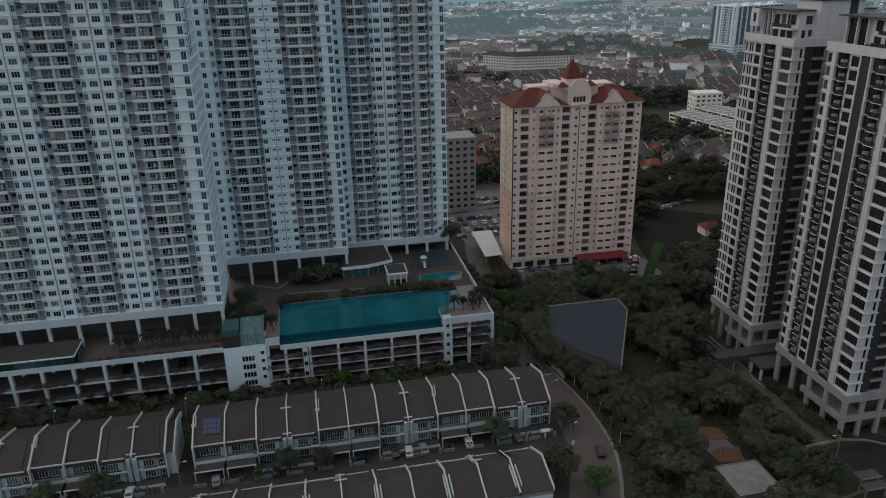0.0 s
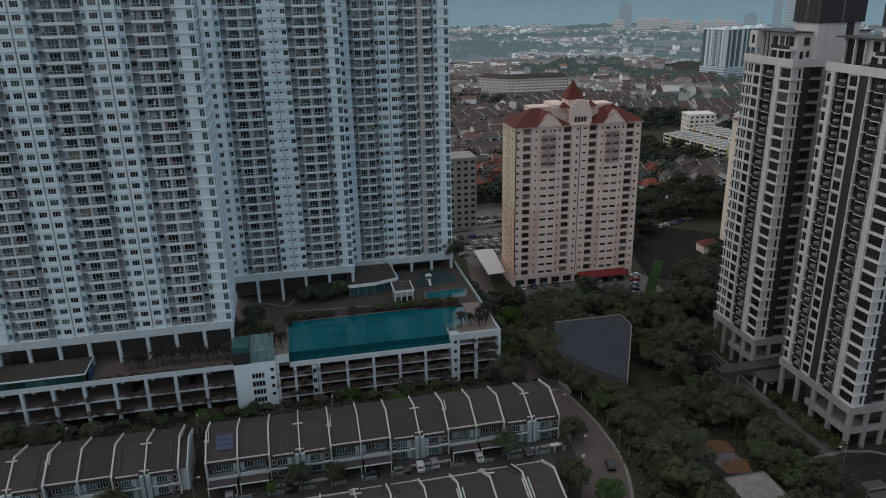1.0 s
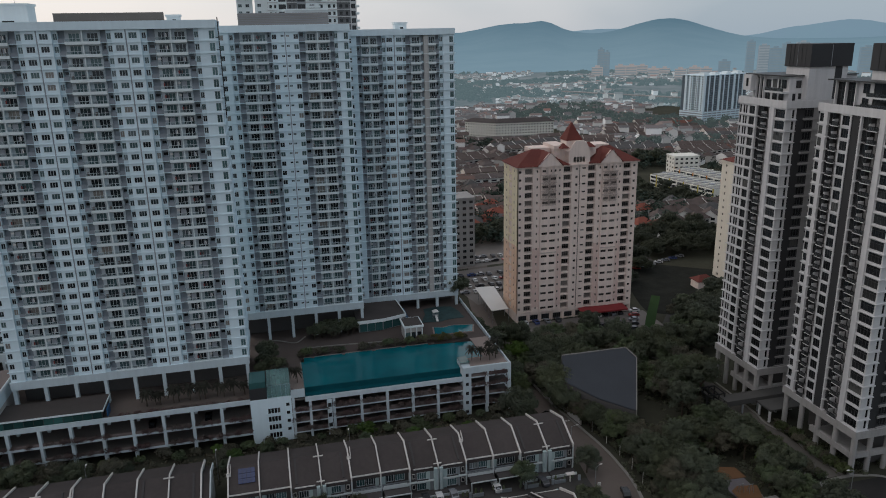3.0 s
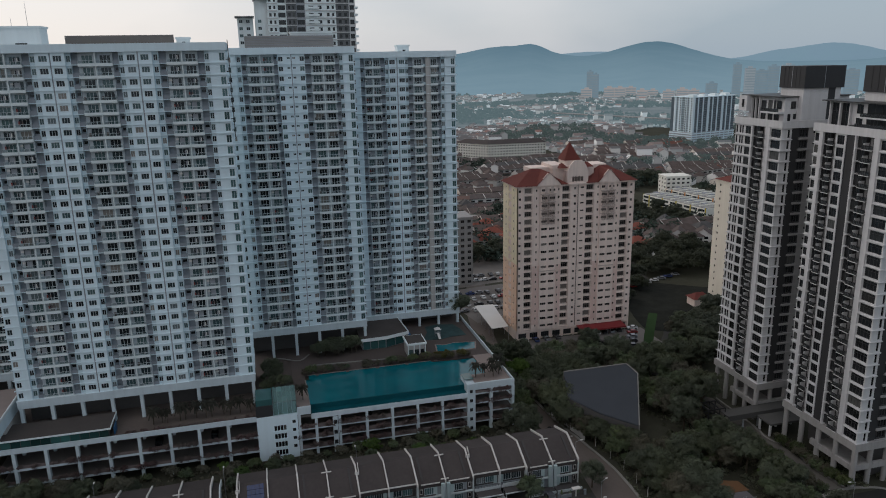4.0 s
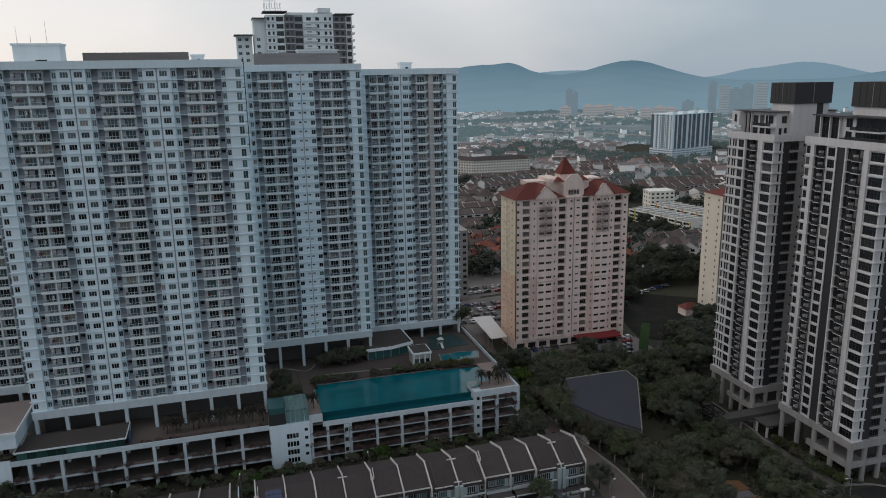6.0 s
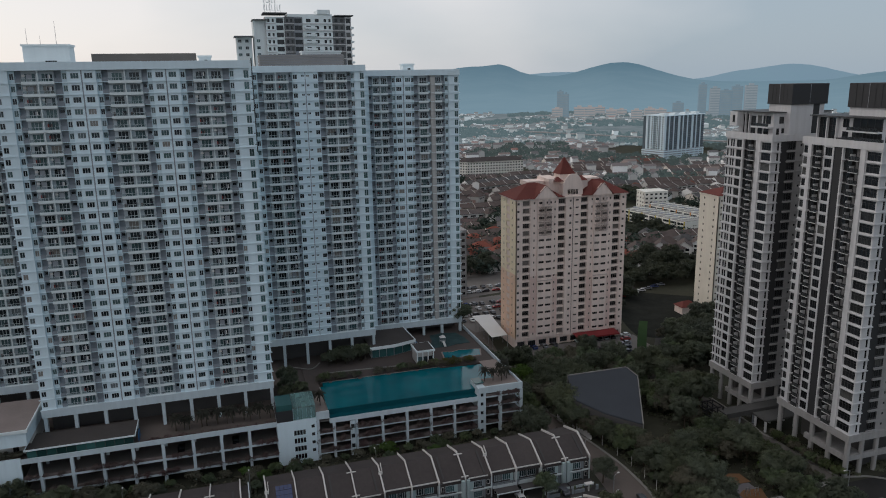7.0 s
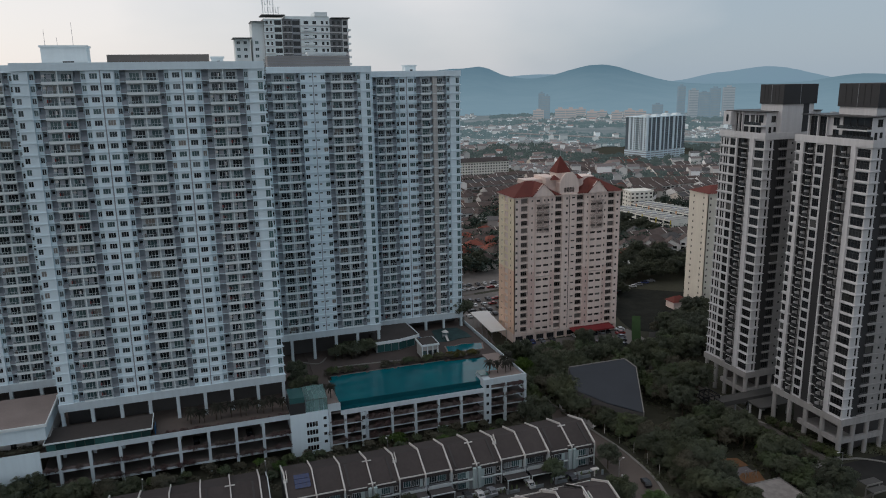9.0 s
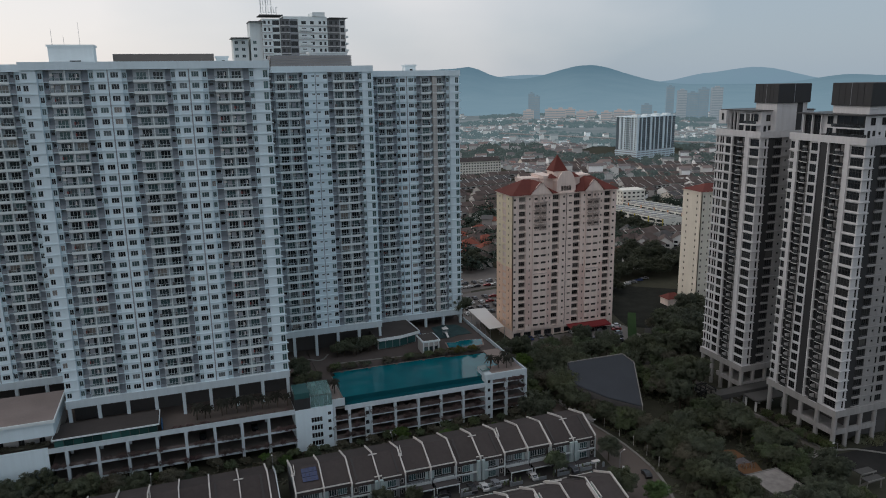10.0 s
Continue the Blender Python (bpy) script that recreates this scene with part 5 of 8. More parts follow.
s.box(0.3, 0.6, -0.4, 20.5, 7.9, 8.7, M_WARM)
part("roof", s, hall)
s = Shape()
s.box(-52, 0.0, 0.0, 20.0, 4.0, 8.2, M_WHITE)
part("upper_wall", s, hall, label="pale blue upper wall")
s = Shape()
s.box(-52, 0.0, 4.0, 20.0, 0.0, 4.0, M_BEIGE)
part("lower_wall", s, hall)
for k in range(8):
    s = Shape()
    window_into(s, -4.5 - k * 5.0, 3.9, 0.4, 1.4, 2.6, 2, M_FRAMED, M_GLASSD)
    part("window", s, hall)

# clubhouse and kiosk on the courtyard
club = thing("clubhouse", "low clubhouse with a flat dark roof under the set-back block", "clubhouse", pose(9.5, 219.5, 13.8))
s = Shape()
s.prism([(0, 0), (8.9, 0.4), (16.7, 3.0), (15.8, 18.2), (0, 18.0)], 3.5, 4.2, M_CLUBROOF)
s.prism([(0, -0.25), (8.9, 0.15), (16.95, 2.8), (16.7, 3.0), (8.9, 0.4), (0, 0)], 3.4, 4.45, M_WARM)
s.prism([(16.7, 3.0), (17.0, 3.0), (16.1, 18.2), (15.8, 18.2)], 3.4, 4.45, M_WARM)
part("roof", s, club)
s = Shape()
s.prism([(0.6, 1.2), (8.7, 1.4), (15.6, 4.0), (15.0, 17.0), (0.6, 17.0)], 0, 3.5, M_MIDGREY)
part("wall", s, club)
for k in range(5):
    s = Shape()
    if k < 3:
        s.box(0.9 + k * 2.6, 3.3 + k * 2.6, 1.02, 1.1, 0.2, 3.2, M_GREENGLASS)
    else:
        a, b = 8.9 + (k - 3) * 3.3, 12.0 + (k - 3) * 3.3
        s.prism([(a, 1.3 + (a - 8.9) * 0.375), (b, 1.3 + (b - 8.9) * 0.375), (b, 1.38 + (b - 8.9) * 0.375), (a, 1.38 + (a - 8.9) * 0.375)], 0.2, 3.2, M_GREENGLASS)
    part("pane", s, club)
kiosk = thing("pool_kiosk", "small white pool kiosk with glass doors", "kiosk", pose(23.4, 209.0, 13.8))
s = Shape()
s.box(-0.3, 6.2, -0.3, 7.6, 4.6, 5.2, M_WARM)
s.box(0.1, 5.8, 0.1, 7.2, 5.2, 5.3, M_CLUBROOF)
part("roof", s, kiosk)
s = Shape()
s.box(0.2, 5.6, 0.8, 7.2, 0, 4.6, M_BEIGE)
part("wall", s, kiosk)
for x in (0.0, 1.9, 3.8, 5.6):
    s = Shape()
    s.box(x, x + 0.3, 0.0, 0.3, 0, 4.6, M_WARM)
    part("post", s, kiosk)
for k in range(3):
    s = Shape()
    window_into(s, 0.4 + k * 1.8, 0.7, 0.1, 1.5, 2.6, 2, M_FRAMED, M_GLASS)
    part("window", s, kiosk)
edging = thing("kerb_courtyard", "pale stone edging line across the courtyard deck", "kerb", None, ribbon([(-8.4, 212.7), (4.0, 212.0), (16.4, 210.9)], [0.6, 0.6, 0.6], 14.0, M_KERB, 0.2), kind="structure")
thing("kerb_courtyard_bend", "pale bent edging line on the courtyard deck", "kerb", None, ribbon([(-21.0, 221.0), (-17.0, 221.4), (-11.1, 217.9), (-7.6, 222.5)], [0.5, 0.5, 0.5, 0.5], 13.98, M_KERB, 0.2), kind="structure")
strip = thing("entrance_screen", "narrow blue screen beside the clubhouse", "screen", pose(26.6, 224.0, 13.8))
s = Shape()
s.box(0, 0.9, 0, 8.5, 2.3, 2.5, M_BLUE)
part("panel", s, strip)
for y in (0.3, 8.0):
    s = Shape()
    s.box(0.4, 0.55, y, y + 0.15, 0, 2.3, M_STEEL)
    part("post", s, strip)
slide = thing("water_slide", "small white play tower with a slide on the mat", "play frame", pose(36.6, 224.8, 13.96))
for x, y in ((0, 0), (1.6, 0), (0, 1.6), (1.6, 1.6)):
    s = Shape()
    s.tube((x, y, 0), (x, y, 2.6), 0.07, 0.07, M_STEEL, 6)
    part("post", s, slide)
s = Shape()
s.box(-0.1, 1.7, -0.1, 1.7, 1.2, 1.3, M_STEEL)
part("platform", s, slide)
s = Shape()
s.section([(-2.6, 0.1), (-0.1, 1.3), (-0.1, 1.45), (-2.7, 0.25)], 0.4, 1.2, M_ROOFWHITE)
part("chute", s, slide)
part("roof", hip(-0.3, 1.9, -0.3, 1.9, 2.6, 0.8, M_ROOFWHITE, 1.0), slide)
play = thing("splash_play_mat", "teal play area on the deck", "play mat", pose(30.0, 222.0, 13.84))
s = Shape()
s.prism([(1.9, 1.3), (8, 0.4), (12, 1.8), (17.4, 1.9), (17.0, 8.0), (15.5, 13.5), (10, 14.6), (5.2, 13.6), (4.6, 8.0)], 0, 0.12, M_SPLASH)
part("mat", s, play)

# low beige wall along the sports hall
lw = thing("boundary_wall", "low weathered beige wall beside the estate road", "wall", pose(0, 0, 0))
for k in range(5):
    a, b = Vector((63.4, 184.0)).lerp(Vector((66.6, 167.0)), k / 5), Vector((63.4, 184.0)).lerp(Vector((66.6, 167.0)), (k + 1) / 5 - 0.01)
    d = (b - a).normalized()
    q = Vector((-d.y, d.x)) * 0.15
    s = Shape()
    s.prism([tuple(a - q), tuple(b - q), tuple(b + q), tuple(a + q)], 0, 2.2 - 0.1 * (k % 2), M_BEIGE)
    part("wall_panel", s, lw)

# long sheet roof beside the cream tower, court roof, hut, footbridge
wr = thing("carport", "white sheet carport roof on thin posts", "carport", pose(0, 0, 0))
s = Shape()
s.prism([(64.6, 247.0), (71.6, 247.6), (74.2, 274.6), (66.0, 275.0)], 5.6, 5.8, M_ROOFWHITE)
part("roof_sheet", s, wr)
for k in range(5):
    for x in (65.4, 71.9):
        s = Shape()
        s.tube((x + k * 0.4, 248 + k * 6.3, 0), (x + k * 0.4, 248 + k * 6.3, 5.6), 0.09, 0.09, M_STEEL)
        part("post", s, wr)
court = thing("sports_hall", "large slate-grey sloping roof with a pale rim over a hall", "sports hall", pose(0, 0, 0))
CP = [(69.6, 189.6), (65.5, 177.2), (71.6, 168.0), (80.0, 160.5), (92.3, 184.0), (91.4, 189.6)]


def court_top(x, y):
    return 11.4 - (189.5 - y) * 0.18


# side wall takes the same dark shade colour
s = Shape()
s.prism(CP, 0.0, lambda x, y: court_top(x, y) - 0.3, M_DARK)
part("wall", s, court, label="side wall in a dark shade colour")
s = Shape()
s.face([(x, y, court_top(x, y)) for x, y in CP], M_ROOFSLATE)
s.face([(x, y, court_top(x, y) - 0.28) for x, y in CP[::-1]], M_ROOFSLATE)
part("roof", s, court)
for i in (3, 4, 5):
    a, b = Vector(CP[i]), Vector(CP[(i + 1) % 6])
    d = (b - a).normalized()
    nr = Vector((d.y, -d.x)) * 0.32
    s = Shape()
    q = [a, a + nr, b + nr, b]
    s.prism([tuple(p) for p in q], 0.0, lambda x, y: court_top(x, y) + 0.2, M_KERB)
    part("rim", s, court)
M_HUTROOF = mat("stained_concrete_roof", (0.23, 0.212, 0.20), 0.9, var=0.42, scale=0.45, fine=1.6)
hut = thing("guard_hut", "small flat-roofed concrete hut among the trees", "hut", pose(83.5, 108.6, 1.0))
s = Shape()
s.box(-0.4, 9.4, -0.4, 9.2, 3.2, 3.6, M_HUTROOF)
s.box(-0.5, 9.5, 9.2, 9.4, 3.2, 3.8, M_KERB)
s.box(9.4, 9.6, -0.4, 9.2, 3.2, 3.8, M_KERB)
part("roof", s, hut)
s = Shape()
s.box(0.4, 8.6, 0.4, 8.4, 0, 3.2, M_BEIGE)
part("wall", s, hut)
pg = thing("playground", "orange and pale rubber playground among trees", "playground", pose(91.4, 130.2, ground_z(91.4, 130.2) + 0.15))
s = Shape()
s.prism([(-3, -6), (3, -7), (5, -1), (4, 6), (-1, 8), (-4, 3)], -0.3, 0.1, M_PLAYGREY)
part("pale_mat", s, pg)
s = Shape()
s.prism([(-3.2, 2.0), (4.2, 1.6), (4.0, 6.0), (-1, 7.8), (-3.8, 3.2)], 0.1, 0.22, M_PLAYORANGE)
s.prism([(-3.0, -5.8), (2.8, -6.8), (4.6, -2.0), (-0.5, -1.2), (-2.8, -2.6)], 0.1, 0.22, M_PLAYORANGE)
part("orange_mat", s, pg)
for x, y in ((-1, -3.5), (1.2, -4.2)):
    s = Shape()
    for a in (-0.6, 0.6):
        s.tube((x + a, y - 0.5, 0.16), (x + a * 0.6, y, 2.4), 0.06, 0.06, M_STEEL)
        s.tube((x + a, y + 0.5, 0.16), (x + a * 0.6, y, 2.4), 0.06, 0.06, M_STEEL)
    s.tube((x - 0.6, y, 2.4), (x + 0.6, y, 2.4), 0.06, 0.06, M_STEEL)
    part("climbing_frame", s, pg)
M_WALKROOF = mat("grey_walkway_roof", (0.075, 0.073, 0.07), 0.8, var=0.15)
bridge = thing("footbridge", "grey covered walkway to the twin towers", "walkway", pose(106.6, 157.0, 0, 0, 0, 1.0))
s = Shape()
s.box(0, 23, 0, 3.8, 6.4, 6.8, M_WALKROOF)
s.box(0, 23, -0.2, 0.0, 5.2, 6.8, M_WALKROOF)
part("roof", s, bridge)
for k in range(5):
    s = Shape()
    s.box(0.4 + k * 5.0, 0.8 + k * 5.0, 0.1, 0.5, 1.9, 6.4, M_MIDGREY)
    part("post", s, bridge)
lattice = thing("lattice_shelter", "dark steel frame shelter at the walkway end", "shelter", pose(101.8, 159.6, 1.4))
for k in range(4):
    for j in range(2):
        s = Shape()
        s.box(k * 1.9, k * 1.9 + 0.25, j * 5.0, j * 5.0 + 0.25, 0, 6.5, M_RAIL)
        part("post", s, lattice)
for z in (3.2, 6.4):
    for j in range(2):
        s = Shape()
        s.box(0, 5.95, j * 5.0, j * 5.0 + 0.25, z, z + 0.3, M_RAIL)
        part("beam", s, lattice)
    for k in range(4):
        s = Shape()
        s.box(k * 1.9, k * 1.9 + 0.25, 0.25, 5.0, z, z + 0.3, M_RAIL)
        part("beam", s, lattice)
dw = thing("drive_wall", "low broken concrete wall along the drive planting", "wall", pose(0, 0, 0))
for k, (a, b) in enumerate((((107.7, 141.0), (108.2, 138.4)), ((108.3, 137.2), (109.0, 133.6)), ((108.9, 131.8), (108.6, 128.0)), ((108.5, 127.0), (108.1, 123.8)))):
    s = Shape()
    s.prism([(a[0] - 0.2, a[1]), (b[0] - 0.2, b[1]), (b[0] + 0.2, b[1]), (a[0] + 0.2, a[1])], 1.6, 2.75 - 0.15 * (k % 2), M_KERB)
    part("wall_panel", s, dw)
shelter = thing("garden_shelter", "flat grey slab garden shelter beside the forecourt", "shelter", pose(109.2, 103.6, 2.0))
for k, (x0, x1, y0, y1, z) in enumerate(((0.0, 5.6, 0.0, 2.2, 2.7), (1.0, 6.2, 2.9, 5.4, 3.0))):
    s = Shape()
    s.box(x0, x1, y0, y1, z, z + 0.25, M_WALKROOF)
    part("roof_slab", s, shelter)
    s = Shape()
    s.box(x0, x1, y0 - 0.12, y0, z, z + 0.4, M_KERB)
    part("slab_edge", s, shelter)
    for x in (x0 + 0.3, x1 - 0.5):
        s = Shape()
        s.box(x, x + 0.25, y0 + 0.3, y0 + 0.55, 0, z, M_KERB)
        part("post", s, shelter)
lobby = thing("lobby_canopy", "flat grey lobby canopy on white columns between the towers", "canopy", pose(116.0, 150.5, 2.0))
s = Shape()
s.box(0, 12, 0, 6.0, 3.6, 4.1, M_WALKROOF)
part("roof", s, lobby)
for x in (0.6, 6, 11.2):
    for y in (0.8, 5.2):
        s = Shape()
        s.tube((x, y, 0), (x, y, 3.6), 0.4, 0.4, M_TWIN, 10)
        part("column", s, lobby)

# ---- terraced houses ----
UNIT = 7.15
M_HOUSEGLASS = spread("house_glass", [(0, (0.02, 0.03, 0.034)), (0.35, (0.03, 0.07, 0.075)), (0.75, (0.06, 0.12, 0.125)), (0.93, (0.18, 0.2, 0.2))], 0.08, 0.5)


rnd = random.Random(5)
M_WELL = mat("green_tinted_well", (0.05, 0.14, 0.11), 0.4, var=0.2)


def house_front(flip):
    """Parts of one terraced house as (name, shape, label) with the front eave at y = 0 and the roof running back to y = 15."""
    out = []
    w = UNIT
    e, r, bk = 6.6, 10.2, 7.9            # eave, ridge, rear eave heights
    yr, yb = 7.0, 15.2
    s = Shape()
    s.box(0.0, w, 1.0, yb - 0.6, 0.0, e - 0.3, M_HOUSEWHITE if flip else M_HOUSEDARK)
    s.section([(1.0, e - 0.3), (yb - 0.6, e - 0.3), (yb - 0.6, bk - 0.35), (yr, r - 0.35), (1.0, e + 0.1)], 0.0, w, M_HOUSEGREY)
    out.append(("wall", s, ""))
    s = Shape()
    lip = 0.0 if flip else 0.6
    s.section([(-0.5 + lip, e - 0.25), (yr, r - 0.2), (yr, r), (-0.5 + lip, e)], 0.24, w - 0.06, M_ROOFBROWN)
    s.section([(yr, r - 0.2), (yb, bk - 0.2), (yb, bk), (yr, r)], 0.24, w - 0.06, M_ROOFBROWN)
    out.append(("roof", s, "dark brown tiled roof"))
    return out


def terrace(x0, y0, units, flip_y=False, first=0, group="terraced houses", solar=-1):
    """A row of houses, each a thing of its own; the party-wall lips stand proud of the roofs."""
    for i in range(units):
        j = i + first
        kind = (j // 2) % 2                      # pairs of two designs
        left = j % 2 == 0
        m = pose(x0 + (i + 1) * UNIT, y0, 0, 0, 0, 180) if flip_y else pose(x0 + i * UNIT, y0, 0)
        label = "two-storey terraced house with a brown roof and " + ("pale blue front windows" if kind else "an open upper balcony")
        h = thing("terraced_house", label, "house", m, group=group)
        for nm, s, lb in house_front(kind):
            part(nm, s, h, label=lb)
        w = UNIT
        e, r, bk, yr, yb = 6.6, 10.2, 7.9, 7.0, 15.2
        wall_x = 0.0
        # party-wall lip
        s = Shape()
        up = 0.55 if not left else 0.4
        wd = 0.28 if left else 0.22
        s.section([(-0.7, e - 0.6), (yr, r - 0.25), (yr, r + up), (-0.7, e + up)], wall_x - 0.06, wall_x + wd, M_LIP)
        s.section([(yr, r - 0.25), (yb + 0.1, bk - 0.3), (yb + 0.1, bk + up), (yr, r + up)], wall_x - 0.06, wall_x + wd, M_LIP)
        s.box(wall_x - 0.06, wall_x + wd, -0.7, 0.9, 0, e - 0.5, M_HOUSEWHITE)
        part("party_wall", s, h, label="pale party wall lip over the roof")
        if i == units - 1:
            s = Shape()
            s.section([(-0.7, e - 0.6), (yr, r - 0.25), (yr, r + up), (-0.7, e + up)], w - 0.06, w + 0.28, M_LIP)
            s.section([(yr, r - 0.25), (yb + 0.1, bk - 0.3), (yb + 0.1, bk + up), (yr, r + up)], w - 0.06, w + 0.28, M_LIP)
            s.box(w - 0.06, w + 0.28, -0.7, yb, 0, e - 0.5, M_HOUSEWHITE)
            part("gable_wall", s, h)
            if x0 < -60:
                s = Shape()
                s.box(w + 0.28, w + 2.0, 0.5, yb - 2.5, 0, 6.8, M_HOUSEWHITE)
                part("end_bay", s, h)
                s = Shape()
                s.section([(-0.2, 6.5), (yr, 9.2), (yr, 9.4), (-0.2, 6.7)], w + 0.28, w + 2.1, M_ROOFBROWN)
                s.section([(yr, 9.2), (yb - 2.0, 7.4), (yb - 2.0, 7.6), (yr, 9.4)], w + 0.28, w + 2.1, M_ROOFBROWN)
                part("end_roof", s, h)
                s = Shape()
                s.section([(-0.9, 5.6), (yr, 8.8), (yb - 1.6, 6.8), (yb - 1.6, 8.2), (yr, 10.2), (-0.9, 7.0)], w + 2.0, w + 2.25, M_HOUSEWHITE)
                part("end_gable", s, h)
        # pale fascia along the eave
        s = Shape()
        if kind:
            s.box(1.0 if left else 0.9, w - 1.4 if left else w - 0.9, -0.62, -0.46, e - 0.12, e + 0.16, M_LIP)
        else:
            s.box(0.28, w - 0.08, 0.0, 0.2, e + 0.05, e + 0.36, M_LIP)
        part("fascia", s, h)
        if kind:
            # front wall with two rows of windows, dark side panel, projecting fin between the pair
            sx = 0.3 if left else w - 1.5
            s = Shape()
            s.box(0.3, w - 0.02, -0.35, 1.0, 0, e - 0.35, M_HOUSEGREY)
            part("front_wall", s, h)
            s = Shape()
            s.box(0.3, w - 0.02, -0.55, -0.3, e - 1.0, e - 0.36, M_ROOFBROWN)
            part("eave_band", s, h, label="dark brown band under the eave")
            s = Shape()
            s.box(sx, sx + 1.45, -0.40, -0.35, 0, e - 0.4, M_HOUSEDARK)
            part("side_panel", s, h)
            wx = 1.85 if left else 2.35
            for z in (3.6, 0.6):
                s = Shape()
                window_into(s, wx, -0.47, z, 2.3, 1.9, 4, M_FRAME, M_HOUSEGLASS)
                part("window", s, h)
                s = Shape()
                px = wx + 2.35 if left else wx - 0.95
                s.box(px, px + 0.9, -0.42, -0.35, z - 0.4, z + 1.9, M_HOUSEPANEL)
                part("wall_panel", s, h)
                s = Shape()
                window_into(s, sx + 0.3, -0.52, z + 0.45, 0.75, 1.3, 1, M_LIP, M_GLASSD)
                part("window", s, h)
                s = Shape()
                s.box(wx - 0.15, wx + 2.85, -0.6, -0.35, z - 0.5, z - 0.12, M_HOUSEDARK)
                part("window_apron", s, h)
            s = Shape()
            s.box(0.3, w, -1.0, -0.40, 2.95, 3.22, M_HOUSEWHITE)
            part("ledge", s, h)
            fin_x = w - 1.1 if left else 0.3
            s = Shape()
            s.box(fin_x, fin_x + 0.85, -1.25, -0.4, 0, e - 0.2, M_HOUSEPANEL)
            part("fin", s, h, label="ribbed grey fin")
            for q in range(3):
                s = Shape()
                s.box(fin_x + 0.1 + q * 0.27, fin_x + 0.18 + q * 0.27, -1.32, -1.25, 0.3, e - 0.5, M_HOUSEWHITE)
                part("fin_rib", s, h)
            s = Shape()
            s.box(0.3, w, -3.6, -1.25, 0.06, 0.5, M_HOUSEDARK)
            part("terrace_plinth", s, h)
            s = Shape()
            s.box(0.3, w - 0.05, -3.75, -3.6, 0.06, 0.75, M_HOUSEWHITE)
            part("terrace_edge", s, h)
            if left:
                for bx, by, bz in ((1.2, 5.6, 10.5), (1.0, -0.2, 7.2)):
                    s = Shape()
                    s.box(w - bx, w + bx, by, by + 0.22, bz - 0.12, bz + 0.12, M_LIP)
                    part("roof_cross_bar", s, h)
            s = Shape()
            rx = 1.25 if left else w - 1.9
            s.section([(0.2, e + 0.32), (6.6, r - 0.2), (6.6, r + 0.06), (0.2, e + 0.55)], rx, rx + 0.5, M_HOUSEDARK)
            part("roof_gully", s, h)
        else:
            s = Shape()
            s.box(0.3, w - 0.02, -1.1, 1.0, 2.75, 3.0, M_HOUSEGREY)
            part("balcony", s, h)
            s = Shape()
            s.box(0.3, w - 0.02, -1.28, -1.1, 2.7, 3.45, M_HOUSEWHITE)
            part("balcony_band", s, h, label="white balcony band")
            s = Shape()
            s.box(0.3, w - 0.02, 0.2, 1.0, 0, 2.75, M_HOUSEDARK)
            part("ground_floor_wall", s, h)
            s = Shape()
            s.box(0.3, w - 0.02, 0.9, 1.0, 3.0, e - 0.3, M_HOUSEDARK)
            part("recess", s, h)
            s = Shape()
            s.box(0.3, w - 0.02, 0.12, 0.4, e - 0.95, e - 0.1, M_ROOFBROWN)
            part("eave_band", s, h, label="dark brown band under the eave")
            s = Shape()
            s.box(w - 1.2 if left else 0.4, w - 0.3 if left else 1.3, 0.8, 0.9, 3.0, e - 0.5, M_HOUSEPANEL)
            part("wall_panel", s, h)
            s = Shape()
            window_into(s, 1.4, 0.78, 3.5, 2.0, 2.2, 3, M_FRAME, M_HOUSEGLASS)
            part("window", s, h)
            s = Shape()
            window_into(s, 3.7, 0.78, 3.5, 2.4, 2.2, 4, M_FRAME, M_HOUSEGLASS)
            part("window", s, h)
            s = Shape()
            window_into(s, 1.2, 0.08, 0.3, 4.4, 2.2, 4, M_FRAME, M_GLASSD)
            part("window", s, h)
            if j % 4 in (1, 4):
                s = Shape()
                s.box(0.6, w - 0.9, -1.45, -1.3, 3.0, 3.9, M_HOUSEWHITE)
                part("white_board", s, h)
            for x in (0.4, w - 0.5):
                s = Shape()
                s.box(x, x + 0.2, -4.3, -4.1, 0, 2.6, M_HOUSEWHITE)
                part("post", s, h)
            s = Shape()
            s.box(0.3, w - 0.2, -4.32, -4.1, 2.6, 2.85, M_HOUSEWHITE)
            part("porch_beam", s, h)
            s = Shape()
            s.section([(-4.1, 2.55), (-1.1, 2.68), (-1.1, 2.74), (-4.1, 2.62)], 0.5, w - 0.3, M_HOUSEDARK)
            part("porch_roof", s, h, label="dark flat car porch roof")
        # low front wall and gate pier
        s = Shape()
        s.box(0.1, 3.0, -6.2, -6.0, 0, 1.0, M_HOUSEGREY)
        part("front_wall", s, h)
        s = Shape()
        s.box(6.4, w - 0.1, -6.3, -5.9, 0, 1.5, M_HOUSEGREY)
        part("gate_pier", s, h)
        s = Shape()
        s.box(0, w, -6.0, 1.0, 0.02, 0.06, M_ASPHALT)
        part("forecourt", s, h)
        if left and flip_y:
            zs = lambda yy: r + (yy - yr) / (yb - yr) * (bk - r)
            for x in (-0.62, 0.62):
                s = Shape()
                s.section([(8.6, zs(8.6) - 0.2), (13.6, zs(13.6) - 0.2), (13.6, zs(13.6) + 0.75), (9.4, zs(9.4) + 0.6), (8.6, zs(8.6) + 0.6)], x - 0.1, x + 0.1, M_LIP)
                part("light_well_wall", s, h)
            s = Shape()
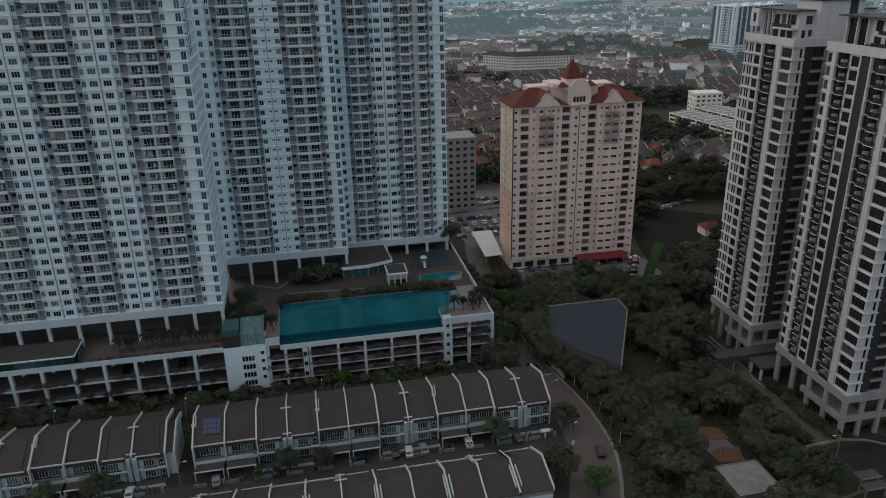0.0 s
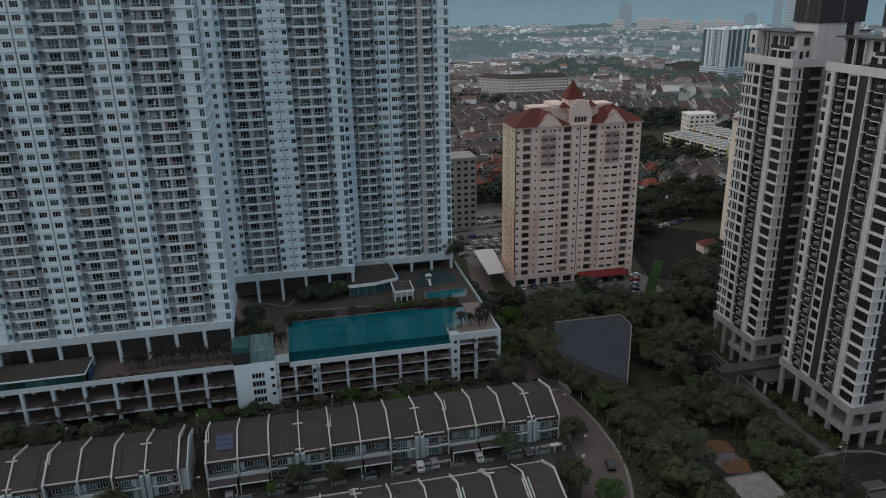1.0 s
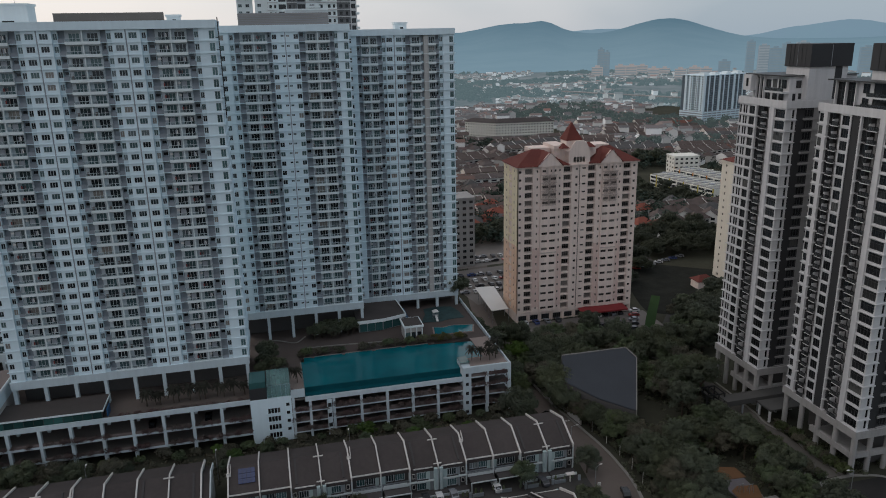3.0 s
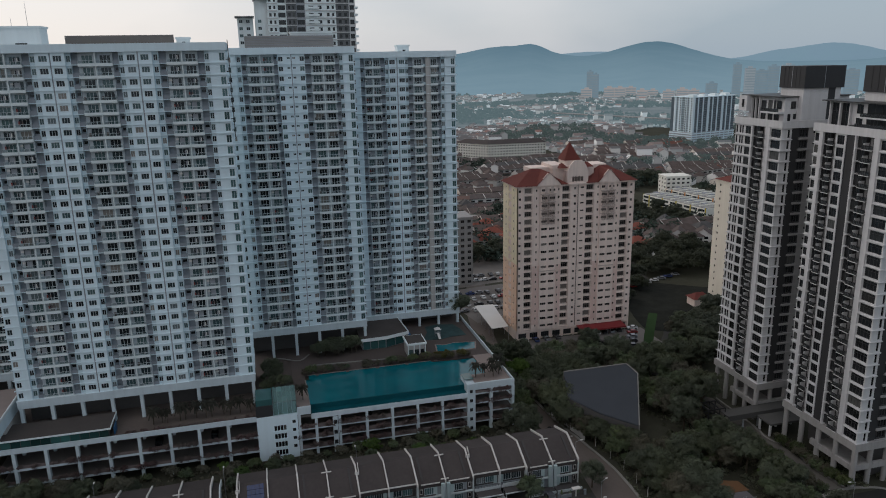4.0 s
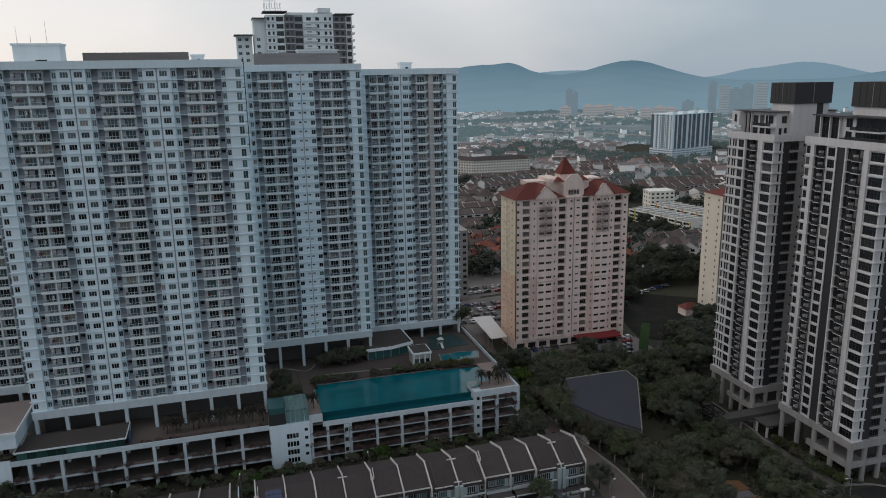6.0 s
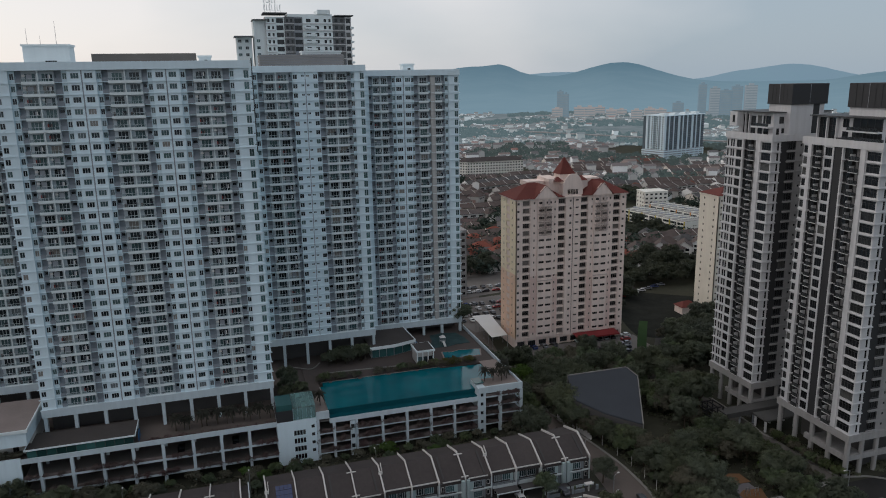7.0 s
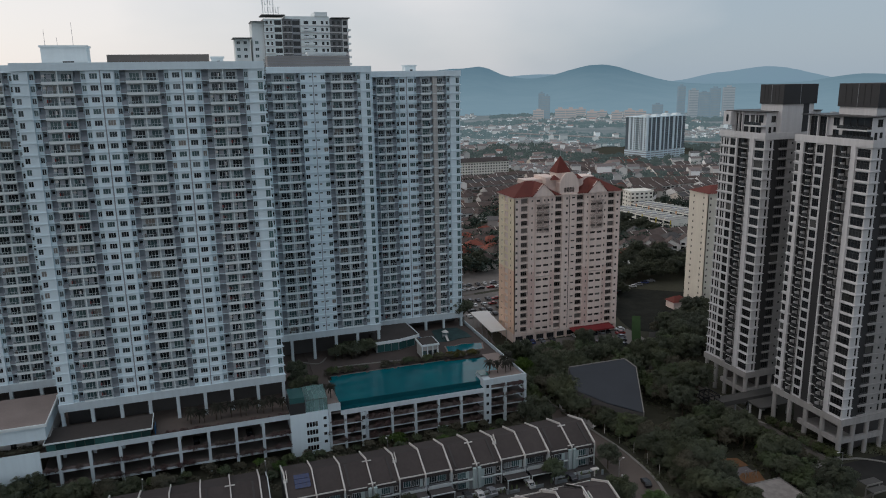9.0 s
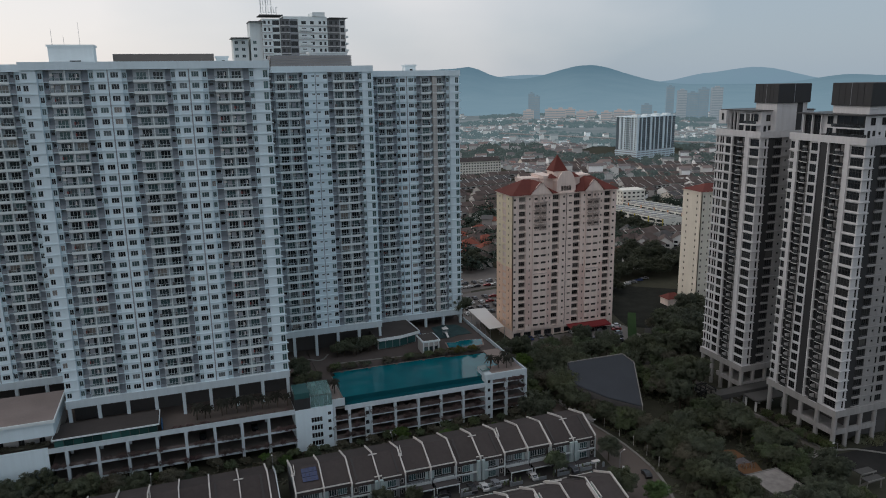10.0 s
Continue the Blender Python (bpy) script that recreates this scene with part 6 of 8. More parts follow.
            s.section([(8.7, zs(8.7)), (13.5, zs(13.5)), (13.5, zs(13.5) + 0.08), (8.7, zs(8.7) + 0.08)], 0.3, 0.52, M_WELL)
            s.section([(8.7, zs(8.7)), (13.5, zs(13.5)), (13.5, zs(13.5) + 0.08), (8.7, zs(8.7) + 0.08)], -0.52, -0.1, M_WELL)
            part("light_well_glazing", s, h, label="green tinted light-well glazing")
        elif left and not kind:
            zs = lambda yy: e + yy / yr * (r - e)
            s = Shape()
            s.section([(4.9, zs(4.9) - 0.1), (6.9, zs(6.9) - 0.1), (6.9, zs(6.9) + 1.0), (4.9, zs(4.9) + 0.9)], 0.62, 0.76, M_LIP)
            part("ridge_upstand", s, h)
            s = Shape()
            s.box(-0.3, 0.76, 4.7, 4.9, zs(4.8) - 0.1, zs(4.8) + 0.75, M_LIP)
            part("ridge_step", s, h)
        # things in the forecourt
        for q in range(3):
            px, py = 0.7 + rnd.random() * (w - 1.6), -5.7 + rnd.random() * 1.2
            s = Shape()
            s.tube((px, py, 0.06), (px, py, 0.4), 0.2, 0.26, M_PLANTER, 7)
            s.tube((px, py, 0.4), (px + 0.05, py, 1.0 + rnd.random() * 0.8), 0.34, 0.14, M_LEAF2, 6)
            part("potted_plant", s, h)
        if not kind:
            s = Shape()
            for q in range(9):
                s.box(0.5 + q * 0.75, 0.55 + q * 0.75, -1.24, -1.2, 3.45, 4.02, M_RAIL)
            s.box(0.4, w - 0.1, -1.25, -1.19, 4.0, 4.06, M_RAIL)
            part("railing", s, h)
        if j == solar:
            for a in range(4):
                for b in range(3):
                    s = Shape()
                    y = 2.4 + b * 1.25
                    z = lambda yy: e + (yy + 0.5) / (yr + 0.5) * (r - e) + 0.12
                    s.section([(y, z(y)), (y + 1.17, z(y + 1.17)), (y + 1.17, z(y + 1.17) + 0.06), (y, z(y) + 0.06)], 2.4 + a * 1.0, 3.34 + a * 1.0, M_SOLAR)
                    part("solar_panel", s, h)


terrace(-30.5, 148.3, 12, first=0, solar=0)
terrace(-100.9, 148.3, 9, first=3)
terrace(-40.9, 130.3, 12, flip_y=True, first=0)

# ---- trees, palms, shrubs ----
RNG = np.random.default_rng(7)


def leaf_cloud(lobes, count, size, rng, flat=0.75):
    """Leaf sprays as small triangles over the outside of a set of lobes: three corners and the spray's outward direction each."""
    lob = np.array(lobes)
    wts = lob[:, 3] ** 2
    pick = rng.choice(len(lob), count, p=wts / wts.sum())
    d = rng.normal(size=(count, 3))
    d[:, 2] = d[:, 2] * 0.9 + 0.3
    d /= np.linalg.norm(d, axis=1)[:, None]
    rad = lob[pick, 3] * (0.5 + 0.75 * rng.random(count))
    c = lob[pick, :3] + d * rad[:, None] * np.array([1, 1, flat])
    nrm = d * 0.7 + rng.normal(size=(count, 3)) * 0.6
    nrm[:, 2] += 0.4
    nrm *= np.where((nrm * d).sum(1) < 0, -1, 1)[:, None]
    nrm /= np.linalg.norm(nrm, axis=1)[:, None]
    t = np.cross(nrm, rng.normal(size=(count, 3)))
    t /= np.linalg.norm(t, axis=1)[:, None] + 1e-9
    b = np.cross(nrm, t)
    s = size * (0.6 + 0.8 * rng.random(count))[:, None]
    soft = d * 0.6 + nrm * 0.4
    soft /= np.linalg.norm(soft, axis=1)[:, None]
    return np.stack([c - t * s - b * s * 0.4, c + t * s - b * s * 0.4, c + b * s * 0.9, soft], 1)


def cloud_mesh(name, v, material, soft=True):
    """One mesh from leaf sprays, or from plain quads given as a list of corners."""
    me = bpy.data.meshes.new(name)
    if v.ndim == 3:
        n = len(v)
        me.from_pydata(v[:, :3].reshape(-1, 3).tolist(), [], np.arange(n * 3).reshape(-1, 3).tolist())
    else:
        n = len(v) // 4
        me.from_pydata(v.tolist(), [], np.arange(n * 4).reshape(-1, 4).tolist())
    me.materials.append(material)
    me.update()
    if v.ndim == 3 and soft:
        me.polygons.foreach_set("use_smooth", [True] * n)
        me.normals_split_custom_set_from_vertices(np.repeat(v[:, 3], 3, axis=0).tolist())
    return me


TREE_CLOUDS = []


def make_tree(height, spread_r, count, size, material, rng, label, name="tree"):
    tr = thing(name, label, "tree", pose(0, 0, -500))
    s = Shape()
    fork = height * 0.36
    s.tube((0, 0, -0.4), (0.1, 0.05, fork), 0.028 * height, 0.018 * height, M_TRUNK)
    lobes = []
    for k in range(9):
        a = 2 * math.pi * (k + rng.random() * 0.7) / 9
        rr = spread_r * (0.3 + 0.5 * rng.random())
        z = height * (0.5 + 0.34 * rng.random())
        tip = (rr * math.cos(a), rr * math.sin(a), z)
        s.tube((0.1, 0.05, fork - 0.2), tip, 0.013 * height, 0.004 * height, M_TRUNK, 5)
        lobes.append((*tip, spread_r * (0.22 + 0.2 * rng.random())))
    for k in range(34):
        a = rng.random() * 6.28
        rr = spread_r * 0.9 * rng.random() ** 0.5
        lobes.append((rr * math.cos(a), rr * math.sin(a), height * (0.56 + 0.36 * rng.random() - 0.2 * (rr / spread_r) ** 2), spread_r * (0.12 + 0.16 * rng.random())))
    part("trunk", s, tr)
    cloud = leaf_cloud(lobes, count, size, rng)
    TREE_CLOUDS.append(cloud)
    part("crown", cloud_mesh("crown", cloud, material), tr)
    return tr


def make_palm(height, rng):
    tr = thing("palm", "small bushy dark palm on the deck", "palm tree", pose(0, 0, -500))
    s = Shape()
    s.tube((0, 0, -0.2), (0.1, 0, height), 0.16, 0.11, M_TRUNK)
    part("trunk", s, tr)
    v = []
    for k in range(36):
        a = 2 * math.pi * k / 18 + rng.random() * 0.4
        ln = height * (0.32 + 0.2 * rng.random())
        up = -0.2 + 1.5 * rng.random()
        prev = Vector((0.1, 0, height))
        side = Vector((-math.sin(a), math.cos(a), 0))
        for j in range(5):
            t = (j + 1) / 5
            p = Vector((0.1 + math.cos(a) * ln * t, math.sin(a) * ln * t, height + ln * (up * t - 0.9 * t * t)))
            wd = 0.5 * (1 - t * 0.6)
            v += [prev - side * wd, prev + side * wd, p + side * wd * 0.8 - Vector((0, 0, 0.05)), p - side * wd * 0.8 - Vector((0, 0, 0.05))]
            prev = p
    part("fronds", cloud_mesh("fronds", np.array([tuple(q) for q in v]), M_PALMLEAF), tr)
    return tr


TREES = [make_tree(11, 5.0, 7400, 0.23, M_LEAF, RNG, "broad dark green tree with a dense uneven crown"),
         make_tree(9, 4.2, 6400, 0.21, M_LEAF2, RNG, "rounded mid-green tree with a loose crown"),
         make_tree(13, 4.6, 7400, 0.23, M_LEAF, RNG, "tall dark green tree with layered limbs"),
         make_tree(8, 4.4, 6200, 0.21, M_LEAF4, RNG, "olive green spreading tree"),
         make_tree(7, 3.6, 5400, 0.19, M_LEAF3, RNG, "bright green young tree")]
M_LEAF5 = leaf_mat("leaf_yellow_olive", (0.125, 0.118, 0.045))
SHRUB = [make_tree(2.6, 1.7, 900, 0.19, M_LEAF2, RNG, "low green shrub with loose leaves", "shrub"), make_tree(2.2, 1.6, 800, 0.19, M_LEAF4, RNG, "olive green low shrub with loose leaves", "shrub"),
         make_tree(3.0, 1.8, 900, 0.19, M_LEAF3, RNG, "bright green shrub with fresh leaves", "shrub"), make_tree(2.8, 1.8, 900, 0.19, M_LEAF5, RNG, "yellowish olive hedge shrub", "shrub")]
PALM = make_palm(4.2, RNG)


def plant(proto, x, y, z=None, sc=1.0, group=""):
    z = ground_z(x, y) if z is None else z
    o = copy_thing(proto, pose(x, y, z, 0, 0, RNG.uniform(0, 360)))
    k = sc * RNG.uniform(0.85, 1.15)
    o.scale = (k * RNG.uniform(0.9, 1.12), k * RNG.uniform(0.9, 1.12), k)
    if group:
        tagged(o, group=group)
    return o


def thinned(c):
    """Every second spray of a crown, each a third larger, for woods far off."""
    q = c[::2].copy()
    m = q[:, :3].mean(1, keepdims=True)
    q[:, :3] = m + (q[:, :3] - m) * 1.4
    return q


CROWNS = [thinned(c) for c in TREE_CLOUDS[:5]]


def wood(poly, step, weights, group, sc=1.0, keep_out=(), stuff=False):
    """Trees over a polygon on a jittered grid."""
    xs, ys = [p[0] for p in poly], [p[1] for p in poly]
    far = []
    y = min(ys)
    while y < max(ys):
        x = min(xs)
        while x < max(xs):
            px, py = x + RNG.uniform(-0.4, 0.4) * step, y + RNG.uniform(-0.4, 0.4) * step
            x += step
            inside = False
            for i in range(len(poly)):
                (x1, y1), (x2, y2) = poly[i], poly[i - 1]
                if (y1 > py) != (y2 > py) and px < (x2 - x1) * (py - y1) / (y2 - y1) + x1:
                    inside = not inside
            if not inside or any(a < px < b and c < py < d for a, b, c, d in keep_out):
                continue
            k, q = RNG.choice(5, p=weights), sc * RNG.uniform(0.8, 1.2)
            if stuff:
                a = RNG.uniform(0, 6.28)
                rot = np.array([[math.cos(a), -math.sin(a), 0], [math.sin(a), math.cos(a), 0], [0, 0, 1]])
                c = CROWNS[k] @ rot.T
                c[:, :3] = c[:, :3] * q + np.array([px, py, ground_z(px, py)])
                far.append(c)
            else:
                plant(TREES[k], px, py, None, q, group)
        y += step * 0.9
    if far:
        thing("woodland", "dense dark woodland crowns beyond the towers", "trees", None, cloud_mesh("woodland", np.concatenate(far), M_WOODLEAF), kind="stuff")


M_WOODLEAF = leaf_mat("woodland_leaf", (0.078, 0.088, 0.064))
W_DARK = [0.26, 0.30, 0.20, 0.22, 0.02]
wood([(71, 100), (100, 96), (105, 125), (102.5, 158), (92, 156), (82, 151), (71, 158), (71, 130)], 4.7, W_DARK, "park trees", 0.78,
     ((83.0, 97, 115, 141), (80, 97, 104, 120)))
wood([(94.5, 158), (101, 160), (101.5, 167), (107.5, 168), (110.5, 180), (113, 198), (104, 214), (95.5, 190)], 5.2, W_DARK, "park trees", 0.95)
wood([(52, 196), (57, 190), (70, 192), (94, 194), (106, 200), (108, 216), (92, 224), (62, 226), (54, 214)], 5.8, W_DARK, "trees by the sports hall", 0.9, ((57.6, 61.2, 180, 260),))
wood([(64.5, 192), (66.4, 192), (64.6, 178), (70.2, 167.4), (79, 158.5), (78, 155), (68, 161), (66.4, 169)], 3.4, W_DARK, "trees by the sports hall", 0.5)
wood([(112, 196), (127, 198), (142, 229), (133, 234), (122, 217)], 5.5, W_DARK, "tower side trees", 0.85)
wood([(124, 198), (175, 196), (192, 244), (174, 250), (154, 246), (138, 226)], 7.0, W_DARK, "woodland trees", 1.05, stuff=True)
wood([(168, 306), (225, 294), (238, 335), (192, 352), (150, 334)], 7.5, W_DARK, "woodland trees", 0.95, stuff=True)
wood([(126, 262), (136, 262), (146, 280), (162, 296), (150, 332), (126, 312)], 7.5, W_DARK, "woodland trees", 0.85, stuff=True)
wood([(188, 410), (250, 398), (252, 440), (200, 452)], 9.0, W_DARK, "woodland trees", 0.95, stuff=True)
wood([(192, 455), (244, 446), (240, 520), (200, 540)], 10.0, W_DARK, "woodland trees", 0.95, stuff=True)
wood([(250, 545), (330, 530), (340, 570), (250, 590)], 10.0, W_DARK, "woodland trees", 0.95, stuff=True)
wood([(84, 352), (112, 350), (118, 366), (90, 372)], 8.5, W_DARK, "woodland trees", 0.9, stuff=True)
wood([(-120, 168), (46, 168), (46, 174), (-120, 176)], 7.2, [0.3, 0.16, 0.08, 0.45, 0.01], "trees behind the terrace", 0.48)
wood([(-120, 176), (-92, 176), (-92, 181), (-120, 181)], 4.5, W_DARK, "trees behind the terrace", 0.85)
EDGE = [(65.6, 187), (64.4, 178.5), (69.0, 168.0), (73.6, 163.4), (79.6, 158.4)]
for a, b in zip(EDGE, EDGE[1:]):
    for i in range(6):
        q = (i + 0.5) / 6
        plant(TREES[(0, 3, 2, 1)[i % 4]], a[0] + (b[0] - a[0]) * q + RNG.uniform(-0.5, 0.3), a[1] + (b[1] - a[1]) * q + RNG.uniform(-0.6, 0.4), 0, RNG.uniform(0.46, 0.6), "trees by the sports hall")
for x, y, k, sc in ((64.4, 183.5, 0, 1.0), (64.0, 179.0, 2, 0.85), (65.0, 174.5, 0, 0.72), (67.6, 170.2, 3, 0.8), (70.5, 166.3, 0, 0.68), (74.5, 162.2, 1, 0.7), (66, 187, 0, 0.95), (67.5, 182, 2, 0.8), (69.5, 192, 0, 0.9), (64.5, 176.5, 3, 0.6), (-98, 175, 0, 0.8), (-92.5, 173.6, 3, 0.9), (-86, 173, 0, 0.8), (-80.5, 172, 2, 0.7), (-75, 173.4, 3, 0.9), (-68.5, 172.6, 0, 0.65), (-60, 172.4, 3, 0.75),
                    (49.6, 172.4, 0, 0.95), (47.0, 176.0, 2, 0.7), (52.5, 176.0, 0, 0.6), (107.6, 113.4, 0, 0.4), (105.0, 111.5, 0, 0.34), (102.0, 109.0, 2, 0.36), (110.5, 112.0, 1, 0.34), (98.5, 123.5, 0, 0.7), (106.5, 110.8, 3, 0.42), (109.0, 112.0, 0, 0.4), (103.0, 126.0, 2, 0.7), (97.0, 101.0, 0, 0.7), (102.5, 117.0, 3, 0.6)):
    plant(TREES[k], x, y, None, sc, "park trees")
for i in range(18):
    y = 103 + i * 2.9
    plant(TREES[(0, 1, 3, 2)[i % 4]], min(70.6, 62.0 + (y - 96) * 0.28) + RNG.uniform(0.0, 1.2), y, None, RNG.uniform(0.34, 0.5), "kerbside trees")
for i in range(16):
    plant(SHRUB[i % 2], 110.2 + RNG.uniform(-0.7, 0.7), 124.5 + i * 1.6, None, RNG.uniform(0.7, 1.1), "drive shrubs")
wood([(51.5, 186), (56.5, 186), (56.5, 240), (52, 240)], 3.4, W_DARK, "podium side trees", 0.72)
wood([(105, 124), (107.5, 124), (108, 156), (105, 156)], 3.4, W_DARK, "drive trees", 0.3)
for x, y, k, sc in ((40.5, 143.0, 1, 0.75), (-9.5, 143.0, 0, 0.6), (-1.0, 142.5, 0, 0.5), (-16, 142.5, 4, 0.45), (-62, 143, 1, 0.7), (-50, 142, 0, 0.6), (58.0, 144.6, 0, 0.75), (57.0, 120, 4, 1.0),
                    (56, 160, 3, 0.6), (50.4, 126.8, 0, 0.9), (100.6, 120.2, 4, 0.55), (101, 119, 1, 0.8), (18, 171.5, 4, 0.6), (-30, 172.5, 4, 0.62), (34, 172, 4, 0.5), (63, 226, 0, 0.8), (118, 208, 0, 0.8),
                    (-22, 194, 2, 0.5), (-19.5, 196.5, 0, 0.55), (-17, 194.5, 2, 0.5), (-21, 200, 0, 0.55), (-16, 199, 3, 0.5), (-20, 206, 0, 0.6), (49, 238, 2, 0.8), (52.5, 243, 0, 0.9)):
    z = 13.4 if y > 180 and x < -10 else (13.8 if x == 49 else None)
    plant(TREES[k], x, y, z, sc, "street trees")
for i in range(12):
    plant(PALM, -53 + i * 2.35 + RNG.uniform(-0.6, 0.6), 187.6 + RNG.uniform(-0.5, 0.5), 13.0, 0.92, "deck palms")
for x, y in ((-20, 192.5), (-17.5, 193), (-14, 192), (-12, 189), (40.0, 188.6), (42.6, 188.0), (45.3, 187.4), (47.4, 188.4), (46.0, 191.5), (48.6, 193.0)):
    plant(PALM, x, y, 13.9 if x > 0 else 13.5, 0.85, "deck palms")
for x, n in ((-8.6, 3), (-2.8, 4), (2.4, 3), (9.7, 2), (13.4, 1), (17.0, 3), (20.6, 1), (23.9, 3), (28.9, 4)):
    for i in range(n):
        plant(SHRUB[(1, 1, 0)[i % 3]], x + (i - n / 2) * 0.9, 206.5 + RNG.uniform(-0.5, 0.7), 13.8, RNG.uniform(0.7, 1.05), "poolside shrubs")
for i in range(15):
    plant(SHRUB[(1, 3, 3)[i % 3]], 32.6 + (i % 5) * 1.15, 205.8 + (i // 5) * 0.9, 13.8, RNG.uniform(0.6, 0.9), "poolside hedge")
for i in range(7):
    plant(SHRUB[1], -91.2 - i * 1.9, 184.6, 13.0, 0.85, "hall terrace shrubs")
for i in range(5):
    plant(SHRUB[(1, 3)[i % 2]], 40.0 + (i % 3) * 1.1, 205.9 + (i // 3) * 0.9, 13.8, RNG.uniform(0.6, 0.9), "poolside hedge")
for i in range(13):
    plant(TREES[(0, 2, 0, 3)[i % 4]], -4 + (i % 7) * 2.1 + RNG.uniform(-1, 1), 219.5 + (i // 7) * 2.4 + RNG.uniform(-1, 1), 13.8, 0.48, "courtyard trees")
for i in range(20):
    plant(TREES[i % 3], 51.4 + RNG.uniform(0, 1.2), 200 + i * 2.2, 0, 0.85, "podium side trees")
for i in range(12):
    plant(SHRUB[i % 2], 117.3 + RNG.uniform(-1, 1.0), 124 + i * 2.2, 2.0, 1.1, "tower garden shrubs")
for i in range(36):
    plant(SHRUB[2 if i % 9 == 0 else i % 2], -120 + i * 4.7 + RNG.uniform(-1, 1), 179.6 + RNG.uniform(-1.4, 1.0), 0, RNG.uniform(0.8, 1.4), "podium foot shrubs")
def trailing(name, lines, material, label, per_m, size, seed, fat=1.0):
    """Plants trailing over the planter edges, past counting."""
    rng = np.random.default_rng(seed)
    out = []
    for x0, x1, y, z in lines:
        n = int((x1 - x0) * per_m)
        lob = [(x0 + (x1 - x0) * rng.random(), y - 0.1 + 0.2 * rng.random(), z + rng.uniform(-0.35, 0.25), rng.uniform(0.2, 0.55) * fat) for _ in range(int((x1 - x0) * 0.9))]
        out.append(leaf_cloud(lob, n, size, rng, 1.0))
    thing(name, label, "plants", None, cloud_mesh(name, np.concatenate(out), material), kind="stuff")


def undergrowth(label, poly, keep_out, per_m2, seed, material, tall=1.2):
    """Low plants and grass tufts over a patch of ground, past counting."""
    rng = np.random.default_rng(seed)
    xs, ys = [q[0] for q in poly], [q[1] for q in poly]
    lob = []
    for _ in range(int((max(xs) - min(xs)) * (max(ys) - min(ys)) * 0.35)):
        x, y = rng.uniform(min(xs), max(xs)), rng.uniform(min(ys), max(ys))
        inside = False
        for i in range(len(poly)):
            (x1, y1), (x2, y2) = poly[i], poly[i - 1]
            if (y1 > y) != (y2 > y) and x < (x2 - x1) * (y - y1) / (y2 - y1) + x1:
                inside = not inside
        if inside and not any(a < x < b and c < y < d for a, b, c, d in keep_out):
            lob.append((x, y, ground_z(x, y) + 0.1, rng.uniform(0.5, 1.0) * tall * (0.7 + 0.7 * max(0, noise.noise(Vector((x * 0.15, y * 0.15, seed)))))))
    thing("undergrowth", label, "plants", None, cloud_mesh("undergrowth", leaf_cloud(lob, int(len(lob) / 0.35 * per_m2), 0.27, rng, 0.7), material), kind="stuff")


M_UNDER = leaf_mat("undergrowth_leaf", (0.118, 0.126, 0.086))
M_HEDGE = leaf_mat("dull_hedge_leaf", (0.126, 0.118, 0.088))
undergrowth("dark low undergrowth beneath the park trees", [(54.5, 97), (104, 96), (107.5, 125), (106, 158), (99, 168), (112, 190), (106, 216), (62, 227), (52.5, 214), (52, 190), (57, 188), (66.8, 170), (68.8, 148), (66.6, 128)],
            ((86.5, 96.0, 122, 139), (82.5, 94, 107, 119), (70, 92, 164, 190), (57.0, 62.5, 180, 260)), 11, 31, M_UNDER)
undergrowth("brownish hedge growth between the terrace and the podium", [(-125, 164.8), (52, 164.8), (51, 181.4), (-125, 181.4)], (), 9, 32, M_HEDGE, 1.1)
undergrowth("planted bed beside the tower driveway", [(104.5, 122.5), (109.5, 122.5), (110, 150), (105, 160)], (), 12, 33, M_UNDER, 0.7)
undergrowth("dark planting round the tower columns", [(116.8, 124.5), (119.5, 123.6), (125, 122.3), (142, 118.5), (142, 127), (124, 128), (120.5, 150), (116.8, 150)], (), 16, 34, M_UNDER, 1.7)
M_DRYLEAF = leaf_mat("dry_planter_leaf", (0.17, 0.125, 0.118))
trailing("planter_plants", [(-90, -25.4, 182.2, z + 1.1) for z in (7.2, 2.9)] + [(-14, 35.2, 182.2, z + 0.05) for z in LV] + [(38.2, 49.6, 182.2, z + 0.5) for z in (12.0, 9.0, 6.0, 3.0)], M_DRYLEAF, "dry brownish plants trailing from the planter bands", 110, 0.15, 21, 1.7)
trailing("deck_edge_plants", [(-62, -25.6, 183.4, 13.2), (-62, -25.6, 184.2, 13.2), (-14, -10.6, 184.2, 13.9)], M_DRYLEAF, "dark low planting along the deck edge", 60, 0.15, 22)
for o in TREES + SHRUB + [PALM]:
    for c in (*o.children_recursive, o):
        bpy.data.objects.remove(c)

